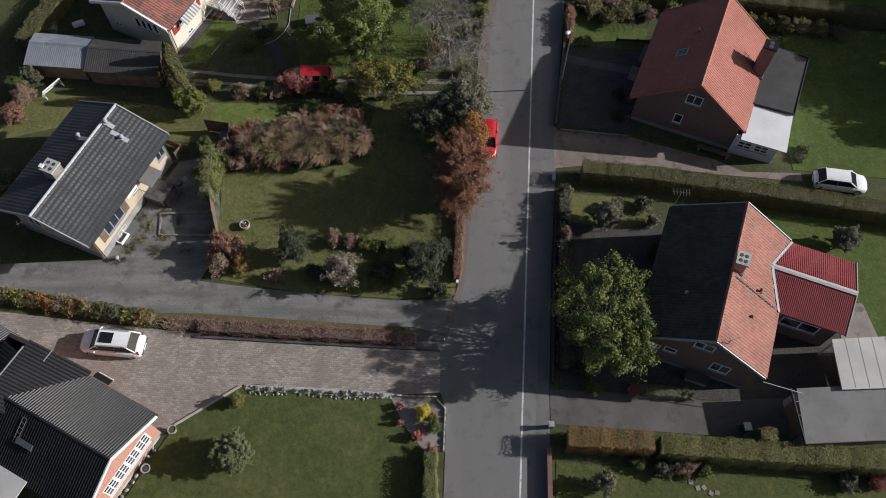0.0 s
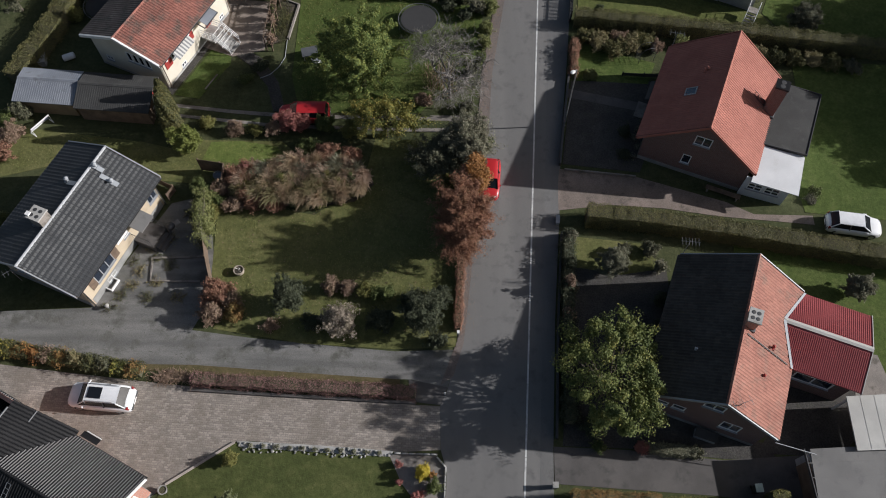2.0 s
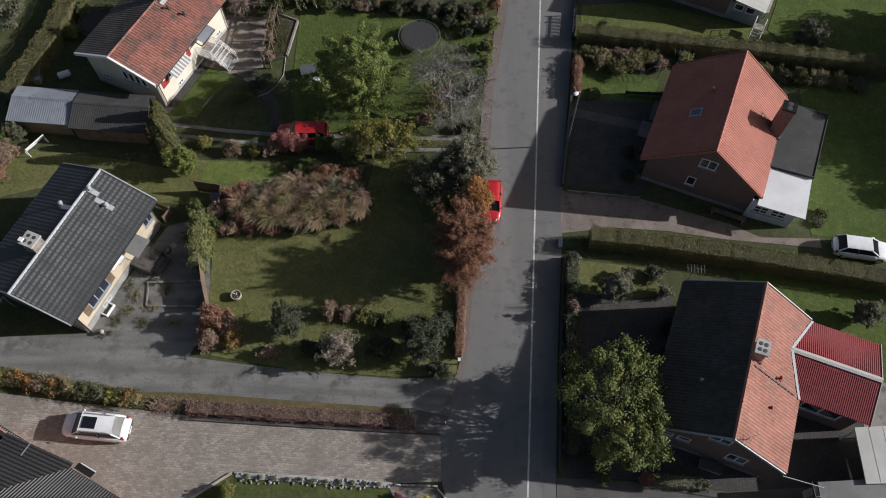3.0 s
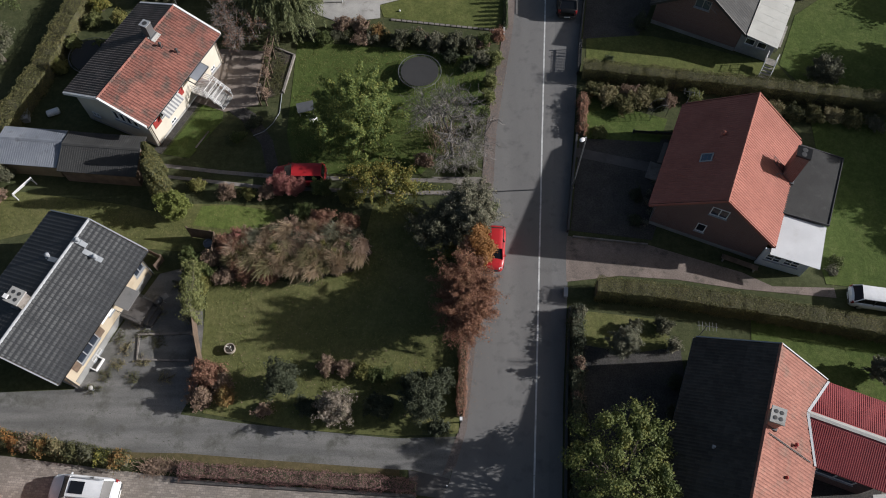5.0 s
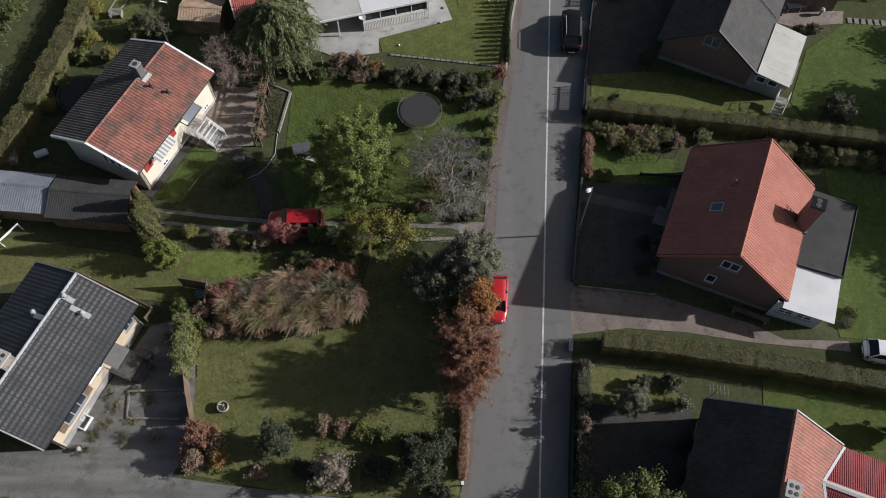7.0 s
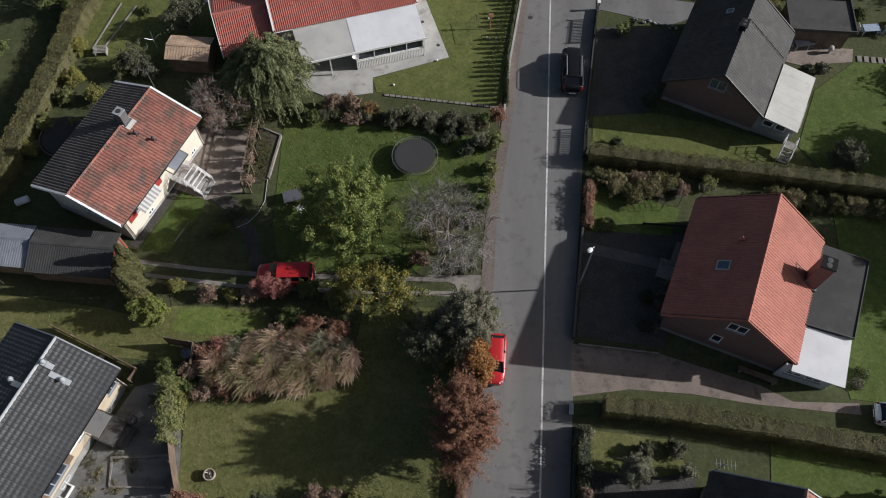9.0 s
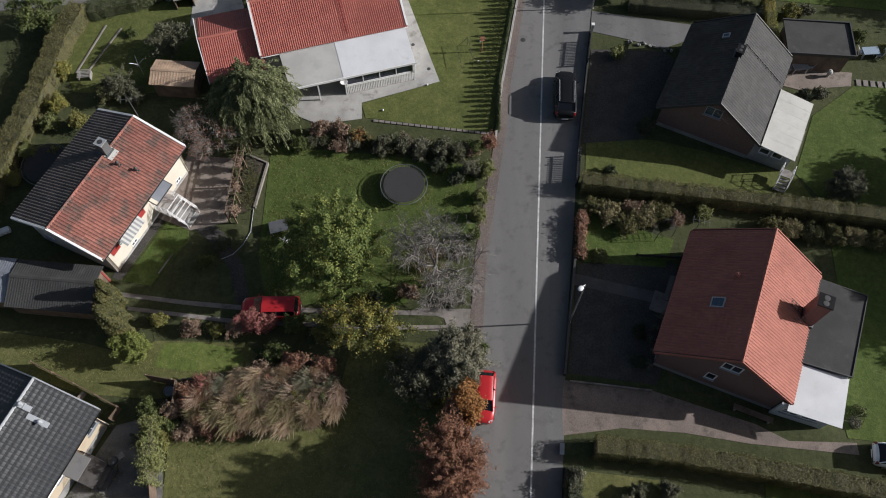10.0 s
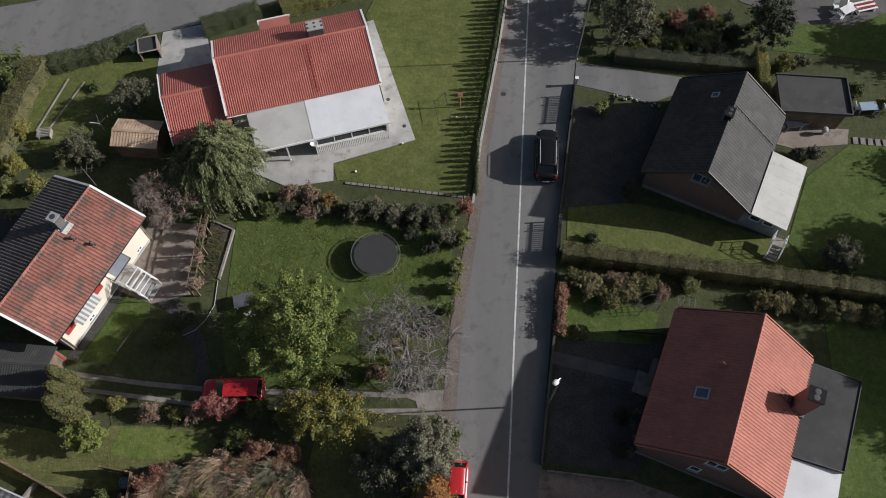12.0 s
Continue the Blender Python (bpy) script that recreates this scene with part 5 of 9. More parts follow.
for s in (1, -1):
    g.slab([(2.8, N_Y, N_Z + 0.07), (N_X + 0.05, N_Y, N_Z - 0.05), (N_X + 0.05, N_Y + s * 0.18, N_Z - 0.05 - N_S * 0.18), (2.95, N_Y + s * 0.18, N_Z + 0.07 - N_S * 0.18)], (0, 0, 0.02))
    g.slab([(N_X, N_Y, N_Z - 0.05), (N_X, N_Y + s * (N_H + 0.05), N_Z - 0.05 - N_S * (N_H + 0.05)), (N_X, N_Y + s * (N_H + 0.05), N_Z - 0.32 - N_S * (N_H + 0.05)), (N_X, N_Y, N_Z - 0.32)], (0.05, 0, 0))
part("ridge_cap", g, SHEET_PALE, annexe_roof, "pale metal ridge capping")
g = Geo()
for s in (1, -1):
    g.slab([(2.78, N_Y + s * 0.05, N_Z + 0.11), (4.02, N_Y + s * N_H, N_Z - N_S * N_H + 0.11), (4.18, N_Y + s * N_H, N_Z - N_S * N_H + 0.07), (2.98, N_Y + s * 0.05, N_Z + 0.07)], (0, 0, 0.02))
part("valley_flashing", g, ZINC_PALE, annexe_roof)
fs = pose(3.65, N_Y - 2.35, 0)
build_wall(house, fs, 4.7, [(0, 3.5), (4.7, 3.4)], [(1.2, 3.7, 1.45, 2.6)], RED_BRICK, 0.25)
window(house, fs, 1.2, 3.7, 1.45, 2.6, 2)
fn = pose(8.35, N_Y + 2.35, 0, 0, 0, 180)
build_wall(house, fn, 4.7, [(0, 3.4), (4.7, 3.5)], [(2.0, 3.4, 0.95, 2.1)], RED_BRICK, 0.25)
window(house, fn, 2.0, 3.4, 0.95, 2.1, 2)
fe = pose(8.35, N_Y - 2.1, 0, 0, 0, 90)
build_wall(house, fe, 4.2, [(0, 3.5), (2.1, 4.1), (4.2, 3.5)], [(1.2, 2.9, 0.2, 2.2)], RED_BRICK, 0.25)
window(house, fe, 1.2, 2.9, 0.2, 2.2, 2, sill=False)
part("gutter_link", Geo().tube([(4.2, 0.0, 2.95), (6.9, 0.35, 2.45)], 0.03, 8), GREY_TRIM, house, "grey gutter pipe to the garage")
downpipe(house, 4.12, 5.0, 3.4, DARK_TRIM)

garage = thing("garage", "flat-roofed garage with a dark grey felt roof", "garage", (23.2, 11.5, 0), 3.0)
part("wall", Geo().box(0.25, 0.45, 0.2, 3.4, 0, 2.15).box(0.45, 7.6, 0.2, 0.4, 0, 2.15).box(0.45, 7.6, 3.2, 3.4, 0, 2.15).box(7.4, 7.6, 0.4, 3.2, 0, 2.15), GREY_BOARD, garage)
part("roof", Geo().slab([(0, 0, 2.3), (7.9, -0.05, 2.36), (7.9, 3.6, 2.36), (0.35, 3.6, 2.3)], (0, 0, -0.14)), FELT_GREY, garage, "grey felt roof")
g = Geo()
for k in range(1, 4):
    g.slab([(0.05, k * 0.9, 2.3), (7.88, k * 0.9, 2.36), (7.88, k * 0.9 + 0.05, 2.36), (0.05, k * 0.9 + 0.05, 2.3)], (0, 0, 0.012))
part("roof_seam", g, FELT_GREY, garage)
part("roof_edge", Geo().box(-0.06, 0, -0.05, 3.62, 2.12, 2.36).slab([(-0.06, -0.06, 2.12), (7.95, -0.11, 2.18), (7.95, -0.11, 2.42), (-0.06, -0.06, 2.36)], (0, 0.05, 0)), DARK_TRIM, garage)
part("door", Geo().box(0.2, 0.25, 0.7, 2.95, 0.02, 2.05), BROWN_WOOD, garage)

carport = thing("carport", "carport with a pale sheet roof beside the garage", "carport", (26.2, 14.95, 0), 3.0)
part("roof", Geo().slab([(0, 0, 2.6), (6.2, -0.1, 2.68), (6.4, 3.5, 2.68), (0.3, 3.5, 2.6)], (0, 0, -0.1)), SHEET_PALE, carport, "pale corrugated roof sheets")
g = Geo()
for k in range(1, 7):
    g.slab([(k * 0.92, 0.02, 2.605 + 0.012 * k), (k * 0.92 + 0.04, 0.02, 2.605 + 0.012 * k), (k * 0.92 + 0.3, 3.48, 2.605 + 0.012 * k), (k * 0.92 + 0.26, 3.48, 2.605 + 0.012 * k)], (0, 0, 0.008))
part("roof_seam", g, SHEET_PALE, carport)
for x, y in ((0.2, 0.15), (0.45, 3.3), (3.2, 0.1), (3.3, 3.3), (6.0, 0.1), (6.1, 3.3)):
    part("post", Geo().box(x, x + 0.12, y, y + 0.12, 0, 2.52), WHITE_BOARD, carport)
# unseen wall, added to keep the low sun off the yard
part("back_wall", Geo().box(6.15, 6.25, 0.25, 3.28, 0, 2.5), GREY_BOARD, carport)

# -- the pale house with the mossy red roof
D0, D1 = (-26.4, 46.97), (-22.21, 56.16)
house = thing("house", "pale rendered house with a mossy red tiled roof and white trim", "house", (*D0, 0), heading(D0, D1))
D_L, D_Z, D_S = 10.1, 4.86, 0.36
fr = four_walls(house, -3.3, 3.42, 0.2, D_L - 0.3, D_Z, D_S, WHITE_RENDER, plinth=0.25, plinth_mat=CONCRETE,
                e=[(1.2, 3.3, 2.0, 3.1), (1.8, 2.45, 0.35, 0.75), (5.9, 6.8, 1.05, 2.95), (7.7, 8.3, 0.4, 0.8)],
                s=[(3.4, 3.9, 1.9, 3.0), (4.0, 4.5, 1.9, 3.0), (4.6, 5.1, 1.9, 3.0), (5.2, 5.7, 1.9, 3.0), (0.8, 1.5, 0.9, 1.4)], w=[(2, 3.4, 1.5, 2.7), (6, 7.4, 1.5, 2.7)], n=[(2.4, 3.8, 1.5, 2.7)])
window(house, fr["e"], 1.2, 3.3, 2.0, 3.1, 3)
window(house, fr["e"], 1.8, 2.45, 0.35, 0.75, 2, name="cellar_window")
window(house, fr["e"], 7.7, 8.3, 0.4, 0.8, 2, name="cellar_window")
for k in range(4):
    window(house, fr["s"], 3.4 + 0.6 * k, 3.9 + 0.6 * k, 1.9, 3.0, 1)
window(house, fr["s"], 0.8, 1.5, 0.9, 1.4, 2, name="cellar_window")
window(house, fr["w"], 2, 3.4, 1.5, 2.7, 2)
window(house, fr["w"], 6, 7.4, 1.5, 2.7, 2)
window(house, fr["n"], 2.4, 3.8, 1.5, 2.7, 2)
part("door", Geo().box(5.92, 6.78, 0.05, 0.1, 1.05, 2.93, fr["e"]), RED_PANEL, house, "red front door")
for k, x in enumerate((0.25, 3.4)):
    p = part("wall_panel", Geo().box(x, x + 0.85, -0.06, -0.005, 1.75, 3.15, fr["e"]), RED_PANEL, house, "red panel beside the window")
    part("ornament", Geo().box(x + 0.22, x + 0.43, -0.075, -0.05, 2.45, 2.65, fr["e"]), FASCIA, p)
aw = part("awning", Geo().box(1.15, 3.4, -0.06, -0.01, 3.14, 3.22, fr["e"]), WHITE_BOARD, house, "striped window awning")
for k in range(14):
    part("stripe", Geo().slab([fr["e"] @ Vector((1.15 + 0.16 * k, -0.02, 3.2)), fr["e"] @ Vector((1.31 + 0.16 * k, -0.02, 3.2)), fr["e"] @ Vector((1.31 + 0.16 * k, -0.95, 2.5)), fr["e"] @ Vector((1.15 + 0.16 * k, -0.95, 2.5))], (0, 0, 0.012)), SHEET_PALE if k % 2 else ZINC_DARK, aw)
# red tile on the east, a shade-coloured tile on the west slope
gable_roof(house, -3.85, 3.98, -0.25, D_L + 0.05, D_Z, D_S, TILE_MOSSY, TILE_SHADE, FASCIA, (0.24, 0.33), 0.05, 0.045, single=290, gutter=DARK_TRIM)
c = chimney(house, 0.0, 6.75, 4.7, 6.05, 0.62, 0.62, ZINC_DARK, GREY_TRIM, (1, 1), 0.06, 0.03, 0.2)
part("chimney_apron", Geo().slab([(0.1, 6.3, 4.93), (0.7, 6.3, 4.7), (0.7, 7.2, 4.7), (0.1, 7.2, 4.93)], (0, 0, 0.03)), SHEET_PALE, c, "pale flashing below the chimney")
for x, y in ((1.2, 6.3), (2.4, 6.6)):
    vent(house, x, y, D_Z - D_S * x, 0.08, 0.4, DARK_TRIM)
aerial(house, -0.2, D_L + 0.5, 4.6, 1.8, 4, 35)
# entrance stair of white steel with a glass canopy
part("canopy", Geo().slab([(3.45, 5.5, 3.2), (4.6, 5.5, 2.85), (4.6, 7.1, 2.85), (3.45, 7.1, 3.2)], (0, 0, -0.04)), SHEET_BLUE, house, "blue-grey sheet canopy over the door")
part("canopy_rail", Geo().box(4.56, 4.62, 5.2, 7.1, 2.78, 2.86).slab([(3.45, 5.16, 3.1), (4.6, 5.16, 2.75), (4.6, 5.16, 2.86), (3.45, 5.16, 3.21)], (0, 0.05, 0)).slab([(3.45, 7.1, 3.1), (4.6, 7.1, 2.75), (4.6, 7.1, 2.86), (3.45, 7.1, 3.21)], (0, 0.05, 0)), DARK_TRIM, house)
part("landing", Geo().box(3.45, 4.9, 5.4, 7.0, 0.9, 1.05), CONCRETE, house, "grey entrance landing")
for k in range(5):
    part("step", Geo().box(4.9 + 0.27 * k, 5.17 + 0.27 * k, 5.55, 6.85, 0.7 - 0.18 * k, 0.86 - 0.18 * k), CONCRETE, house)
for y in (5.45, 6.95):
    rail = part("railing", Geo().tube([(3.55, y, 1.95), (4.9, y, 1.95), (6.25, y, 1.0)], 0.03, 6), FASCIA, house, "white stair railing")
    for x, z in ((3.6, 1.05), (4.25, 1.05), (4.85, 1.05), (5.5, 0.6), (6.2, 0.1)):
        part("rail_post", Geo().tube([(x, y, z - 0.05), (x, y, z + 0.9)], 0.025, 6), FASCIA, rail)
    for h in (0.35, 0.62):
        part("rail_bar", Geo().tube([(3.55, y, 1.05 + h), (4.9, y, 1.05 + h), (6.25, y, 0.1 + h)], 0.03, 6), FASCIA, rail)
for k in range(4):
    part("rail_bar", Geo().tube([(4.95 + 0.3 * k, 5.45, 1.95 - 0.21 * k), (4.95 + 0.3 * k, 6.95, 1.95 - 0.21 * k)], 0.025, 6), FASCIA, house)
downpipe(house, 3.55, 0.35, 3.3, BROWN_WOOD)
downpipe(house, 3.55, D_L - 0.4, 3.3, BROWN_WOOD)

# -- the brick house with the charcoal roof
E0, E1 = (21.3, 57.24), (25.4, 65.88)
house = thing("house", "red brick house with a charcoal tiled roof and a white-roofed lean-to", "house", (*E0, 0), heading(E0, E1))
E_L, E_Z, E_S = 9.56, 5.31, 0.72
fr = four_walls(house, -3.75, 3.75, 0.3, E_L - 0.3, E_Z, E_S, RED_BRICK, plinth=0.4,
                s=[(3.0, 4.3, 3.3, 4.3)], w=[(1.2, 2.6, 1.0, 2.2), (6.2, 7.4, 1.0, 2.2)], n=[(3, 4.4, 3.0, 4.1)], e=[(6.0, 7.4, 1.0, 2.1)])
window(house, fr["s"], 3.0, 4.3, 3.3, 4.3, 2, 1, GREY_TRIM, GLASS_BLUE)
window(house, fr["w"], 1.2, 2.6, 1.0, 2.2, 2)
window(house, fr["w"], 6.2, 7.4, 1.0, 2.2, 2)
window(house, fr["n"], 3, 4.4, 3.0, 4.1, 2)
window(house, fr["e"], 6.0, 7.4, 1.0, 2.1, 2)
gable_roof(house, -4.2, 4.12, 0.0, E_L, E_Z, E_S, TILE_SLATE, TILE_DULL, DARK_TRIM, (0.26, 0.34), 0.03, 0.025, single=0, rim=0.08)
chimney(house, -0.1, 5.2, 5.0, 5.75, 0.5, 0.8, TILE_JET, TILE_JET, (1, 2))
ladder_on_roof(house, 1, 6.3, 0.2, 4.0, E_Z, E_S, DARK_TRIM, 0.16)
skylight(house, -1.4, 7.4, -1, E_Z, E_S, 0.5, 0.6)
g = Geo()
for k in range(5):
    g.tube([(0.15 + 0.22 * k, -0.35, 4.6 - 0.16 * k), (0.15 + 0.22 * k, 0.1, 4.6 - 0.16 * k)], 0.02, 5)
for y in (-0.35, 0.1):
    g.tube([(0.0, y, 4.72), (1.25, y, 3.83)], 0.025, 5)
part("balcony_rail", g, ZINC_DARK, house, "steel rail at the gable window")
part("lean_to_roof", Geo().slab([(4.16, -0.05, 2.52), (6.9, -0.05, 2.18), (6.9, 5.85, 2.18), (4.16, 5.85, 2.52)], (0, 0, -0.07)), SHEET_CREAM, house, "white sheet roof of the lean-to")
g = Geo()
for k in range(1, 6):
    g.slab([(4.16, k * 0.98, 2.52), (6.9, k * 0.98, 2.18), (6.9, k * 0.98 + 0.04, 2.18), (4.16, k * 0.98 + 0.04, 2.52)], (0, 0, 0.006))
part("roof_seam", g, SHEET_CREAM, house)
fv = pose(3.78, 0.35, 0)
build_wall(house, fv, 2.95, [(0, 2.4), (2.95, 2.1)], [(0.5, 1.3, 1.2, 1.9), (1.5, 2.3, 1.2, 1.9)], GREY_BOARD, 0.12)
window(house, fv, 0.5, 1.3, 1.2, 1.9, 1)
window(house, fv, 1.5, 2.3, 1.2, 1.9, 1)
part("lean_to_wall", Geo().box(6.6, 6.72, 0.48, 5.6, 0, 2.1).box(3.78, 6.72, 5.6, 5.72, 0, 2.1), GREY_BOARD, house)
part("gutter_shelf", Geo().box(6.95, 7.25, 1.6, 4.2, 0.75, 0.82).box(7.0, 7.08, 1.7, 1.8, 0, 0.75).box(7.0, 7.08, 4.0, 4.1, 0, 0.75), GREY_WOOD, house, "grey shelf along the lean-to wall")
part("landing", Geo().box(6.4, 7.3, -0.7, 0.0, 0.75, 0.85), GREY_WOOD, house)
for k in range(4):
    part("step", Geo().box(6.45, 7.25, -0.96 - 0.24 * k, -0.72 - 0.24 * k, 0.6 - 0.15 * k, 0.66 - 0.15 * k), GREY_WOOD, house)
for x in (6.42, 7.28):
    rail = part("railing", Geo().tube([(x, 0, 1.6), (x, -0.7, 1.6), (x, -1.65, 0.9)], 0.025, 6), FASCIA, house, "white railing of the steps")
    for y, z in ((0, 0.85), (-0.7, 0.85), (-1.6, 0.05)):
        part("rail_post", Geo().tube([(x, y, z - 0.05), (x, y, z + 0.8)], 0.03, 6), FASCIA, rail)
    part("rail_bar", Geo().tube([(x, 0, 1.25), (x, -0.7, 1.25), (x, -1.65, 0.5)], 0.02, 6), FASCIA, rail)

garage = thing("garage", "flat-roofed garage with grey felt and a dark rim", "garage", (28.95, 64.6, 0), -4.0)
part("wall", Geo().box(0.15, 5.2, 0.2, 0.4, 0, 2.2).box(0.15, 0.35, 0.4, 3.2, 0, 2.2).box(0.35, 5.2, 3.0, 3.2, 0, 2.2).box(5.0, 5.2, 0.4, 3.0, 0, 2.2), BROWN_WOOD, garage)
part("roof", Geo().slab([(0, 0, 2.34), (5.4, 0, 2.3), (5.4, 3.45, 2.3), (0, 3.45, 2.34)], (0, 0, -0.14)), FELT, garage, "grey felt roof")
part("roof_rim", Geo().box(-0.08, 5.48, -0.1, 0.0, 2.16, 2.46).box(-0.08, 5.48, 3.45, 3.55, 2.16, 2.46).box(5.4, 5.5, 0, 3.45, 2.16, 2.46), DARK_TRIM, garage)

# -- the bungalow with the bright red ribbed roof
F0, F1 = (-15.23, 67.86), (-3.46, 71.14)
house = thing("house", "bungalow with a bright red ribbed roof and a white veranda canopy", "house", (*F0, 0), heading(F0, F1))
F_L, F_Z, F_S = 12.22, 4.3, 0.33
fr = four_walls(house, -2.1, 4.1, 0.3, F_L - 0.35, F_Z, F_S, WHITE_BOARD, plinth=0.3,
                e=[(1.2, 3.6, 0.4, 2.2), (5.0, 7.0, 0.4, 2.2), (8.2, 10.2, 0.9, 2.1)], n=[(1.6, 3.0, 1.0, 2.2)], s=[(2.5, 3.8, 1.0, 2.2)], w=[(2.0, 3.4, 1.2, 2.4), (6.5, 7.9, 1.2, 2.4), (4.6, 5.5, 0.1, 2.2)])
window(house, fr["e"], 1.2, 3.6, 0.4, 2.2, 3, sill=False)
window(house, fr["e"], 5.0, 7.0, 0.4, 2.2, 3, sill=False)
window(house, fr["e"], 8.2, 10.2, 0.9, 2.1, 2)
window(house, fr["n"], 1.6, 3.0, 1.0, 2.2, 2)
window(house, fr["s"], 2.5, 3.8, 1.0, 2.2, 2)
window(house, fr["w"], 2.0, 3.4, 1.2, 2.4, 2)
window(house, fr["w"], 6.5, 7.9, 1.2, 2.4, 2)
part("door", Geo().box(4.62, 5.48, 0.05, 0.1, 0.1, 2.18, fr["w"]), RED_PANEL, house)
gable_roof(house, -2.5, 4.5, 0.0, F_L, F_Z, F_S, TILE_RED, TILE_RED, FASCIA, (0.175, 0.4), 0.035, 0.02, "rib", single=290)
chimney(house, -0.45, 8.2, 4.0, 5.1, 0.85, 1.2, DARK_TRIM, CONCRETE, (2, 3), 0.1, 0.05, 0.1)
ladder_on_roof(house, 1, 7.2, 0.5, 4.2, F_Z, F_S, RED_PANEL, 0.26)
part("porch_roof", Geo().slab([(-2.5, 3.9, 3.4), (-4.0, 3.9, 3.0), (-4.0, 6.4, 3.0), (-2.5, 6.4, 3.4)], (0, 0, -0.1)), TILE_RED, house, "small red porch roof")
part("porch_rim", Geo().box(-4.08, -4.0, 3.8, 6.5, 2.85, 3.08).box(-4.0, -2.5, 3.82, 3.9, 2.9, 3.1), FASCIA, house)
# veranda under a flat canopy
part("canopy", Geo().slab([(4.52, 1.5, 2.72), (7.95, 1.7, 2.32), (7.95, 6.05, 2.32), (4.52, 6.05, 2.72)], (0, 0, -0.06)), SHEET_PALE, house, "greyish translucent canopy sheets")
part("canopy", Geo().slab([(4.52, 6.05, 2.74), (7.95, 6.05, 2.34), (8.0, 12.0, 2.34), (4.52, 12.0, 2.74)], (0, 0, -0.06)), SHEET_WHITE, house, "white canopy sheets")
part("canopy_rim", Geo().box(7.96, 8.03, 1.6, 12.1, 2.2, 2.4), FASCIA, house)
for y in (1.8, 3.9, 6.1, 11.9):
    part("post", Geo().box(7.8, 7.9, y - 0.05, y + 0.05, 0, 2.3), FASCIA, house)
rail = part("boarding", Geo().box(7.8, 7.84, 6.15, 11.85, 0.95, 1.05), WHITE_BOARD, house, "white upright boards of the veranda")
board = mesh_of("board", Geo().box(7.84, 7.88, 0, 0.1, 0.12, 1.05), WHITE_BOARD)
for k in range(40):
    o = new("board", board)
    o.parent, o.matrix_basis = rail, pose(0, 6.2 + k * 0.14, 0)
fw = pose(7.8, 6.15, 0, 0, 0, 90)
window(house, fw, 0.05, 5.65, 1.1, 2.1, 4, 1, FASCIA, GLASS, "veranda_window", False)
part("end_wall", Geo().box(4.2, 7.4, 11.75, 11.83, 0.1, 2.3), WHITE_BOARD, house)
part("satellite_dish", Geo().lathe([(0.02, 0), (0.2, 0.04), (0.3, 0.12), (0.29, 0.125), (0.02, 0.02)], 14, (8.1, 6.0, 1.9)), FASCIA, house)
# lower wing to the west
W_S = 0.3
wing = part("wing_roof", Geo().slab([(1.6, -4.6, 3.1), (5.35, -4.4, 1.98), (5.35, 0.25, 1.98), (1.6, 0.25, 3.1)], (0, 0, -0.12)).slab([(1.6, -4.6, 3.1), (-1.25, -4.75, 2.4), (-1.25, 0.25, 2.4), (1.6, 0.25, 3.1)], (0, 0, -0.12)), BROWN_WOOD, house)
for side, run in ((1, 3.75), (-1, 2.85)):
    holder = part("wing_slope", Geo().box(1.58, 1.62, -4.5, 0.2, 3.0, 3.08), TILE_RED, house)
    lay_tiles(holder, (1.6, 3.1), side, -4.5, 0.2, run, 0.3 if side > 0 else 0.245, (0.175, 0.4), 0.035, 0.02, TILE_RED, "rib")
part("wing_ridge", Geo().slab([(1.45, -4.6, 3.14), (1.6, -4.6, 3.2), (1.75, -4.6, 3.14)], (0, 4.85, 0)), TILE_RED, house)
part("wing_barge", Geo().slab([(1.6, -4.7, 3.22), (5.4, -4.5, 2.1), (5.4, -4.5, 1.85), (1.6, -4.7, 2.95)], (0, 0.06, 0)).slab([(1.6, -4.7, 3.22), (-1.3, -4.85, 2.52), (-1.3, -4.85, 2.25), (1.6, -4.7, 2.95)], (0, 0.06, 0)), FASCIA, house)
part("wing_wall", Geo().box(-0.9, 4.9, -4.2, -4.0, 0, 2.0).box(4.7, 4.9, -4.0, 0.3, 0, 1.95).box(-0.9, -0.7, -4.0, 0.3, 0, 2.3), WHITE_BOARD, house)

# -- the big house with the jet black roof
H0 = (-19.9, 9.8)
house = thing("house", "salmon brick house with a jet black tiled hipped and gabled roof", "house", (*H0, 0), heading(H0, (-26.96, 13.48)))
G_Z, G_S, G_W = 4.8, 0.5, 3.55
fr = four_walls(house, -3.0, 3.0, 0.35, 13.0, G_Z, G_S, SALMON_BRICK, plinth=0.3, plinth_mat=CONCRETE, s=[(1.2, 5.4, 1.05, 2.35)], e=[(1.5, 2.8, 1.0, 2.2)], w=[(2, 3.4, 1.0, 2.2)])
for k in range(4):
    window(house, fr["s"], 1.2 + 1.05 * k, 2.2 + 1.05 * k, 1.05, 2.35, 2, 3, sill=False)
part("wall_infill", Geo().box(2.2, 2.25, 0, 0.2, 1.05, 2.35, fr["s"]).box(3.25, 3.3, 0, 0.2, 1.05, 2.35, fr["s"]).box(4.3, 4.35, 0, 0.2, 1.05, 2.35, fr["s"]).box(5.35, 5.4, 0, 0.2, 1.05, 2.35, fr["s"]), FASCIA, house)
window(house, fr["e"], 1.5, 2.8, 1.0, 2.2, 2)
window(house, fr["w"], 2, 3.4, 1.0, 2.2, 2)
part("sill_board", Geo().box(0.9, 5.2, -0.12, 0.0, 0.9, 0.96, fr["s"]), FASCIA, house)
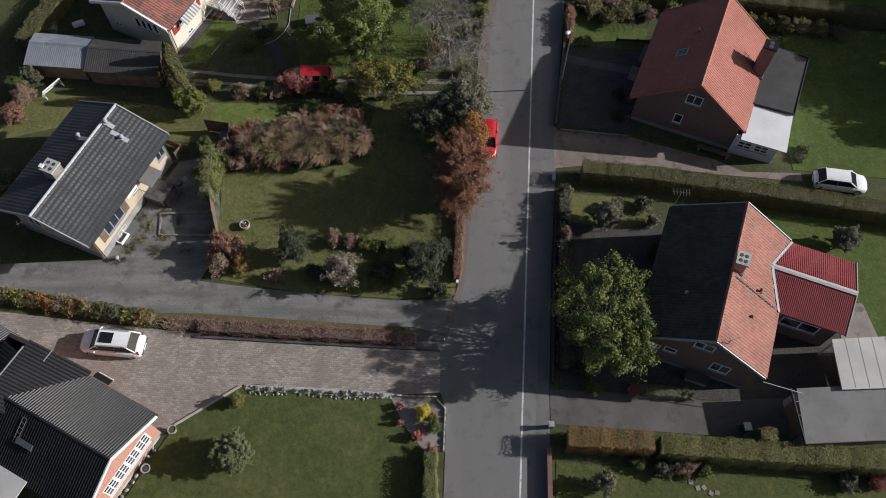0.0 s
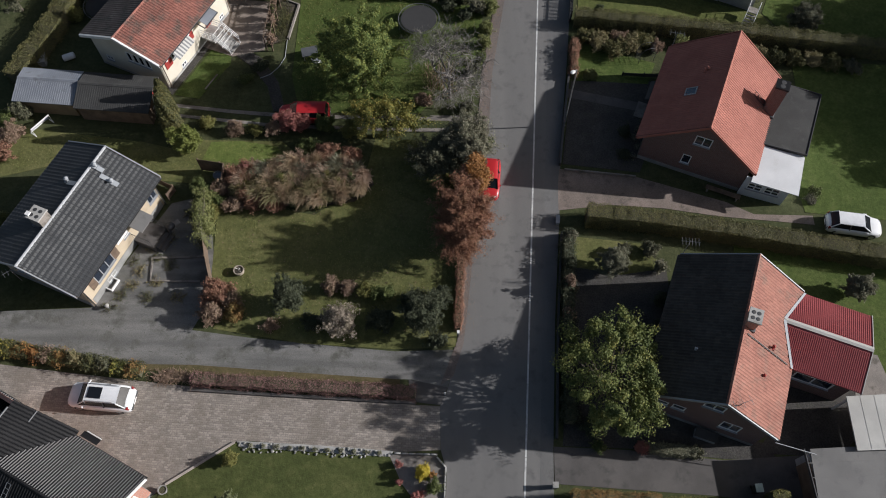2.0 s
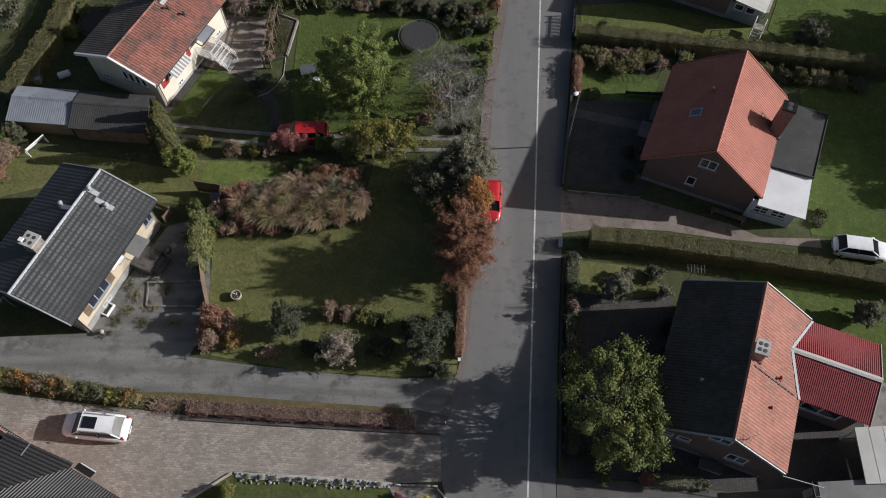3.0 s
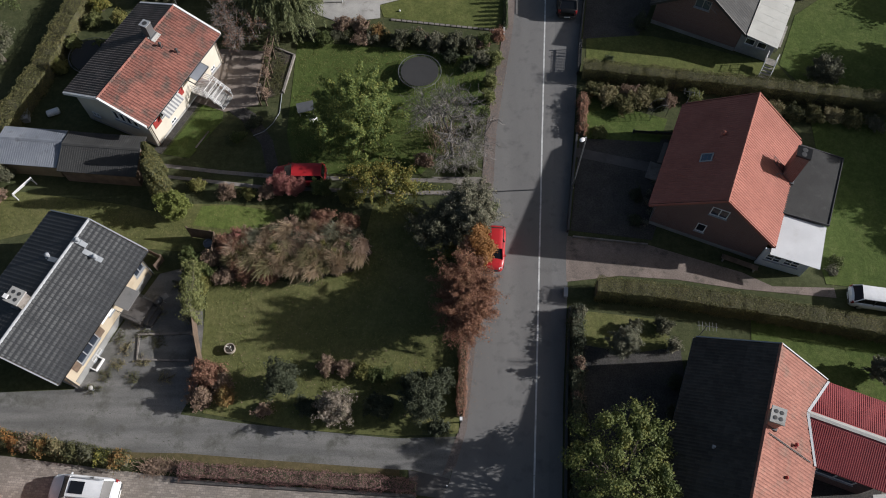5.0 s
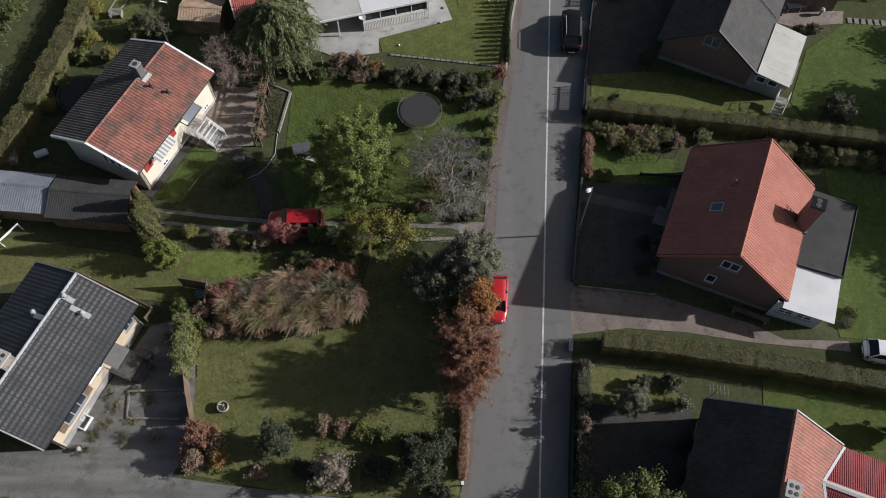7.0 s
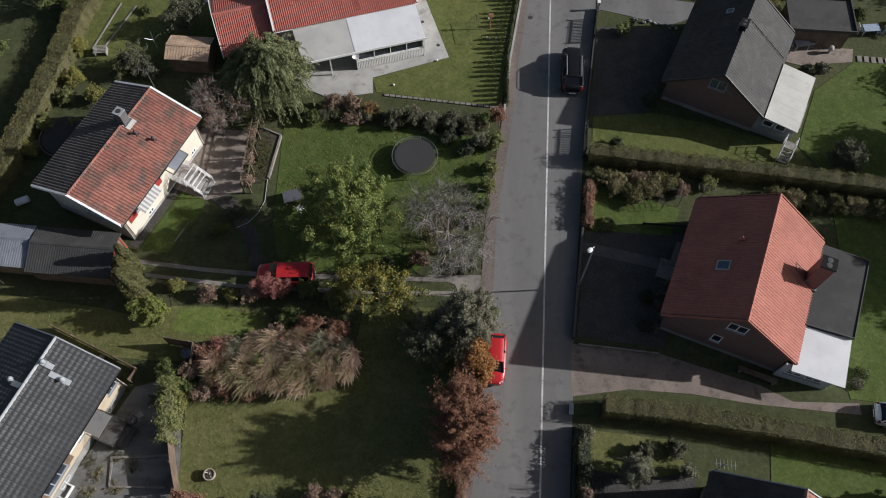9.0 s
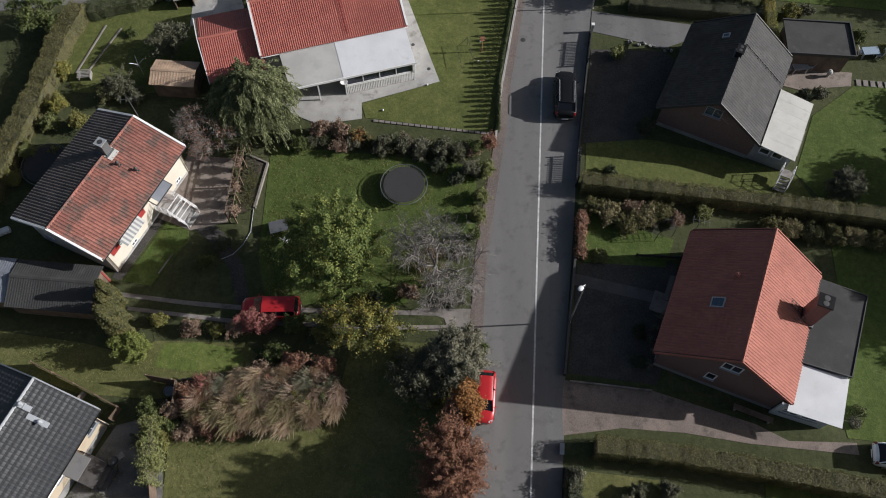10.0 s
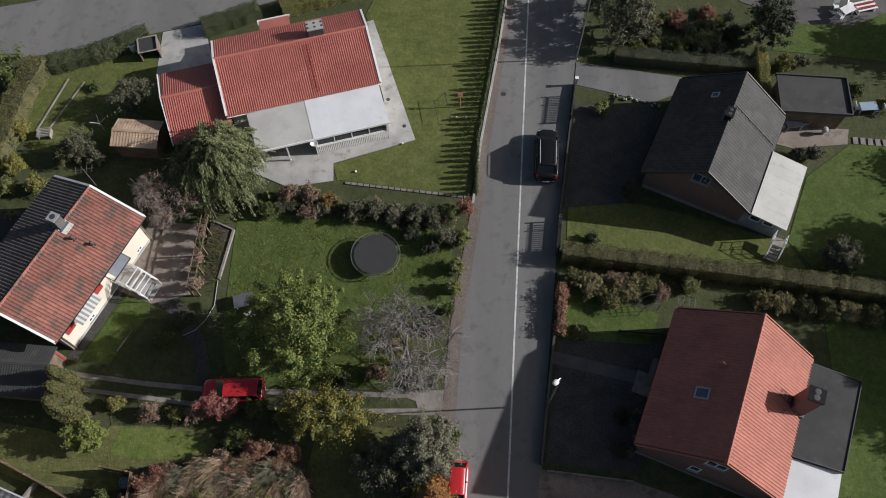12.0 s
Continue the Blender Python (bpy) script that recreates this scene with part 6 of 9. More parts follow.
gable_roof(house, -G_W, G_W, 0.0, 14.0, G_Z, G_S, TILE_JET, TILE_JET, FASCIA, (0.18, 0.38), 0.056, 0.02, "roll", single=290, rim=0.09, near=(-18, 13), gutter=DARK_TRIM)
# a gabled wing that stands out over the northern slope
WX, WY, WZ, W_RUN, W_S = 4.0, 9.1, 5.4, 3.5, 0.685
g = Geo()
for sgn in (-1, 1):
    back = 0.0 if sgn < 0 else 1.0
    g.slab([(-0.6, WY, WZ), (WX - 0.35 - back, WY, WZ), (WX - back, WY + sgn * W_RUN, WZ - W_S * W_RUN), (-0.6, WY + sgn * W_RUN, WZ - W_S * W_RUN)], (0, 0, -0.12))
wing = part("wing_roof", g, BROWN_WOOD, house, "black tiled gabled wing roof")
c, sn = math.cos(math.atan(W_S)), math.sin(math.atan(W_S))
tile_g, tile_me = tile_mesh("tile", 0.23, 0.4, 0.04, 0.016, TILE_JET, "roll")
g = Geo()
for sgn in (-1, 1):
    turn = Matrix(((sgn, 0, 0), (0, sgn * c, sgn * sn), (0, -sn, c)))
    for r in range(11):
        for k in range(20 if sgn < 0 else 15):
            x = WX - 0.35 * (1 - r / 11) - 0.23 * k - (0 if sgn < 0 else 1.23)
            at = Vector((x, WY + sgn * c * 0.386 * r, WZ - sn * 0.386 * r + 0.04))
            g.add([at + turn @ Vector(q) for q in tile_g.v], tile_g.f)
tagged(part("tiles", g, TILE_JET, wing), kind="stuff")
part("ridge_flashing", Geo().tube([(-0.6, WY, WZ + 0.1), (WX - 0.9, WY, WZ + 0.1)], 0.06, 6), ZINC_DARK, wing)
part("snow_guard", Geo().tube([(2.95, 7.85, 4.66), (3.75, 7.85, 4.66)], 0.045, 6), ZINC_DARK, wing)
part("wing_wall", Geo().slab([(3.3, 6.0, 0), (3.3, 12.2, 0), (3.3, 12.2, 3.1), (3.3, WY, 5.2), (3.3, 6.0, 3.1)], (0.25, 0, 0)).box(0.2, 3.3, 12.0, 12.2, 0, 3.1), SALMON_BRICK, house)
# black slab that stands in for the shaded opening under the eaves
part("awning", Geo().slab([(3.75, 4.2, 2.75), (4.15, 4.2, 2.65), (4.15, 5.5, 2.65), (3.75, 5.5, 2.75)], (0, 0, -0.05)), TILE_JET, house, "narrow slab painted black as a shaded opening")
part("canopy_rail", Geo().tube([(4.2, 4.15, 2.7), (4.2, 5.3, 2.7)], 0.035, 8), FASCIA, house, "white canopy edge rail")
ladder_on_roof(house, -1, 6.3, 0.4, 1.9, G_Z, G_S, STEEL, 0.3)
part("roof_hatch", Geo().slab([(-1.5, 5.0, 4.2), (-1.5, 6.2, 4.2), (-1.85, 6.2, 4.03), (-1.85, 5.0, 4.03)], (0, 0, 0.12)), ZINC_DARK, house, "long zinc roof hatch")
part("low_roof", Geo().slab([(-3.4, 4.4, 3.3), (-3.4, 8.5, 3.3), (-7.5, 8.5, 2.9), (-7.5, 4.4, 2.9)], (0, 0, -0.1)), SHEET_PALE, house, "pale low roof on the far side")


# ---- plants ----
def leaves(points, normals, size, rng, aspect=0.55, loose=0.8, bend=0.25):
    """Small bent leaves at the points, each of two faces, turned loosely to the normals."""
    n = len(points)
    nor = normals + rng.normal(0, loose, (n, 3))
    nor /= np.linalg.norm(nor, axis=1, keepdims=True) + 1e-9
    ref = rng.normal(0, 1, (n, 3))
    u = np.cross(nor, ref)
    u /= np.linalg.norm(u, axis=1, keepdims=True) + 1e-9
    w = np.cross(nor, u)
    s = size * rng.uniform(0.65, 1.35, (n, 1))
    a, b = u * s * 0.5, w * s * aspect * 0.5
    drop = nor * s * bend * 0.5
    v = np.stack([points - a - drop, points + b, points + a - drop, points - b], 1).reshape(-1, 3)
    i = np.arange(n)[:, None] * 4
    f = (i + np.array([[0, 1, 2, 3]])).tolist()
    return v, f


def raw_mesh(name, v, f, material):
    me = bpy.data.meshes.new(name)
    me.from_pydata(np.asarray(v).tolist(), [], f)
    me.materials.append(material)
    return me


def clump_points(rng, centre, radii, clumps, per, clump_r, shell=0.55, low=-1.0, spray=1.35):
    """Places of leaves in rounded clumps that fill the outer part of a crown, with gaps between."""
    d = rng.normal(0, 1, (clumps * 3, 3))
    d /= np.linalg.norm(d, axis=1, keepdims=True)
    d = d[d[:, 2] > low][:clumps]
    r = rng.uniform(shell, 1.0, (len(d), 1)) * rng.uniform(0.82, 1.08, (len(d), 1))
    c = np.array(centre) + d * r * np.array(radii)
    k = rng.normal(0, 1, (len(c), per, 3))
    k /= np.linalg.norm(k, axis=2, keepdims=True)
    rr = rng.uniform(0.05, 1.12, (len(c), per, 1)) ** 0.8 * rng.uniform(0.45, 1.3, (len(c), 1, 1)) * clump_r
    off = k * rr * rng.uniform(0.6, 1.25, (len(c), 1, 3)) * np.array([1.0, 1.0, 0.7])
    way = d + rng.normal(0, 0.35, d.shape)
    way /= np.linalg.norm(way, axis=1, keepdims=True)
    off = off + way[:, None] * (off * way[:, None]).sum(2, keepdims=True) * (spray * rng.uniform(0.6, 1.4, (len(c), 1, 1)) - 1)
    p = c[:, None] + off
    up = np.array([0, 0, 0.45])
    return c, p.reshape(-1, 3), (k + up).reshape(-1, 3)


def inner_points(rng, centre, radii, count):
    """Places of the leaves inside a crown, which close it to the light."""
    d = rng.normal(0, 1, (count, 3))
    d /= np.linalg.norm(d, axis=1, keepdims=True)
    p = np.array(centre) + d * rng.uniform(0.1, 1, (count, 1)) ** (1 / 2.2) * 0.74 * np.array(radii)
    return p, d + np.array([0, 0, 0.3])


def tree(name, label, at, radii, zc, material, clumps=46, per=190, clump_r=0.75, size=0.2, trunk=0.16, seed=1, bark=None, aspect=0.55, group="", shell=0.5, category="tree", spray=1.35, inner=0.12, limbs=22, loose=0.5):
    """A tapered trunk with limbs and a crown of clumps of leaves."""
    rng = np.random.default_rng(seed)
    t = thing(name, label, category, (*at, 0), 0, group)
    c, p, n = clump_points(rng, (0, 0, zc), radii, clumps, per, clump_r, shell, -0.75, spray)
    g = Geo()
    fork = max(0.5, zc - radii[2] * 0.7)
    lean = rng.normal(0, 0.08, 2)
    g.tube([(0, 0, -0.05), (lean[0] * 0.5, lean[1] * 0.5, fork * 0.5), (lean[0], lean[1], fork), (lean[0] * 2, lean[1] * 2, zc)], [trunk * 1.25, trunk, trunk * 0.85, trunk * 0.45], 9)
    for q in c[:: max(1, len(c) // limbs)]:
        mid = (np.array([lean[0], lean[1], fork]) * 0.55 + q * 0.45) + rng.normal(0, 0.12, 3)
        g.tube([(lean[0], lean[1], fork * 0.95), tuple(mid), tuple(q)], [trunk * 0.5, trunk * 0.28, trunk * 0.08], 5)
    part("trunk", g, bark or BARK, t)
    q, qn = inner_points(rng, (0, 0, zc), radii, int(per * clumps * inner))
    v, f = leaves(np.concatenate([p, q]), np.concatenate([n, qn]), size, rng, aspect, loose)
    o = new("crown", raw_mesh("crown", v, f, material))
    o.parent = t
    return t


def shrub(label, at, radii, material, clumps=16, per=110, clump_r=0.35, size=0.14, seed=1, z0=0.0, name="shrub", category="shrub", group="", aspect=0.6, inner=0.35):
    """Stems from the ground and clumps of leaves down to it."""
    rng = np.random.default_rng(seed)
    t = thing(name, label, category, (*at, z0), 0, group)
    zc = radii[2] * 0.55
    c, p, n = clump_points(rng, (0, 0, zc), (radii[0] * 0.8, radii[1] * 0.8, radii[2] * 0.55), clumps, per, clump_r, 0.35, -0.8)
    q, qn = inner_points(rng, (0, 0, zc), (radii[0] * 0.85, radii[1] * 0.85, radii[2] * 0.55), int(per * clumps * inner))
    p, n = np.concatenate([p, q]), np.concatenate([n, qn])
    keep = p[:, 2] > 0.03
    g = Geo()
    for q in c[:: max(1, len(c) // 8)]:
        g.tube([(q[0] * 0.15, q[1] * 0.15, -0.03), (q[0] * 0.5, q[1] * 0.5, q[2] * 0.55), (q[0], q[1], max(q[2], 0.15))], [0.03, 0.02, 0.008], 5)
    part("stem", g, BARK, t)
    v, f = leaves(p[keep], n[keep], size, rng, aspect)
    o = new("foliage", raw_mesh("foliage", v, f, material))
    o.parent = t
    return t


def hedge(label, line, width, height, material, seed=1, density=400, size=0.08, ragged=0.16, group="", name="hedge"):
    """A clipped hedge: a dark twiggy inside and leaves over its top and sides, uneven along its length."""
    rng = np.random.default_rng(seed)
    L = length_of(line)
    t = thing(name, label, "hedge", (*line[0], 0), 0, group)
    ox, oy = line[0]
    n = max(4, int(L / 0.6))
    cuts = [along(line, L * k / n) for k in range(n + 1)]
    g = Geo()
    hw = width / 2 - 0.1
    v = []
    for x, y, u in cuts:
        j = 1 + rng.uniform(-0.12, 0.12)
        for a, z in ((-hw, 0.0), (-hw * j, height - 0.2), (hw * j, height - 0.2), (hw, 0.0)):
            v.append((x - ox - u[1] * a, y - oy + u[0] * a, z * (1 + rng.uniform(-0.05, 0.03))))
    f = [(4 * i + k, 4 * i + (k + 1) % 4, 4 * i + 4 + (k + 1) % 4, 4 * i + 4 + k) for i in range(n) for k in range(4)] + [(0, 1, 2, 3), (4 * n + 3, 4 * n + 2, 4 * n + 1, 4 * n)]
    g.add(v, f)
    part("woody_core", g, CORE, t)
    area = L * (width + 2 * height) + 2 * width * height
    m = int(area * density)
    s, q = rng.uniform(-0.1, L + 0.1, m), rng.uniform(0, width + 2 * height, m)
    px, nx = np.zeros((m, 3)), np.zeros((m, 3))
    for i in range(m):
        x, y, u = along(line, float(min(max(s[i], 0), L)))
        extra = s[i] - min(max(s[i], 0), L)
        wob = 0.5 * ragged * (math.sin(s[i] * 2.1 + seed) + math.sin(s[i] * 5.3 + 2 * seed)) + rng.normal(0, ragged * 0.5)
        if q[i] < height:
            a, z, nn = -width / 2 - wob * 0.6, q[i], (-1, 0.25)
        elif q[i] < height + width:
            a, z, nn = q[i] - height - width / 2, height + wob * 0.6, (0, 1)
        else:
            a, z, nn = width / 2 + wob * 0.6, height - (q[i] - height - width), (1, 0.25)
        px[i] = (x - ox - u[1] * a + u[0] * extra, y - oy + u[0] * a + u[1] * extra, max(0.02, z))
        nx[i] = (-u[1] * nn[0], u[0] * nn[0], nn[1])
    px += rng.normal(0, 0.035, (m, 3))
    v, f = leaves(px, nx, size, rng, 0.7, 0.32)
    o = new("foliage", raw_mesh("foliage", v, f, material))
    o.parent = t
    return t


def blades(label, at, spread, count, height, material, seed=1, name="tall_grass", category="grass", lean=0.35, width=0.035, group="", wind=(0, 0, 0)):
    """A clump of long arching blades or dry canes, rooted in the ground."""
    rng = np.random.default_rng(seed)
    t = thing(name, label, category, (*at, 0), 0, group)
    base = np.c_[rng.normal(0, spread[0] * 0.42, count), rng.normal(0, spread[1] * 0.42, count), np.zeros(count)]
    h = height * rng.uniform(0.55, 1.15, (count, 1))
    ang = rng.uniform(0, 2 * math.pi, count)
    d = np.c_[np.cos(ang), np.sin(ang), np.zeros(count)] + np.array(wind)
    side = np.c_[-d[:, 1], d[:, 0], np.zeros(count)] * width * rng.uniform(0.7, 1.5, (count, 1))
    reach = lean * h * rng.uniform(0.3, 1.6, (count, 1))
    mid = base + d * reach * 0.4 + np.array([0, 0, 1]) * h * 0.65
    tip = base + d * reach * 1.1 + np.array([0, 0, 1]) * h * rng.uniform(0.75, 1.0, (count, 1))
    v = np.stack([base - side, base + side, mid + side, tip + side * 0.2, tip - side * 0.2, mid - side], 1).reshape(-1, 3)
    i = np.arange(count)[:, None] * 6
    f = np.concatenate([i + np.array([[0, 1, 2, 5]]), i + np.array([[5, 2, 3, 4]])]).tolist()
    o = tagged(new("tuft", raw_mesh("tuft", v, f, material)), kind="stuff")
    o.parent = t
    return t


def bare_tree(label, at, height, spread, seed=1, per=4, leafy=0.5, material=None, girth=0.14, fine=1.0):
    """A leafless tree: limbs that fork again and again into thin twigs."""
    rng = np.random.default_rng(seed)
    t = thing("tree", label, "tree", (*at, 0))
    limbs, twigs = Geo(), Geo()

    rng_twig = np.random.default_rng(seed + 500)

    def grow(p, d, length, r, level):
        d = d / np.linalg.norm(d)
        q = p + d * length * 0.5 + rng.normal(0, length * 0.05, 3)
        e = p + d * length + rng.normal(0, length * 0.07, 3)
        if level == 5 and rng_twig.uniform() > fine:
            return
        (limbs if level < 3 else twigs).tube([tuple(p), tuple(q), tuple(e)], [r, r * 0.8, r * 0.6], 7 if level < 2 else 4 if level < 3 else 3, level < 2)
        if level == 5:
            return
        for k in range(per):
            side = rng.normal(0, 1, 3)
            side -= side @ d * d
            side /= np.linalg.norm(side)
            nd = d * rng.uniform(0.55, 0.9) + side * rng.uniform(0.45, 0.85) * spread + np.array([0, 0, 0.12])
            start = p + (e - p) * rng.uniform(0.55, 1.0)
            grow(start, nd, length * rng.uniform(0.66, 0.82), max(0.01, r * 0.6), level + 1)

    grow(np.array([0.0, 0, -0.05]), np.array([0.0, 0, 1]), height * 0.27, girth, 0)
    part("trunk", limbs, GREY_TWIG, t)
    o = new("twig_crown", raw_mesh("twig_crown", twigs.v, twigs.f, GREY_TWIG))
    o.parent = t
    tips = np.array(twigs.v)[:: 9 * 6]
    tips = tips[rng.uniform(0, 1, len(tips)) < leafy * np.clip(np.sin(tips[:, 0] * 1.1 + 0.6) + 0.3 + leafy, 0, 1)]
    each = int(5 + 9 * leafy)
    v, f = leaves(np.repeat(tips, each, 0) + rng.normal(0, 0.16, (len(tips) * each, 3)), rng.normal(0, 1, (len(tips) * each, 3)), 0.1, rng)
    o = tagged(new("last_leaves", raw_mesh("last_leaves", v, f, material or G_BROWN)), "few withered leaves left on the twigs")
    o.parent = t
    return t


def weeping(label, at, height, radius, seed=1, boughs=60, strands=14):
    """A willow: boughs arching out, each with hanging strands of narrow leaves that point along them."""
    rng = np.random.default_rng(seed)
    t = thing("tree", label, "tree", (*at, 0))
    g = Geo()
    g.tube([(0, 0, -0.05), (0.1, 0, height * 0.35), (0.05, 0.1, height * 0.6)], [0.22, 0.18, 0.12], 9)
    pts, way = [], []
    for k in range(boughs):
        a, rr = k * 2.39996 + rng.normal(0, 0.2), math.sqrt((k + 0.5) / boughs) * radius * rng.uniform(0.78, 1.05)
        end = np.array([rr * math.cos(a), rr * math.sin(a), height * (1 - 0.45 * (rr / radius) ** 2) * rng.uniform(0.86, 1.04)])
        g.tube([(0.05, 0.05, height * 0.5), tuple(end * np.array([0.5, 0.5, 0.97])), tuple(end)], [0.07, 0.045, 0.012], 5)
        out = np.array([math.cos(a), math.sin(a), 0])
        for q in range(strands):
            top = end - out * rng.uniform(0, 0.9) + rng.normal(0, 0.2, 3)
            drop, reach = rng.uniform(0.9, 2.3), rng.uniform(0.25, 0.6)
            side = out + rng.normal(0, 0.35, 3) * np.array([1, 1, 0])
            n = int(46 * drop)
            f = rng.uniform(0, 1, (n, 1))
            pts.append(top + side * reach * drop * f - np.array([0, 0, 1.0]) * drop * f**1.7 + rng.normal(0, 0.06, (n, 3)))
            way.append(side * reach - np.array([0, 0, 1.7]) * f**0.7 + rng.normal(0, 0.3, (n, 3)))
    part("trunk", g, BARK, t)
    p, u = np.concatenate(pts), np.concatenate(way)
    inside, turn = inner_points(rng, (0, 0, height * 0.5), (radius * 0.9, radius * 0.9, height * 0.42), 9000)
    p, u = np.concatenate([p, inside]), np.concatenate([u, turn])
    u /= np.linalg.norm(u, axis=1, keepdims=True)
    w = np.cross(u, rng.normal(0, 1, u.shape))
    w /= np.linalg.norm(w, axis=1, keepdims=True)
    size = rng.uniform(0.08, 0.15, (len(p), 1))
    v = np.stack([p - u * size, p + w * size * 0.24, p + u * size, p - w * size * 0.24], 1).reshape(-1, 3)
    v[:, 2] = np.maximum(v[:, 2], 0.05)
    o = new("crown", raw_mesh("crown", v, (np.arange(len(p))[:, None] * 4 + np.array([[0, 1, 2, 3]])).tolist(), G_WILLOW))
    o.parent = t
    return t


def column(label, at, r, h, material, seed=1, n=700, size=0.12, group="", name="conifer", category="conifer", z0=0.0):
    """A narrow upright conifer."""
    rng = np.random.default_rng(seed)
    t = thing(name, label, category, (*at, z0), 0, group)
    part("trunk", Geo().tube([(0, 0, -0.03), (0, 0, h * 0.8)], [0.05, 0.02], 6), BARK, t)
    z = rng.uniform(0.02, 1, n)
    a = rng.uniform(0, 2 * math.pi, n)
    rad = r * np.sqrt(np.clip(1.05 - z**2.2, 0.02, 1)) * (0.85 + 0.15 * np.sin(5 * a + 7 * z)) * np.where(rng.uniform(0, 1, n) < 0.3, rng.uniform(0.1, 0.7, n), rng.uniform(0.75, 1.05, n))
    p = np.c_[rad * np.cos(a), rad * np.sin(a), z * h]
    v, f = leaves(p, np.c_[np.cos(a), np.sin(a), 0.5 + 0 * a], size, rng, 0.6, 0.5)
    o = new("foliage", raw_mesh("foliage", v, f, material))
    o.parent = t
    return t


# -- trees
tree("tree", "leafy green oak with yellowing outer leaves beside the footway", (10.95, 19.4), (3.7, 4.4, 2.6), 4.5, G_OAK, 98, 320, 0.5, 0.16, 0.2, 11, shell=0.66, inner=0.1, spray=1.5)
tree("tree", "copper-leaved ornamental tree leaning over the road edge", (1.35, 30.9), (2.1, 3.0, 3.2), 3.9, G_COPPER, 300, 210, 0.32, 0.14, 0.15, 12, aspect=0.36, shell=0.3, spray=3.4, inner=0.42, limbs=75)
tree("tree", "small orange autumn tree beside the road", (2.45, 35.3), (0.95, 1.35, 2.1), 2.8, G_ORANGE, 90, 150, 0.38, 0.16, 0.08, 13, inner=0.4)
tree("tree", "dark green broadleaf tree beside the road", (1.7, 38.5), (2.3, 2.2, 2.2), 2.6, G_PALE, 170, 190, 0.42, 0.13, 0.16, 14, spray=2.0, inner=0.4)
tree("tree", "dark green lower tree behind the shrubs", (-0.3, 37.5), (2.4, 1.9, 1.5), 2.0, G_GREY, 130, 130, 0.42, 0.13, 0.12, 15, spray=2.2, inner=0.5)
tree("tree", "yellow-green autumn tree beside the drive", (-4.7, 40.9), (3.2, 1.75, 1.6), 2.5, G_YELLOW, 74, 110, 0.42, 0.16, 0.14, 16, spray=2.6, inner=0.12)
tree("tree", "bright green maple in the shady garden", (-6.8, 46.1), (3.7, 4.0, 3.3), 4.1, G_MAPLE, 92, 320, 0.46, 0.16, 0.18, 17, shell=0.66, inner=0.6, spray=1.5)
bare_tree("leafless grey tree with dense fine twigs", (0.5, 44.8), 10.2, 1.85, 18, 5, 0.12, fine=0.5)
blades("withered climbing canes under the bare tree", (-0.3, 46.5), (1.6, 2.4), 300, 1.5, G_BROWN, 19, "dry_canes", "shrub", width=0.012)
weeping("drooping green willow beside the bungalow", (-14.1, 59.4), 5.6, 3.5, 20)
bare_tree("thin brownish autumn tree with sparse leaves", (-17.8, 57.0), 6.8, 1.7, 21, 4, 1.0, G_RUST, 0.1)
tree("tree", "olive-grey tree on the lawn", (-22.1, 66.3), (1.8, 1.9, 1.3), 1.9, G_GREY, 60, 110, 0.45, 0.15, 0.09, 22)
# trees that stand beyond the gardens to the east
for k, (x, y, r, h) in enumerate(((45.5, 38.0, 1.9, 5.8), (45.0, 40.8, 2.2, 6.8), (46.5, 43.8, 3.2, 10.5), (46.0, 47.2, 3.0, 11.0), (44.5, 52.3, 3.0, 7.8), (45.5, 55.0, 1.9, 7.2), (48, 34.8, 2.0, 5.0), (46, 61.2, 1.6, 4.6), (48, 73.3, 3.0, 6.5))):
    tree("tree", "broad garden tree at the far side of the lawns", (x, y), (r, r, h * 0.46), h * 0.52, G_OAK, 90, 130, 0.85, 0.32, 0.2, 30 + k, group="trees beyond the lawns", shell=0.2)
tree("tree", "dark grey-green tree beside the side gate", (17.9, 73.6), (2.3, 2.6, 2.2), 2.7, G_GREY, 50, 150, 0.6, 0.2, 0.16, 40)
tree("tree", "dark tree at the garden corner", (16.2, 76.8), (1.9, 2.0, 1.8), 2.4, G_GREY, 34, 140, 0.6, 0.2, 0.14, 41)
tree("tree", "feathery dark shrub tree", (29.9, 73.6), (1.8, 2.4, 2.2), 2.6, G_DARK, 70, 140, 0.42, 0.18, 0.09, 42)
tree("tree", "dark tree beside the side street", (-33.8, 69.0), (2.2, 2.4, 1.7), 2.2, G_MID, 34, 130, 0.6, 0.2, 0.14, 43)
tree("tree", "bushy green tree at the garden corner", (-0.5, 80.5), (3.0, 2.0, 2.0), 3.0, G_MID, 34, 130, 0.7, 0.22, 0.16, 44)
tree("tree", "old apple tree at the garden edge", (-38.5, 62.0), (2.6, 2.8, 1.9), 2.6, G_MID, 40, 130, 0.65, 0.2, 0.16, 45)
tree("tree", "garden tree west of the hedge", (-38.0, 54.5), (2.0, 2.2, 1.7), 2.3, G_GREY, 30, 130, 0.6, 0.2, 0.14, 46)

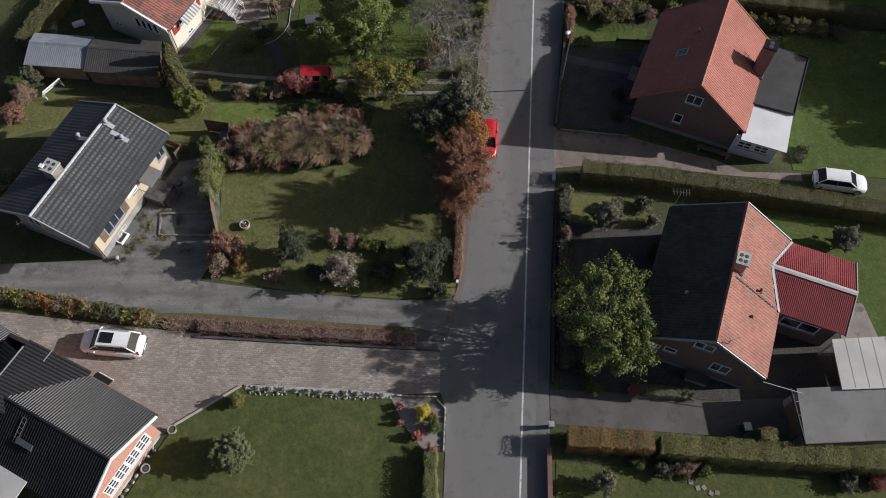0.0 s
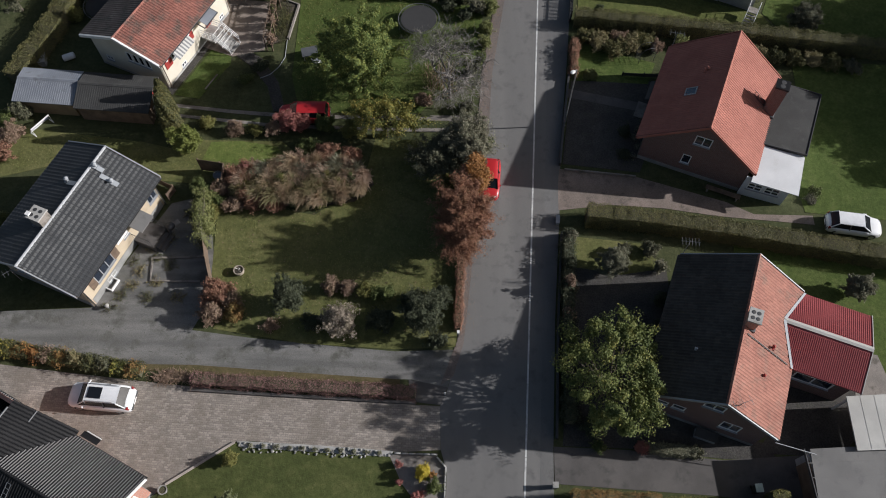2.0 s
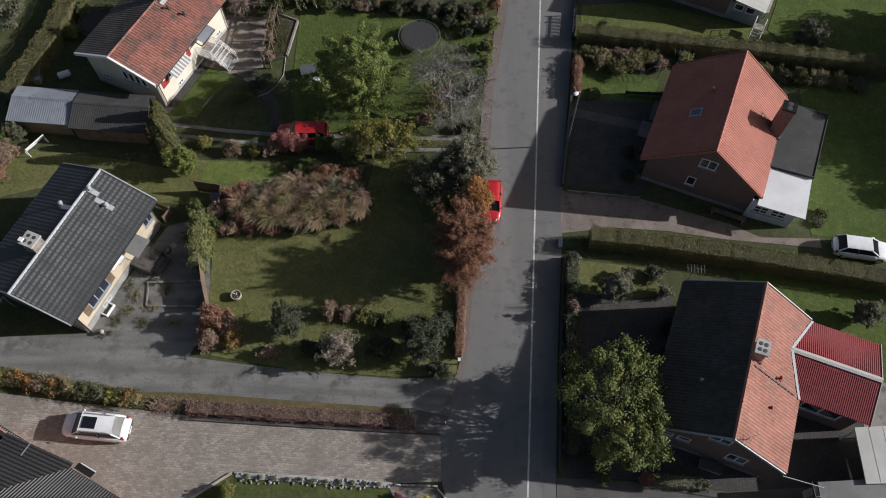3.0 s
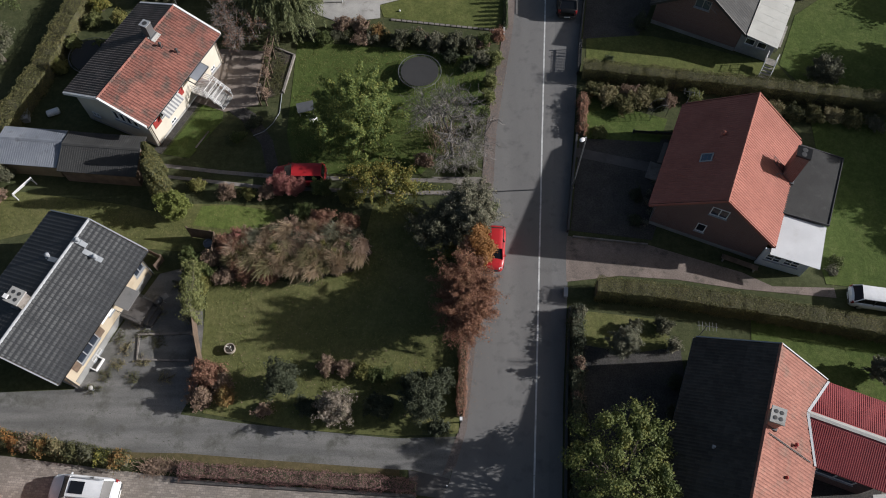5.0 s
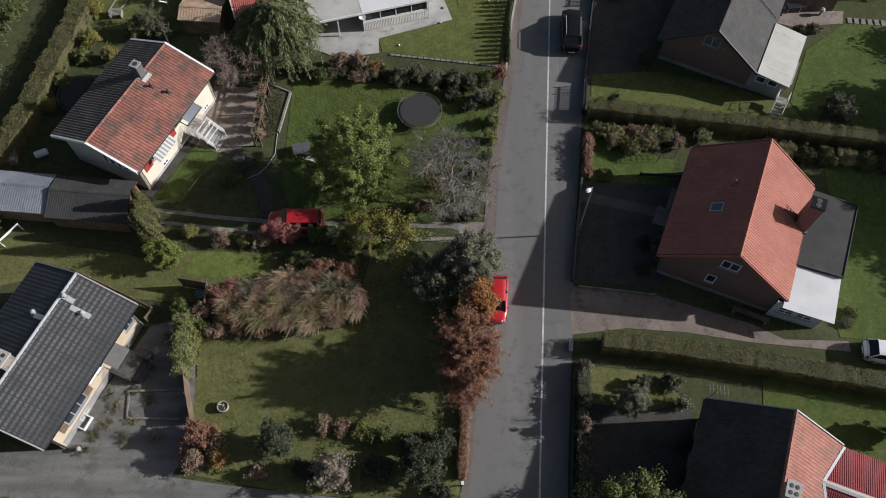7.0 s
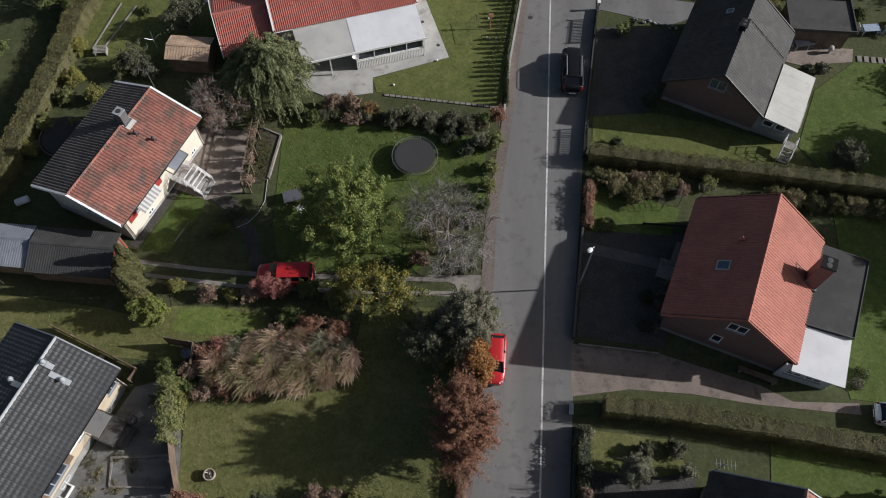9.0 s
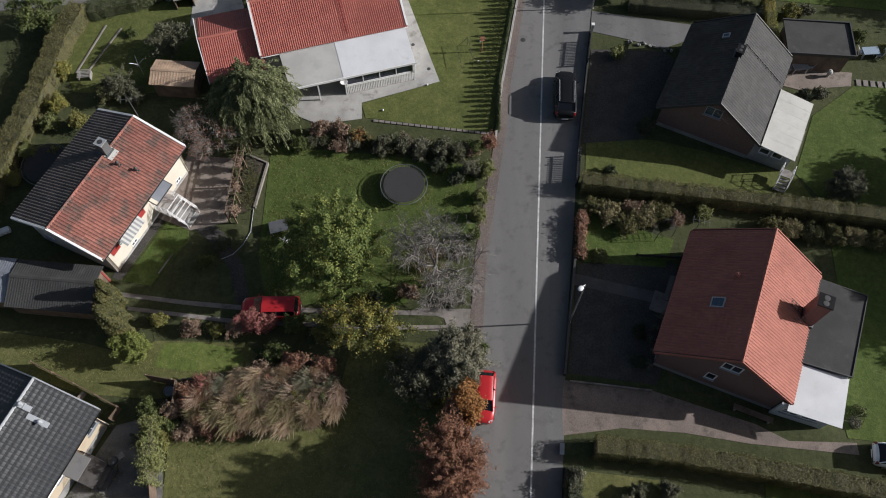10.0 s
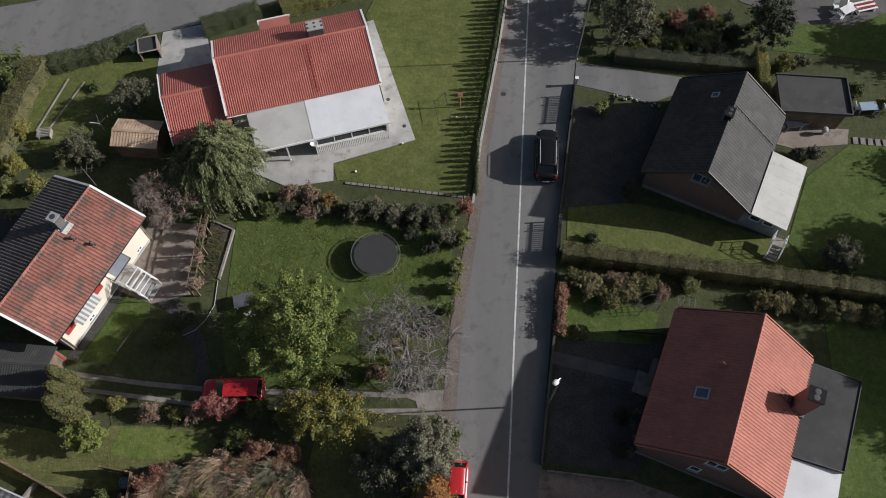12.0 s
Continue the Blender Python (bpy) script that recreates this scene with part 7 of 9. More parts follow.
# -- hedges
hedge("low clipped maroon hedge between gravel and pavers", [(-17.2, 20.15), (-11.2, 19.75), (-1.9, 19.2)], 0.85, 0.8, G_MAROON, 51, 300, 0.08, 0.24)
hedge("mixed olive and orange hedge beside the paved drive", [(-36, 23.0), (-31.7, 22.5), (-25.9, 21.55), (-20.9, 20.75)], 0.95, 0.8, G_OLIVE_DARK, 52, 240, 0.1, 0.25)
for k in range(13):
    x, y, u = along([(-34.5, 22.9), (-31.7, 22.5), (-25.9, 21.55), (-20.9, 20.75)], 0.6 + k * 1.05)
    shrub("bushy autumn shrub in the mixed hedge", (x, y), (0.75, 0.6, 0.95), (G_OLIVE, G_FADED, G_FADED, G_YELLOW, G_TAWNY, G_ORANGE, G_BROWN, G_TAWNY, G_FADED, G_OLIVE_DARK, G_GREY, G_YELLOW, G_TAWNY)[k % 13], seed=600 + k, group="shrubs in the mixed hedge")
blades("dry grass strip at the end of the hedge", (-18.8, 20.4), (1.6, 0.5), 700, 0.35, G_BROWN, 66, lean=0.9, width=0.02)
hedge("low hedge along the road beside the lawn", [(-0.75, 11.1), (-0.8, 6.0), (-1.2, -6.0)], 0.75, 1.3, G_LIME, 53)
hedge("clipped hedge with tawny autumn leaves beside the asphalt drive", [(8.25, 12.05), (13.6, 11.75)], 1.25, 1.9, G_TAWNY, 54)
hedge("clipped olive hedge beside the garage", [(14.2, 11.6), (19.8, 11.15), (24, 10.9), (34, 10.2)], 1.3, 1.9, G_OLIVE, 55)
hedge("square-clipped olive hedge end beside the garage", [(20.75, 12.25), (21.6, 12.15)], 0.8, 1.9, G_OLIVE, 56)
hedge("long clipped hedge between two plots", [(10.9, 33.0), (15.9, 32.45), (21.3, 31.6), (30.4, 29.9), (40, 28.2)], 1.2, 1.75, G_HEDGE, 57)
hedge("long clipped hedge along the northern plot", [(11.5, 53.1), (18.6, 52.2), (26.9, 51.1), (35, 49.9), (44, 48.6)], 1.05, 1.6, G_HEDGE, 58, ragged=0.24)
hedge("tall ragged hedge along the garden boundary", [(-36.0, 46.0), (-34.0, 52.5), (-33.2, 57.2), (-32.3, 61.6), (-31.8, 66.8), (-30.9, 70.4)], 1.5, 1.6, G_HEDGE, 59, 230, 0.11, 0.25)
for x, y, r, h, k in ((-21.8, 40.9, 0.85, 5.2, 61), (-22.2, 42.0, 0.75, 4.7, 62), (-22.6, 43.2, 0.65, 4.2, 63)):
    column("tall narrow conifer with golden-green flanks beside the shed", (x, y), r, h, G_CONIFER, k, 6500, 0.15, "conifers beside the shed", "columnar_tree", "tree")
hedge("clipped dark hedge beside the side street", [(-30.3, 70.2), (-26.0, 71.6), (-22.6, 73.6)], 1.3, 1.2, G_THUJA, 62, 260, 0.1, 0.2)
hedge("clipped dark hedge along the side street", [(-17.9, 74.2), (-13.4, 76.2)], 1.3, 1.2, G_THUJA, 63)
hedge("clipped dark hedge along the side street", [(-11.4, 76.4), (-4.5, 79.0)], 1.4, 1.2, G_OLIVE, 64)
hedge("dark clipped hedge behind the dark-roofed house", [(17.0, 71.4), (22.0, 70.8), (28.6, 70.1)], 1.0, 1.2, G_DARK, 65)
hedge("yellowish hedge beside the garage", [(28.95, 71.8), (28.55, 66.4)], 0.8, 1.5, G_YELLOW, 67)
hedge("leafy hedge along the road edge", [(1.05, 23.9), (1.2, 27.0), (1.35, 29.8)], 0.5, 0.8, G_RUST, 68)
hedge("low dark hedge along the footway", [(8.5, 17.2), (8.85, 24.0), (9.35, 31.6)], 0.75, 1.2, G_DARK, 69, 260, 0.11, 0.4)
hedge("ragged rusty red hedge beside the footway", [(10.95, 46.9), (11.35, 50.6)], 0.5, 0.95, G_RUST, 71, 260, 0.12, 0.3)
hedge("low clipped grey-green hedge beside the asphalt drive", [(13.7, 15.55), (16.6, 15.3)], 0.7, 0.6, G_SAGE, 74)
# unseen hedge, added so that its shadow falls on the meadow
hedge("added unseen hedge that shades the meadow under the copper tree", [(1.35, 29.9), (1.55, 33.0), (1.75, 35.6)], 0.8, 3.7, G_COPPER, 72, 220, 0.13, 0.4)
hedge("tall ragged lime green hedge beside the yard", [(-18.0, 30.4), (-18.1, 32.0), (-18.3, 34.5)], 0.6, 2.2, G_LIME, 73, 190, 0.12, 0.6)

# -- young conifers in a row along the bungalow's lawn
proto = None
ROW = [(5.15, 58.2), (5.35, 63.2), (6.95, 72.8), (7.95, 79.2)]
for k in range(42):
    x, y, u = along(ROW, 0.2 + k * 0.5)
    h = 1.0 + 0.25 * math.sin(k * 1.7) * math.cos(k * 0.6)
    if k < 3:
        column("young dark conifer in a row beside the road kerb", (x, y), 0.24, 1.25, G_THUJA, 300 + k, 420, 0.12, "row of young conifers")
        proto = [o for o in scene.objects if o.name.startswith("conifer")]
    else:
        o = copy_thing(proto[k % 3], pose(x, y, 0, 0, 0, 37 * k))
        o.scale = (1, 1, h)

# -- shrubs, garden by garden
S = shrub
S("golden conifer bush in the corner bed", (-1.25, 13.95), (0.62, 0.66, 1.1), G_GOLD, 46, 130, 0.2, 0.08, 101, 0.07)
S("dark red barberry bush", (-1.7, 12.35), (0.6, 0.55, 0.8), G_RED, 14, 110, 0.22, 0.1, 102, 0.07)
S("small dark red bush", (-2.85, 13.3), (0.35, 0.3, 0.5), G_RED, 8, 80, 0.16, 0.09, 103, 0.07)
S("small dark red bush", (-2.9, 14.4), (0.35, 0.35, 0.6), G_RED, 8, 80, 0.18, 0.09, 104, 0.07)
S("olive bush in the corner bed", (-0.55, 13.0), (0.75, 0.8, 0.9), G_MID, 14, 110, 0.3, 0.1, 105, 0.07)
S("orange bush in the corner bed", (-0.75, 13.75), (0.35, 0.35, 0.6), G_ORANGE, 8, 80, 0.18, 0.1, 106, 0.07)
S("rusty bush at the end of the road hedge", (-0.75, 11.4), (0.55, 0.5, 0.9), G_RUST, 10, 100, 0.25, 0.1, 107, 0.05)
S("clipped lime-green ball bush at the lawn corner", (-13.95, 14.75), (0.65, 0.7, 1.25), G_OLIVE, 90, 150, 0.13, 0.06, 108)
S("dense olive dome bush on the lawn", (-13.65, 11.05), (1.75, 1.7, 2.5), G_WILLOW, 420, 170, 0.17, 0.08, 109, 0.05, inner=0.6)
for k, (x, y, rx, ry, h, m) in enumerate((
    (-16.3, 26.4, 1.5, 1.4, 2.2, G_RUST), (-16.5, 24.9, 1.3, 1.0, 1.7, G_BROWN), (-14.9, 24.9, 1.0, 1.0, 1.5, G_TAWNY), (-15.3, 25.8, 0.9, 0.9, 1.6, G_BROWN),
    (-18.3, 33.9, 0.95, 1.5, 2.3, G_LIME), (-18.0, 31.9, 0.8, 1.0, 2.1, G_LIME), (-17.6, 33.4, 0.8, 0.9, 1.2, G_OLIVE), (-18.9, 35.4, 0.9, 0.9, 1.5, G_MID),
    (-11.0, 25.9, 1.6, 1.6, 3.5, G_DARK), (-12.3, 24.1, 0.6, 0.5, 0.8, G_BROWN), (-7.35, 24.0, 1.75, 1.6, 2.9, G_BLOSSOM), (-1.5, 24.4, 2.1, 2.0, 3.8, G_DARK), (-4.3, 24.3, 1.4, 1.1, 2.0, G_DARK), (-9.2, 24.3, 1.0, 0.8, 1.2, G_DARK),
    (-0.2, 26.2, 1.0, 1.0, 1.7, G_DARK), (-2.2, 26.0, 1.1, 0.9, 1.6, G_DARK), (-4.4, 26.6, 1.1, 0.7, 1.1, G_MID), (-8.2, 27.2, 0.7, 0.7, 1.1, G_BROWN), (-7.0, 27.1, 0.7, 0.6, 1.0, G_BROWN), (-5.6, 26.9, 0.7, 0.6, 0.9, G_OLIVE),
    (-0.4, 22.9, 0.9, 0.6, 1.1, G_DARK), (-17.0, 41.3, 1.0, 0.7, 1.1, G_BROWN), (-19.4, 41.8, 0.7, 0.6, 0.9, G_OLIVE), (-15.4, 41.1, 0.7, 0.5, 0.8, G_OLIVE),
    (-12.5, 41.5, 1.4, 1.1, 2.2, G_RED), (-11.5, 41.5, 1.0, 0.8, 1.7, G_RED), (-13.9, 41.2, 0.8, 0.7, 1.3, G_BROWN), (-9.7, 41.4, 1.1, 0.9, 1.7, G_MID), (-7.6, 41.0, 0.9, 0.8, 1.4, G_OLIVE),
    (-16.3, 36.3, 1.0, 1.0, 1.9, G_RUST), (-17.2, 35.4, 0.9, 0.9, 1.5, G_BROWN), (-13.6, 34.4, 1.2, 0.9, 1.5, G_RUST), (-16.2, 33.9, 1.1, 0.8, 1.3, G_BROWN), (-17.3, 34.2, 0.9, 0.8, 1.2, G_MID),
    (-11.6, 38.0, 1.1, 0.8, 1.4, G_BROWN), (-9.4, 38.7, 1.3, 0.8, 1.7, G_RUST), (-7.4, 38.4, 1.1, 0.8, 1.5, G_RUST), (-10.8, 39.4, 1.0, 0.7, 1.2, G_MID),
    (-12.2, 36.2, 0.8, 0.7, 1.5, G_MID), (-10.5, 35.4, 0.8, 0.7, 1.5, G_MID), (-9.0, 35.9, 0.8, 0.7, 1.6, G_OLIVE), (-14.0, 35.6, 0.8, 0.8, 1.5, G_OLIVE), (-7.6, 36.0, 0.7, 0.7, 1.5, G_RUST), (-11.8, 34.6, 0.8, 0.6, 1.3, G_MID), (-15.4, 36.9, 0.7, 0.7, 1.7, G_RED), (-14.8, 34.0, 0.8, 0.6, 1.3, G_RUST), (-12.9, 33.9, 0.7, 0.5, 1.0, G_RUST), (-11.0, 37.3, 0.8, 0.6, 1.5, G_RUST), (-8.6, 37.6, 0.8, 0.6, 1.5, G_COPPER), (-10.9, 33.9, 0.7, 0.5, 0.9, G_FADED), (-15.9, 35.0, 0.8, 0.7, 1.3, G_FADED), (-13.4, 34.9, 0.8, 0.7, 1.2, G_MID), (-9.6, 34.3, 0.9, 0.6, 1.1, G_OLIVE),
    (-6.6, 36.6, 0.8, 0.8, 1.3, G_BROWN), (-2.0, 38.5, 1.2, 0.9, 1.6, G_MID), (3.4, 39.6, 0.6, 0.8, 1.2, G_MID), (0.2, 36.1, 0.7, 0.6, 1.5, G_YELLOW), (1.5, 35.6, 0.7, 0.6, 1.6, G_YELLOW), (-1.0, 37.2, 0.8, 0.7, 1.7, G_MID),
)):
    S(("dry autumn shrub", "leafy garden shrub")[m in (G_MID, G_LIME, G_OLIVE, G_DARK)] + (" with rusty red leaves" if m is G_RUST else " with withered brown leaves" if m is G_BROWN else " with faded pale flower heads" if m is G_BLOSSOM else " with tawny leaves" if m is G_TAWNY else " with crimson leaves" if m is G_RED else " with lime green leaves" if m is G_LIME else " with dense dark leaves" if m is G_DARK else " with olive green leaves"),
      (x, y), (rx, ry, h), m, int(22 + 18 * rx * ry), 130, 0.25 + 0.05 * rx, 0.12, 120 + k, inner=0.8 if m in (G_DARK, G_BLOSSOM) else 0.35)
for k in range(13):
    S("low undergrowth between the border shrubs", (-9.6 + 1.05 * k, 57.1 - 0.09 * k + 0.5 * math.sin(2.1 * k)), (0.85, 0.75, 1.1), (G_GREY, G_OLIVE_DARK, G_BROWN, G_PALE, G_OLIVE_DARK)[k % 5], 24, 100, 0.27, 0.11, 460 + k, group="undergrowth in the border")
rng = np.random.default_rng(77)
for k in range(112):
    x, y = -15.8 + 9.8 * ((k * 0.7549) % 1.0), 34.4 + 3.6 * ((k * 0.5698) % 1.0)
    if ((x + 10.9) / 5.3) ** 2 + ((y - 36.2) / 2.1) ** 2 > 0.95 + 0.2 * math.sin(1.9 * x):
        continue
    m = (G_STRAW, G_FADED, G_STRAW, G_PLUME, G_FADED, G_SAGE, G_STRAW)[k % 7] if x > -14.2 else (G_PLUME, G_RUST, G_FADED)[k % 3]
    blades("tussock of fading green grass" if m is G_FADED else "tall pinkish tan grass gone to seed", (x, y), (0.42, 0.34), 520, 1.5 + 0.6 * ((k * 0.77) % 1.0), m, 200 + k, lean=0.2, width=0.014, group="tussocks in the thicket", wind=(0.5 * math.sin(k * 2.3), -0.9 + 0.5 * math.cos(k * 1.3), 0))
for k in range(24):
    x, y = -16.2 + 10.0 * ((k * 0.7549 + 0.31) % 1.0), 34.5 + 3.4 * ((k * 0.5698 + 0.17) % 1.0)
    S("tangled autumn plant in the overgrown bed", (x, y), (0.6, 0.55, 1.3 + 0.7 * ((k * 0.37) % 1.0)), (G_FADED, G_RUST, G_OLIVE, G_BROWN, G_MID, G_RUST, G_SAGE)[k % 7], 18, 80, 0.24, 0.1, 820 + k, name="bed_plant", category="plant", group="plants in the overgrown bed")
# shrubs between the shady garden and the bungalow
for k, (x, y, rx, h, m) in enumerate(((-8.9, 57.9, 1.2, 1.8, G_BROWN), (-7.5, 57.8, 1.2, 1.6, G_BROWN), (-5.9, 57.3, 1.0, 1.2, G_TAWNY), (-3.9, 56.7, 1.1, 1.5, G_GREY), (-2.4, 56.6, 1.1, 1.5, G_GREY), (-0.9, 56.4, 1.1, 1.4, G_PALE), (0.6, 56.1, 1.1, 1.4, G_GREY), (2.0, 55.9, 1.0, 1.4, G_GREY), (3.2, 56.2, 0.9, 1.5, G_MID), (4.3, 56.8, 0.9, 1.5, G_RUST), (2.9, 54.4, 1.0, 1.5, G_PALE), (4.1, 54.4, 0.9, 1.4, G_LIME), (3.6, 52.0, 0.9, 1.3, G_LIME), (3.5, 50.4, 0.8, 1.3, G_LIME), (3.1, 48.6, 0.6, 1.0, G_MID), (1.8, 53.6, 0.8, 1.0, G_DARK), (0.3, 54.9, 0.9, 1.0, G_DARK), (-10.6, 56.6, 1.0, 1.2, G_MID), (-12.2, 57.4, 1.0, 1.3, G_DARK), (-16.8, 46.4, 0.7, 0.8, G_MID), (-15.6, 47.8, 0.8, 0.9, G_DARK), (-4.2, 43.6, 0.7, 0.8, G_DARK), (-1.8, 44.0, 0.9, 1.2, G_BROWN), (1.9, 43.4, 0.8, 1.1, G_GREY), (2.3, 47.4, 0.8, 1.2, G_GREY))):
    S("border shrub with mixed autumn leaves" if m in (G_BROWN, G_RUST, G_ORANGE, G_PALE) else "border shrub with green leaves", (x, y), (rx, rx * 0.9, h), m, int(20 + 14 * rx), 110, 0.27, 0.12, 230 + k)
for k, (x, y, rx, h, m) in enumerate(((-25.9, 61.9, 1.9, 2.3, G_GREY), (-26.9, 61.3, 1.1, 1.7, G_OLIVE_DARK), (-24.6, 61.4, 1.0, 1.3, G_GREY), (-28.6, 58.6, 1.0, 1.7, G_OLIVE), (-30.6, 60.4, 1.1, 1.6, G_YELLOW), (-31.0, 58.6, 0.9, 1.2, G_LIME), (-32.0, 55.8, 1.0, 1.4, G_LIME), (-32.8, 53.4, 0.9, 1.3, G_OLIVE), (-31.2, 63.8, 1.0, 1.4, G_YELLOW), (-30.0, 55.9, 0.6, 0.8, G_LIME), (-34.9, 40.4, 1.4, 1.7, G_BROWN), (-35.2, 38.6, 1.4, 1.8, G_RUST), (-34.6, 42.6, 1.2, 1.6, G_GREY), (-35.6, 41.6, 1.3, 1.6, G_MID), (-34.3, 30.9, 1.2, 1.8, G_OLIVE), (-33.9, 32.6, 0.9, 1.3, G_LIME), (-26.2, 68.2, 0.5, 0.5, G_MID))):
    S("garden shrub at the plot boundary", (x, y), (rx, rx, h), m, int(20 + 14 * rx), 110, 0.27, 0.12, 260 + k)
# gardens east of the road
for k, (x, y, rx, h, m) in enumerate(((9.4, 31.0, 0.7, 1.5, G_PALE), (9.2, 27.2, 0.55, 1.9, G_BROWN), (9.3, 28.9, 0.6, 1.7, G_DARK), (9.0, 25.0, 0.55, 1.3, G_BROWN), (9.0, 23.6, 0.5, 0.8, G_YELLOW), (13.4, 30.2, 0.7, 1.0, G_GREY), (15.4, 30.2, 0.9, 1.1, G_GREY), (16.0, 28.8, 0.6, 1.2, G_PALE), (15.9, 26.2, 0.7, 1.0, G_DARK), (15.4, 24.0, 0.7, 1.0, G_DARK), (13.2, 15.6, 0.5, 0.6, G_RED), (10.3, 15.6, 0.5, 0.8, G_MID), (9.9, 16.9, 0.8, 1.0, G_DARK), (16.8, 15.3, 0.4, 0.6, G_GREY), (10.5, 9.3, 1.1, 1.7, G_PALE), (14.4, 10.2, 0.7, 1.0, G_GREY), (15.8, 10.3, 0.8, 1.2, G_BROWN), (17.0, 10.2, 0.6, 1.0, G_MID), (26.2, 9.4, 0.9, 1.0, G_GREY), (28.2, 9.4, 0.6, 0.8, G_RED), (12.8, 10.7, 0.5, 0.8, G_MID),
                                       (12.2, 51.2, 1.1, 1.2, G_HEDGE), (13.4, 50.6, 1.5, 1.3, G_FADED), (14.7, 49.7, 1.6, 1.3, G_HEDGE), (16.1, 50.3, 1.5, 1.3, G_FADED), (17.5, 50.6, 1.2, 1.2, G_HEDGE), (15.3, 50.9, 1.2, 1.1, G_BROWN), (18.4, 50.0, 0.8, 1.1, G_BROWN), (20.6, 50.6, 0.8, 1.2, G_LIME), (25.4, 49.6, 1.1, 1.1, G_HEDGE), (26.9, 49.3, 1.1, 1.0, G_FADED), (28.4, 48.9, 1.2, 1.1, G_OLIVE_DARK), (30.0, 48.8, 1.2, 1.0, G_HEDGE), (31.6, 48.5, 1.1, 1.0, G_FADED), (33.2, 48.3, 1.2, 1.0, G_HEDGE), (34.8, 47.9, 1.0, 1.0, G_GREY), (12.5, 47.2, 0.9, 0.4, G_LIME), (14.8, 41.2, 0.6, 0.6, G_DARK), (14.5, 39.0, 0.6, 0.6, G_DARK), (29.0, 35.6, 0.5, 0.5, G_MID), (28.6, 34.8, 0.4, 0.4, G_PALE),
                                       (16.9, 58.2, 1.0, 1.6, G_DARK), (13.8, 54.4, 0.6, 0.8, G_THUJA), (15.4, 66.0, 0.8, 1.0, G_LIME), (31.7, 61.8, 0.8, 1.1, G_GREY), (30.4, 61.8, 0.7, 0.9, G_DARK), (20.4, 72.9, 0.9, 0.9, G_LIME), (22.3, 72.4, 1.0, 0.9, G_MID), (24.4, 72.8, 1.2, 1.0, G_LIME), (25.8, 72.2, 0.9, 0.9, G_GREY), (22.6, 75.3, 1.3, 1.0, G_RUST), (25.4, 76.0, 1.2, 0.9, G_RUST), (27.4, 73.8, 1.0, 1.1, G_DARK), (20.2, 75.6, 1.0, 1.0, G_OLIVE), (31.0, 70.6, 1.0, 1.2, G_OLIVE), (32.4, 70.8, 0.8, 0.9, G_GREY), (36.4, 68.0, 0.8, 1.0, G_MID), (38.2, 66.4, 0.8, 1.0, G_OLIVE), (19.0, 71.9, 0.8, 1.0, G_OLIVE))):
    S("garden shrub with " + {G_YELLOW: "yellowing", G_BROWN: "withered brown", G_GREY: "grey-green", G_DARK: "dark", G_PALE: "pale flowering", G_RED: "crimson", G_MID: "green", G_RUST: "rusty red", G_LIME: "lime green", G_SAGE: "pale sage", G_HEDGE: "dull green", G_FADED: "fading", G_OLIVE_DARK: "dark olive", G_THUJA: "clipped dark", G_OLIVE: "olive"}[m] + " leaves", (x, y), (rx, rx, h), m, int(20 + 14 * rx), 105, 0.25, 0.11, 300 + k)
S("round lime-green bush at the end of the tall hedge", (-20.5, 39.5), (1.5, 1.45, 2.6), G_BRIGHT, 130, 170, 0.26, 0.12, 385)
S("dense dark grey-green dome bush on the lawn", (31.6, 52.7), (1.7, 1.7, 2.3), G_GREY, 150, 200, 0.3, 0.11, 388)
S("dense grey-green dome bush on the front lawn", (12.4, 28.7), (1.45, 1.4, 2.7), G_SAGE, 130, 190, 0.22, 0.09, 386)
S("dense sage green dome bush on the lawn", (29.9, 26.9), (1.35, 1.35, 2.3), G_SAGE, 130, 190, 0.2, 0.09, 387)
for k, (x, y) in enumerate(((15.2, 38.8), (15.6, 39.7), (15.5, 40.6), (15.9, 41.5), (16.4, 42.4), (16.1, 40.0))):
    S("low sparse bed plant with small pale seed heads", (x, y), (0.5, 0.5, 0.5), G_PALE, 8, 26, 0.25, 0.06, 395 + k, group="bed plants along the wall", name="bed_plant", category="plant")
for k, (x, y) in enumerate(((-22.6, 28.6), (-21.6, 29.6), (-22.2, 30.6), (-20.4, 29.0), (-21.2, 27.6), (-19.6, 33.4), (-19.2, 34.6), (-23.6, 26.6), (-22.9, 27.4), (-23.2, 29.4), (-20.6, 31.2), (-21.7, 26.4), (-19.4, 26.4), (-24.4, 25.6))):
    S("weeds growing through the gravel", (x, y), (0.95, 0.8, 0.16), G_OLIVE_DARK if k % 2 else G_FADED, 22, 16, 0.2, 0.07, 402 + k, 0.02, "weed_patch", "weeds", "weeds in the gravel")
for k in range(26):
    x, y = 18.6 + 10.4 * ((k * 0.618) % 1.0), 71.7 + 4.2 * ((k * 0.414) % 1.0)
    S("leafy plant in the overgrown vegetable bed", (x, y), (0.6 + 0.3 * ((k * 0.31) % 1), 0.6, 0.6 + 0.4 * ((k * 0.7) % 1)), (G_GREY, G_LIME, G_FADED, G_MID, G_SAGE, G_DARK)[k % 6], 12, 90, 0.28, 0.11, 720 + k, name="bed_plant", category="plant", group="plants in the vegetable bed")
blades("strappy green leaves in the planting", (24.9, 73.4), (1.2, 0.8), 260, 0.8, G_LIME, 390, "bed_plant", "plant", 0.6, 0.06)
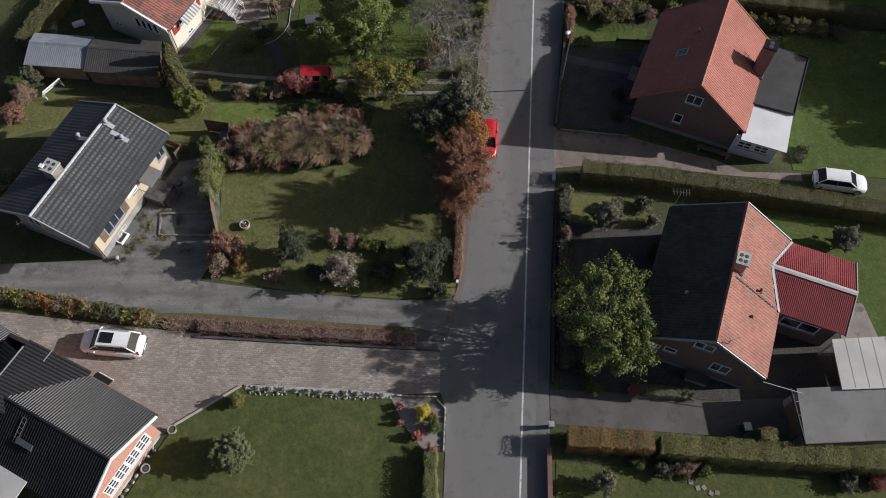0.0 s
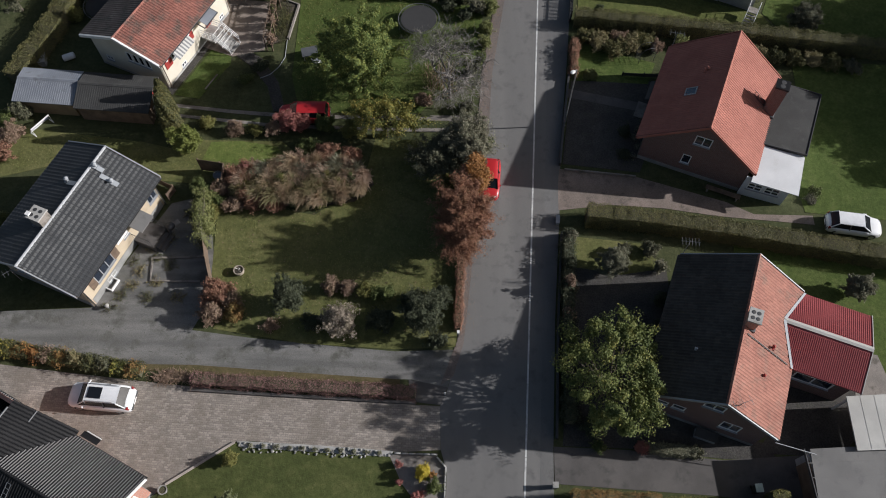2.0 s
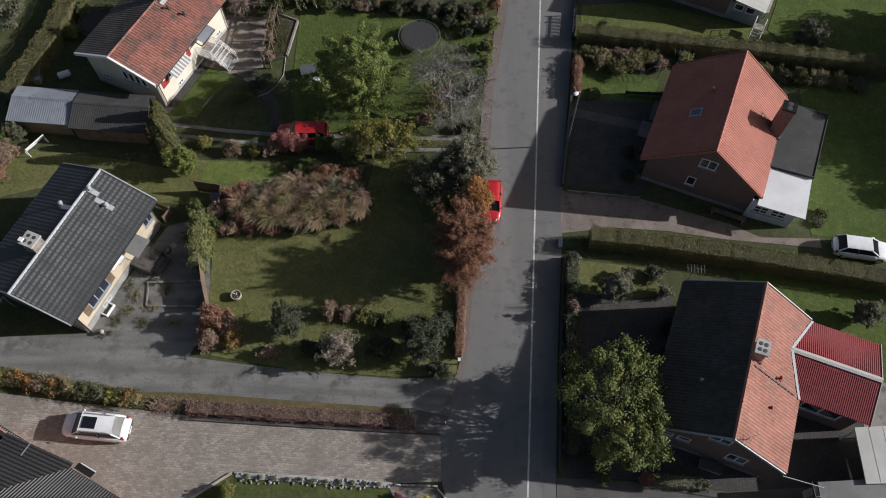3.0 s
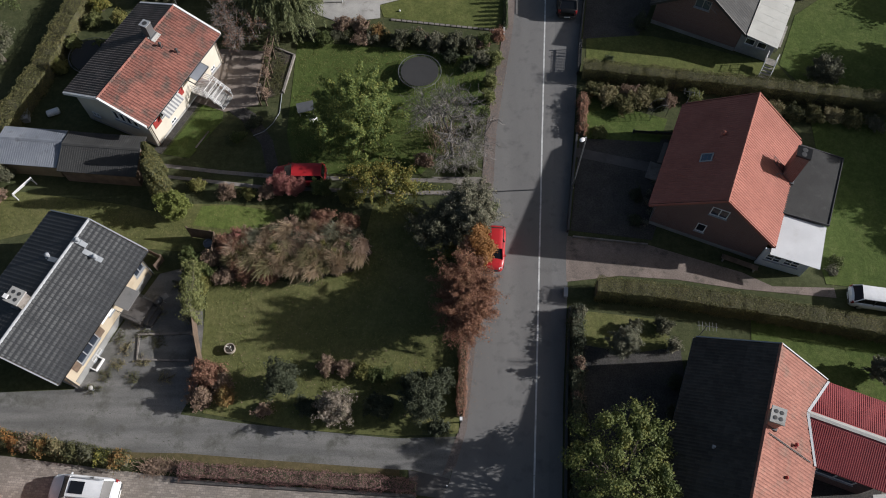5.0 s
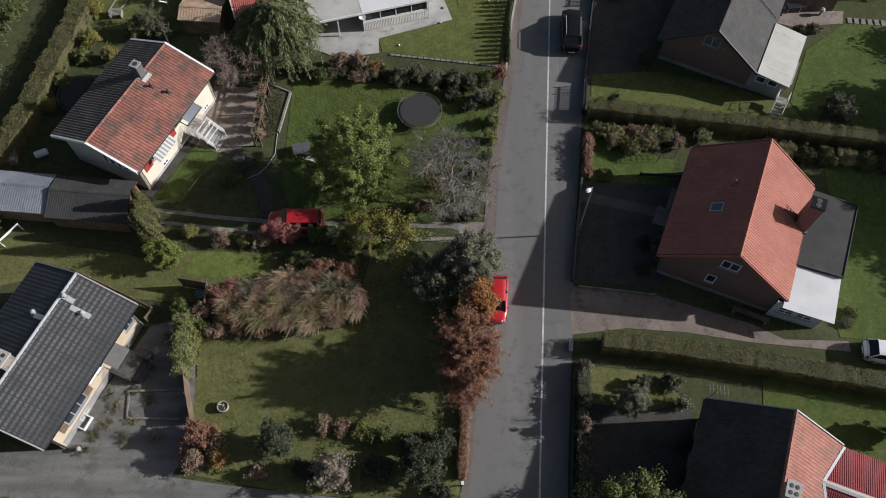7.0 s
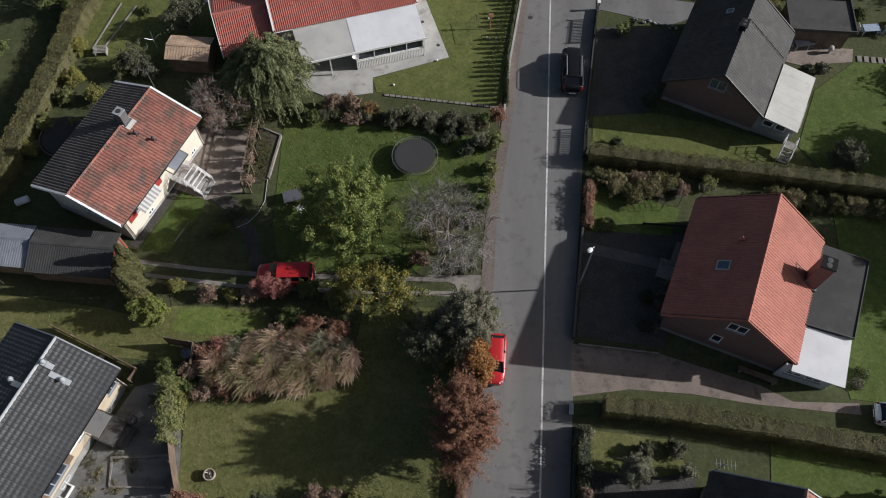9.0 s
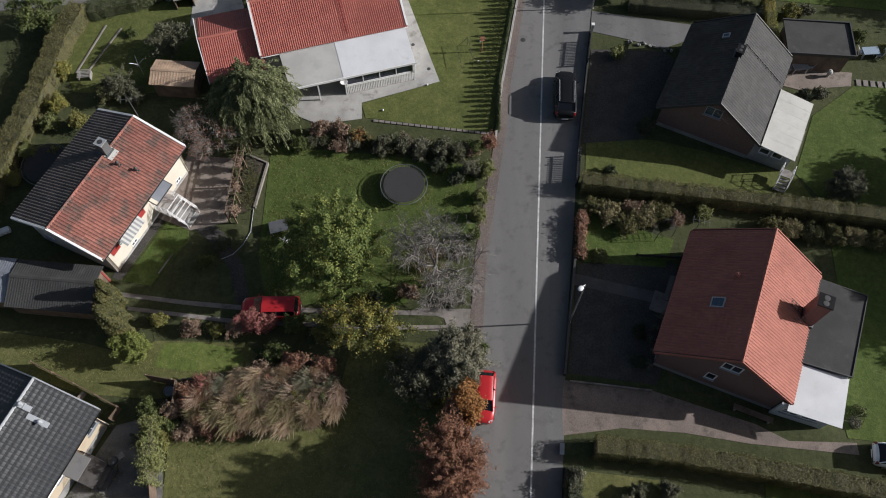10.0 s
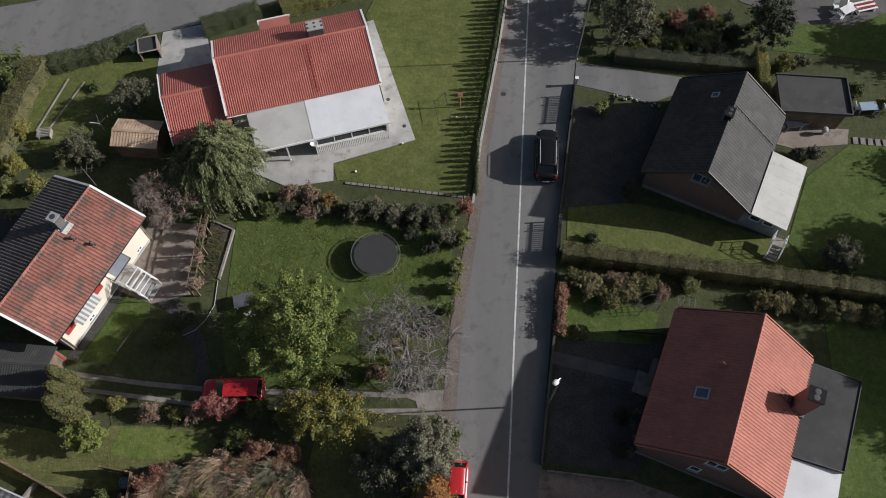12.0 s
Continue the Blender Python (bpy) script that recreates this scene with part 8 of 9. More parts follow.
for k in range(6):
    S("dark vine climbing the trellis", (-15.0 - 0.06 * k, 50.4 + 1.05 * k), (0.38, 0.68, 1.8), G_OLIVE_DARK if k % 2 else G_BROWN, 16, 90, 0.24, 0.11, 440 + k, name="vine", category="plant", group="vines on the trellis")
blades("raised bed overgrown with dry plants", (-14.2, 53.0), (0.6, 2.4), 700, 0.55, G_OLIVE_DARK, 391, "bed_plant", "plant", 0.7, 0.014)

def sward(label, poly, per_m2, height, material, seed):
    """Short uneven grass in tufts over an outline on the ground."""
    rng = np.random.default_rng(seed)
    q = np.array(poly)
    lo, hi = q.min(0), q.max(0)
    n = int((hi - lo).prod() * per_m2 / 9)
    c = rng.uniform(lo, hi, (n, 2))
    inside = np.zeros(n, bool)
    for (x0, y0), (x1, y1) in zip(poly, poly[1:] + poly[:1]):
        cross = (y0 > c[:, 1]) != (y1 > c[:, 1])
        inside ^= cross & (c[:, 0] < (x1 - x0) * (c[:, 1] - y0) / (y1 - y0 + 1e-9) + x0)
    c = np.repeat(c[inside], 9, 0)
    n = len(c)
    base = np.c_[c + rng.normal(0, 0.22, (n, 2)), np.full(n, 0.03)]
    a = rng.uniform(0, 2 * math.pi, n)
    side = np.c_[np.cos(a), np.sin(a), np.zeros(n)] * rng.uniform(0.012, 0.026, (n, 1))
    tip = base + np.c_[rng.normal(0, 0.06, (n, 2)), height * 0.55 * rng.uniform(0.5, 1.3, n)]
    v = np.stack([base - side, base + side, tip + side * 0.3, tip - side * 0.3], 1).reshape(-1, 3)
    f = (np.arange(n)[:, None] * 4 + np.array([[0, 1, 2, 3]])).tolist()
    return tagged(new("grass_tufts", raw_mesh("grass_tufts", v, f, material)), label, "grass", "", "stuff")


sward("uneven tufts in the shady rough lawn", [(-12.6, 56.4), (-4, 55.6), (3.0, 54.6), (2.8, 49.5), (-2, 43.6), (-11.8, 43.6), (-12.6, 47)], 90, 0.13, G_SWARD, 91)
sward("uneven tufts in the rough meadow lawn", [(-16.8, 34.4), (-16.6, 28), (-16.0, 26.6), (-12, 25.2), (0.2, 27.0), (0.8, 29.5), (1.2, 36), (-4, 36.6), (-6, 34.6), (-10, 33.6)], 70, 0.1, G_SWARD, 92)
sward("uneven tufts in the lawn behind the house", [(-35, 41.2), (-25, 40), (-21.4, 39.2), (-19.4, 40.2), (-13.4, 40.0), (-13.2, 38.4), (-19, 37.8), (-23.4, 37.4), (-29.5, 38.9), (-36, 37)], 70, 0.09, G_SWARD, 93)

# fallen leaves along the road edge and under the copper tree
rng = np.random.default_rng(5)
n = 2600
s = rng.uniform(0, 1, n)
pts = np.c_[2.4 + 1.1 * rng.normal(0, 0.7, n) + 0.07 * (s * 48 - 6), 24 + s * 52, np.full(n, 0.06)]
left = np.interp(pts[:, 1], [p[1] for p in ROAD_L], [p[0] for p in ROAD_L])
pts[:, 0] = left + np.abs(rng.normal(0, 0.55, n)) - 0.15
v, f = leaves(pts, np.tile([0, 0, 1.0], (n, 1)), 0.06, rng, 0.7, 0.25)
v[:, 2] = np.maximum(v[:, 2], 0.041)
tagged(new("fallen_leaves", raw_mesh("fallen_leaves", v, f, G_BROWN)), "brown leaves scattered along the road edge", "leaf litter", "", "stuff")
n = 380
pts = np.c_[rng.uniform(-17, 1, n), rng.uniform(23.8, 38, n), np.full(n, 0.06)]
v, f = leaves(pts, np.tile([0, 0, 1.0], (n, 1)), 0.1, rng, 0.7, 0.25)
v[:, 2] = np.maximum(v[:, 2], 0.036)
tagged(new("fallen_leaves", raw_mesh("fallen_leaves", v, f, G_BROWN)), "withered leaves scattered over the rough lawn", "leaf litter", "", "stuff")

n = 90
s = rng.uniform(0, 1, n)
pts = np.c_[-26 + 23 * s, np.interp(-26 + 23 * s, [-26, -18, -10, -3], [23.6, 22.4, 21.7, 21.3]) + rng.choice([-0.55, 0.75], n) + rng.normal(0, 0.16, n), np.full(n, 0.05)]
v, f = leaves(pts, np.tile([0, 0, 1.0], (n, 1)), 0.075, rng, 0.7, 0.4)
v[:, 2] = np.maximum(v[:, 2], 0.026)
tagged(new("fallen_leaves", raw_mesh("fallen_leaves", v, f, G_DARK)), "dark leaf debris along the gravel wheel tracks", "leaf litter", "", "stuff")


# ---- vehicles ----
def car(label, at, turn, L, Wd, Hh, paint, style="estate", rails=False, roof_window=False):
    """A car: lofted body, glasshouse, roof, wheels with rims, lamps, mirrors. x is ahead, y to its left."""
    t = thing("car", label, "car", at, turn)
    belt = Hh * 0.62
    hood = Hh * 0.56
    tail = {"estate": 0.62, "suv": 0.64, "hatch": 0.62}[style] * Hh
    st = [(-0.5, 0.6, 0.30, tail * 0.72), (-0.49, 0.78, 0.24, tail * 0.9), (-0.455, 0.91, 0.2, tail), (-0.33, 1.0, 0.2, belt), (-0.1, 1.0, 0.2, belt), (0.16, 1.0, 0.2, belt * 0.985), (0.22, 0.995, 0.2, belt * 0.97), (0.32, 0.975, 0.2, hood * 1.03), (0.42, 0.92, 0.2, hood * 0.97), (0.465, 0.8, 0.22, hood * 0.88), (0.492, 0.6, 0.28, hood * 0.74), (0.5, 0.4, 0.34, hood * 0.62)]
    v, n = [], 9
    for s, w, lo, hi in st:
        a = Wd / 2 * w
        mid = lo + (hi - lo) * 0.45
        for y, z in ((0, lo), (a * 0.9, lo), (a * 0.99, lo + 0.12), (a, mid), (a * 0.975, hi - 0.1), (a * 0.9, hi - 0.02), (a * 0.6, hi + 0.02), (a * 0.3, hi + 0.035), (0, hi + 0.04)):
            v.append((s * L, y, z))
    half = list(v)
    g = Geo()
    for sgn in (1, -1):
        g.add([(x, sgn * y, z) for x, y, z in half], [(i * n + k, i * n + k + 1, (i + 1) * n + k + 1, (i + 1) * n + k) for i in range(len(st) - 1) for k in range(n - 1)] + [tuple(range(n)), tuple(range((len(st) - 1) * n, len(st) * n))])
    part("body", g, paint, t, smooth=True)
    back = {"estate": (-0.475, -0.43), "suv": (-0.44, -0.33), "hatch": (-0.45, -0.33)}[style]
    screen = (0.15, 0.305) if style == "suv" else (0.1, 0.28)
    gl = [(back[0], 0.80, belt * 1.0), (back[1], 0.68, Hh * 0.955), (screen[0], 0.7, Hh * 0.965), (screen[1], 0.83, belt * 0.96)]
    a = [Wd / 2 * w for _, w, _ in gl]
    p = []
    for (s, w, z), h in zip(gl, a):
        p += [(s * L, h, z), (s * L, -h, z)]
    bw = Wd / 2 * 0.92
    base = [(back[0] * L, bw * 0.93, belt - 0.08), (back[0] * L, -bw * 0.93, belt - 0.08), (screen[1] * L, bw * 0.97, belt - 0.1), (screen[1] * L, -bw * 0.97, belt - 0.1)]
    g = Geo().add(p + base, [(0, 2, 3, 1), (2, 4, 5, 3), (4, 6, 7, 5), (0, 8, 10, 6, 4, 2), (1, 3, 5, 7, 11, 9), (0, 1, 9, 8), (6, 10, 11, 7)])
    part("glasshouse", g, CAR_GLASS, t, "dark tinted windows")
    r = Geo()
    x0, x1, h0, h1 = gl[1][0] * L - 0.04, gl[2][0] * L + 0.06, a[1], a[2]
    rows = []
    for k in range(7):
        q = k / 6
        x, h = x0 + (x1 - x0) * q, (h0 + (h1 - h0) * q) * 1.02
        zz = Hh * (0.955 + 0.01 * q) + 0.012
        crown = 0.035 * math.sin(math.pi * min(1, 0.15 + 0.7 * q))
        rows.append([(x, -h, zz - 0.03), (x, -h * 0.93, zz + 0.012), (x, -h * 0.45, zz + 0.012 + crown * 0.8), (x, 0, zz + 0.012 + crown), (x, h * 0.45, zz + 0.012 + crown * 0.8), (x, h * 0.93, zz + 0.012), (x, h, zz - 0.03)])
    r.add([q for row in rows for q in row], [(i * 7 + k, i * 7 + k + 1, i * 7 + 8 + k, i * 7 + 7 + k) for i in range(6) for k in range(6)])
    part("roof", r, paint, t, smooth=True)
    for sgn in (1, -1):
        for i, j in ((0, 1), (2, 3)):
            part("pillar", Geo().tube([(gl[i][0] * L, sgn * a[i] * 1.005, gl[i][2]), (gl[j][0] * L, sgn * a[j] * 1.005, gl[j][2])], 0.045, 6), paint, t)
        part("pillar", Geo().tube([(-0.12 * L, sgn * Wd / 2 * 0.9, belt - 0.03), (-0.13 * L, sgn * Wd / 2 * 0.71, Hh * 0.95)], 0.04, 6), DARK_TRIM, t)
        part("mirror", Geo().box(-0.04, 0.04, -0.06, 0.06, -0.04, 0.04, pose(0.2 * L, sgn * (Wd / 2 + 0.02), belt + 0.02, 0, 0, 10 * sgn)), paint, t)
        part("headlamp", Geo().slab([(0.455 * L, sgn * Wd / 2 * 0.52, hood * 0.9), (0.42 * L, sgn * Wd / 2 * 0.84, hood * 0.92), (0.452 * L, sgn * Wd / 2 * 0.82, hood * 0.76), (0.48 * L, sgn * Wd / 2 * 0.55, hood * 0.78)], (0.02, 0, 0.03)), LAMP_CLEAR, t)
        part("tail_lamp", Geo().slab([(-0.468 * L, sgn * Wd / 2 * 0.7, tail + 0.03), (-0.445 * L, sgn * Wd / 2 * 0.9, tail - 0.02), (-0.478 * L, sgn * Wd / 2 * 0.86, tail * 0.7), (-0.495 * L, sgn * Wd / 2 * 0.62, tail * 0.72)], (-0.02, sgn * 0.01, 0.02)), LAMP_RED, t)
        if rails:
            part("roof_rail", Geo().tube([(x0 + 0.1, sgn * a[1] * 0.95, Hh * 0.96), (x0 + 0.25, sgn * a[1] * 0.95, Hh + 0.05), (x1 - 0.25, sgn * a[2] * 0.95, Hh + 0.055), (x1 - 0.08, sgn * a[2] * 0.95, Hh * 0.965)], 0.026, 6), ZINC_PALE, t)
        for s in (-0.31, 0.315):
            tyre = Geo().lathe([(0.2, -0.11), (0.3, -0.11), (0.335, -0.07), (0.335, 0.07), (0.3, 0.11), (0.2, 0.11)], 18)
            m = pose(s * L, sgn * (Wd / 2 - 0.12), 0.335, 90)
            wheel = part("wheel", Geo().add([m @ Vector(q) for q in tyre.v], tyre.f), RUBBER, t)
            m2 = pose(s * L, sgn * (Wd / 2 - 0.02), 0.335, 90)
            rim = Geo().lathe([(0.03, -0.012), (0.21, -0.012), (0.21, 0.012), (0.03, 0.012)], 14)
            part("rim", Geo().add([m2 @ Vector(q) for q in rim.v], rim.f), STEEL, wheel)
    if roof_window:
        part("roof_window", Geo().box(-0.085 * L, 0.12 * L, -0.38, 0.38, Hh * 0.975, Hh + 0.036), CAR_GLASS, t, "dark glass roof panel")
    part("grille", Geo().box(0.485 * L, 0.503 * L, -0.35, 0.35, 0.45, 0.62), DARK_TRIM, t)
    part("bumper", Geo().box(-0.508 * L, -0.49 * L, -Wd * 0.36, Wd * 0.36, 0.36, 0.52), DARK_TRIM, t)
    part("plate", Geo().box(-0.513 * L, -0.508 * L, -0.26, 0.26, 0.4, 0.5), FASCIA, t)
    return t


car("white sport utility car with a dark glass roof, parked on pavers", (-23.15, 18.8, 0.04), 175.0, 4.45, 1.8, 1.62, CAR_WHITE, "suv", True, True)
car("bright red hatchback parked at the road edge under a tree", (3.6, 36.35, 0.04), -94.5, 3.65, 1.62, 1.43, CAR_RED, "hatch")
car("red estate car parked on the wheel tracks", (-11.5, 42.7, 0.03), 181.0, 4.2, 1.7, 1.43, CAR_RED, "estate")
car("white estate car parked on the grass drive", (31.15, 32.4, 0.03), -9.0, 4.1, 1.64, 1.38, CAR_WHITE, "hatch")
car("black sport utility car with roof rails, parked on the footway", (10.75, 61.55, 0.05), 86.0, 4.6, 1.86, 1.7, CAR_BLACK, "suv", True)
car("white car parked on the gravel beside the cream house", (-35.2, 25.0, 0.03), 176.0, 4.5, 1.8, 1.48, CAR_WHITE, "estate")


# ---- sheds and small things ----
def shed(label, at, turn, sx, sy, zr, drop_s, drop_n, ridge_at, sheet_mat, wall_mat, pitch=0.18, eave=0.18):
    """A low shed with ribbed sheets on two slopes; the ridge runs along x."""
    t = thing("shed", label, "shed", at, turn)
    yr = sy * ridge_at
    for y0, z0 in ((-eave, zr - drop_s), (sy + eave, zr - drop_n)):
        roof = part("roof", Geo().slab([(-eave, yr, zr), (sx + eave, yr, zr), (sx + eave, y0, z0), (-eave, y0, z0)], (0, 0, -0.06)), sheet_mat, t)
        g = Geo()
        n = int((sx + 2 * eave) / pitch)
        for k in range(n + 1):
            x = -eave + k * pitch
            g.slab([(x, yr, zr + 0.001), (x + pitch * 0.35, yr, zr + 0.001), (x + pitch * 0.35, y0, z0 + 0.001), (x, y0, z0 + 0.001)], (0, 0, 0.014))
        part("rib", g, sheet_mat, roof)
    part("ridge_cap", Geo().slab([(-eave, yr - 0.16, zr + 0.0), (-eave, yr, zr + 0.06), (-eave, yr + 0.16, zr + 0.0)], (sx + 2 * eave, 0, 0)), sheet_mat, t)
    hs, hn = zr - drop_s - 0.02, zr - drop_n - 0.02
    part("wall", Geo().box(0, sx, 0, 0.1, 0, hs), wall_mat, t)
    part("wall", Geo().box(0, sx, sy - 0.1, sy, 0, hn), wall_mat, t)
    for x in (0, sx - 0.1):
        part("wall", Geo().slab([(x, 0.1, 0), (x, sy - 0.1, 0), (x, sy - 0.1, hn), (x, yr, zr - 0.08), (x, 0.1, hs)], (0.1, 0, 0)), wall_mat, t)
    return t


shed("long shed with a blue-grey ribbed metal roof", (-34.95, 43.2, 0), -4.8, 4.75, 2.95, 2.1, 0.45, 0.2, 0.66, SHEET_BLUE, TAN_BOARD)
s = shed("brown boarded shed with a dark ribbed roof", (-29.75, 42.45, 0), -4.8, 5.85, 3.2, 2.3, 0.6, 0.35, 0.62, FELT, BROWN_WOOD)
part("door", Geo().box(5.85, 5.89, 0.8, 1.7, 0.05, 1.85), BROWN_WOOD, s, "dark brown boarded door")
part("door_brace", Geo().box(5.89, 5.91, 0.85, 1.65, 0.9, 1.0).slab([(5.89, 0.85, 0.1), (5.89, 0.97, 0.1), (5.89, 1.65, 1.8), (5.89, 1.53, 1.8)], (0.02, 0, 0)), FASCIA, s)
part("red_trim", Geo().box(5.85, 5.9, 1.75, 1.87, 0.05, 2.0).box(5.85, 5.9, 2.95, 3.07, 0.05, 1.9), RED_PANEL, s, "red painted trim boards")
shed("small garden shed with a sandy ribbed roof", (-22.9, 61.7, 0), -4.0, 3.3, 2.2, 2.15, 0.4, 0.4, 0.5, SHEET_TAN, BROWN_WOOD, 0.24)


def street_lamp(at, h, reach, turn):
    t = thing("street_lamp", "slender galvanised street lamp with a pale lamp head", "street lamp", (*at, 0), turn, "street lamps")
    part("pole", Geo().tube([(0, 0, 0), (0, 0, 0.9), (0, 0, 1.0), (0, 0, h - 0.15)], [0.085, 0.085, 0.06, 0.045], 10), STEEL, t)
    part("arm", Geo().tube([(0, 0, h - 0.2), (0.05, 0, h - 0.03), (0.25, 0, h + 0.03)], 0.03, 8), STEEL, t)
    part("lamp_head", Geo().lathe([(0.03, -0.05), (0.13, -0.02), (0.15, 0.05), (0.1, 0.11), (0.02, 0.13)], 14, (0.25 + reach * 0.5, 0, h + 0.02), (reach * 3.3, 1.15)), FASCIA, t, "pale oval lamp head")
    part("base", Geo().lathe([(0.14, 0), (0.14, 0.04), (0.1, 0.08)], 12), CONCRETE_DARK, t)


street_lamp((9.87, 41.95), 7.0, 0.45, 222)
street_lamp((13.85, 71.45), 7.6, 0.75, 180)


def trampoline(at, r, h, label):
    t = thing("trampoline", label, "trampoline", (*at, 0))
    part("mat", Geo().lathe([(0.0, h - 0.05), (r - 0.22, h - 0.02), (r - 0.22, h - 0.01), (0.0, h - 0.03)], 40), BLACK_NET, t)
    part("rim", Geo().ring((0, 0, h), r, 0.025, 48), ZINC_DARK, t)
    g = Geo()
    for k in range(72):
        a = 2 * math.pi * k / 72
        g.tube([((r - 0.23) * math.cos(a), (r - 0.23) * math.sin(a), h - 0.015), (r * math.cos(a), r * math.sin(a), h)], 0.008, 4)
    part("spring", g, ZINC_DARK, t)
    for k in range(6):
        a = 2 * math.pi * k / 6 + 0.3
        part("leg", Geo().tube([(r * math.cos(a), r * math.sin(a), h), (r * 1.02 * math.cos(a), r * 1.02 * math.sin(a), 0)], 0.025, 7), STEEL, t)


trampoline((-2.25, 52.85), 1.8, 0.85, "round black trampoline with a steel rim on the lawn")
trampoline((-30.3, 54.6), 1.9, 0.7, "round dark trampoline in the shade of the house")

# low white-grey stones along the lawn
protos = []
for k in range(5):
    rng = np.random.default_rng(400 + k)
    bm = bmesh.new()
    bmesh.ops.create_icosphere(bm, subdivisions=2, radius=1)
    for q in bm.verts:
        q.co = Vector((q.co.x * 0.2, q.co.y * 0.15, q.co.z * 0.12)) * (1 + 0.28 * noise.noise(q.co * 1.6 + Vector((k * 7, 0, 0))))
    me = bpy.data.meshes.new("stone")
    bm.to_mesh(me)
    bm.free()
    me.materials.append(STONE)
    protos.append(me)
rng = random.Random(3)


def stones(line, gap, label, group, off=0.12, big=1.0):
    L = length_of(line)
    k = 0
    s = 0.1
    while s < L:
        x, y, u = along(line, s)
        o = new("stone", protos[k % 5])
        sc = rng.uniform(0.75, 1.45) * big
        o.matrix_basis = pose(x + rng.uniform(-off, off), y + rng.uniform(-off, off), 0.1, 0, 0, rng.uniform(0, 360)) @ Matrix.Diagonal((sc, sc, sc, 1))
        tagged(o, label, "stone", group)
        s += gap * rng.uniform(0.8, 1.25)
        k += 1


stones([(-13.7, 15.75), (-8.7, 15.5), (-5.6, 15.3), (-3.3, 15.12)], 0.19, "pale grey field stone edging the lawn", "stones edging the lawn", 0.17, 0.45)
stones([(-13.4, 15.45), (-8.7, 15.25), (-5.0, 15.0)], 0.19, "pale grey field stone edging the lawn", "stones edging the lawn", 0.17, 0.42)
stones([(16.4, 67.8), (17.8, 67.35), (19.3, 66.9), (20.2, 66.6)], 0.22, "grey rockery stone beside the drive", "rockery stones", 0.3, 0.62)
stones([(-19.0, 11.9), (-19.9, 10.0), (-20.7, 8.2)], 0.5, "pale pebble along the house wall", "stones along the house wall", 0.25, 0.7)
# tufts in the stone edging
for k in range(11):
    x, y, u = along([(-13.2, 15.7), (-8.7, 15.45), (-4.0, 15.2)], 0.4 + k * 0.86)
    shrub("small green tuft between the edging stones", (x, y), (0.26, 0.2, 0.3), G_SAGE, 6, 40, 0.14, 0.07, 420 + k, 0.05, "tuft", "plant", "tufts between the stones")
# scalloped concrete edging of the corner bed
for k in range(14):
    x, y, u = along([(-3.2, 15.2), (-0.55, 15.12), (0.2, 14.3), (0.08, 11.5)], 0.2 + k * 0.48)
    g = Geo()
    prof = [(-0.23, 0.0)] + [(0.23 * math.cos(math.pi - math.pi * i / 6), 0.16 + 0.1 * math.sin(math.pi * i / 6)) for i in range(7)] + [(0.23, 0.0)]
    g.slab([(a, -0.05, z) for a, z in prof], (0, 0.1, 0))
    solid("edging_stone", g, CONCRETE, "scalloped pale concrete edging stone", "edging stone", group="scalloped edging", m=pose(x, y, 0.02, 0, 0, math.degrees(math.atan2(u[1], u[0]))))


def urn(at, label):
    t = thing("flower_urn", label, "flower pot", (*at, 0), 0, "urns at the gable")
    part("bowl", Geo().lathe([(0.16, 0), (0.2, 0.05), (0.1, 0.12), (0.2, 0.3), (0.3, 0.46), (0.32, 0.5), (0.25, 0.5), (0.24, 0.44)], 18), CONCRETE, t)
    part("soil", Geo().lathe([(0.24, 0.42), (0.23, 0.45), (0.02, 0.46)], 14), SOIL, t)


urn((-18.05, 12.75), "white garden urn at the gable corner")
urn((-19.35, 10.2), "white garden urn against the brick wall")
t = thing("planter", "pale round planter with dry plants on the lawn", "planter", (-15.15, 28.5, 0))
part("tub", Geo().lathe([(0.26, 0), (0.36, 0.12), (0.39, 0.4), (0.39, 0.44), (0.33, 0.44), (0.32, 0.34)], 20), TERRACOTTA, t)
part("soil", Geo().lathe([(0.325, 0.34), (0.3, 0.37), (0.02, 0.39)], 14), SOIL, t)
part("plant", Geo().tube([(0, 0, 0.38), (0.1, 0.05, 0.6)], 0.03, 5).tube([(0.1, -0.1, 0.38), (0.2, -0.2, 0.55)], 0.02, 5).tube([(-0.1, 0.1, 0.38), (-0.25, 0.1, 0.5)], 0.02, 5), FLOWER_WHITE, t)

# football goal
t = thing("football_goal", "small white football goal with a net on the lawn", "goal", (-32.75, 41.4, 0), 55)
g = Geo().tube([(-0.9, 0, 0), (-0.9, 0, 1.0), (0.9, 0, 1.0), (0.9, 0, 0)], 0.05, 8)
g.tube([(-0.9, 0, 1.0), (-0.9, 0.7, 0.02)], 0.035, 6).tube([(0.9, 0, 1.0), (0.9, 0.7, 0.02)], 0.035, 6).tube([(-0.9, 0.7, 0.02), (0.9, 0.7, 0.02)], 0.035, 6).tube([(-0.9, 0, 0.02), (-0.9, 0.7, 0.02)], 0.035, 6).tube([(0.9, 0, 0.02), (0.9, 0.7, 0.02)], 0.035, 6)
part("goal_frame", g, FASCIA, t)
g = Geo()
for k in range(19):
    x = -0.9 + k * 0.1
    g.tube([(x, 0, 1.0), (x, 0.7, 0.02)], 0.014, 3)
for k in range(9):
    g.tube([(-0.9, 0.7 * k / 9, 1.0 - 0.98 * k / 9), (0.9, 0.7 * k / 9, 1.0 - 0.98 * k / 9)], 0.014, 3)
part("net", g, FASCIA, t)

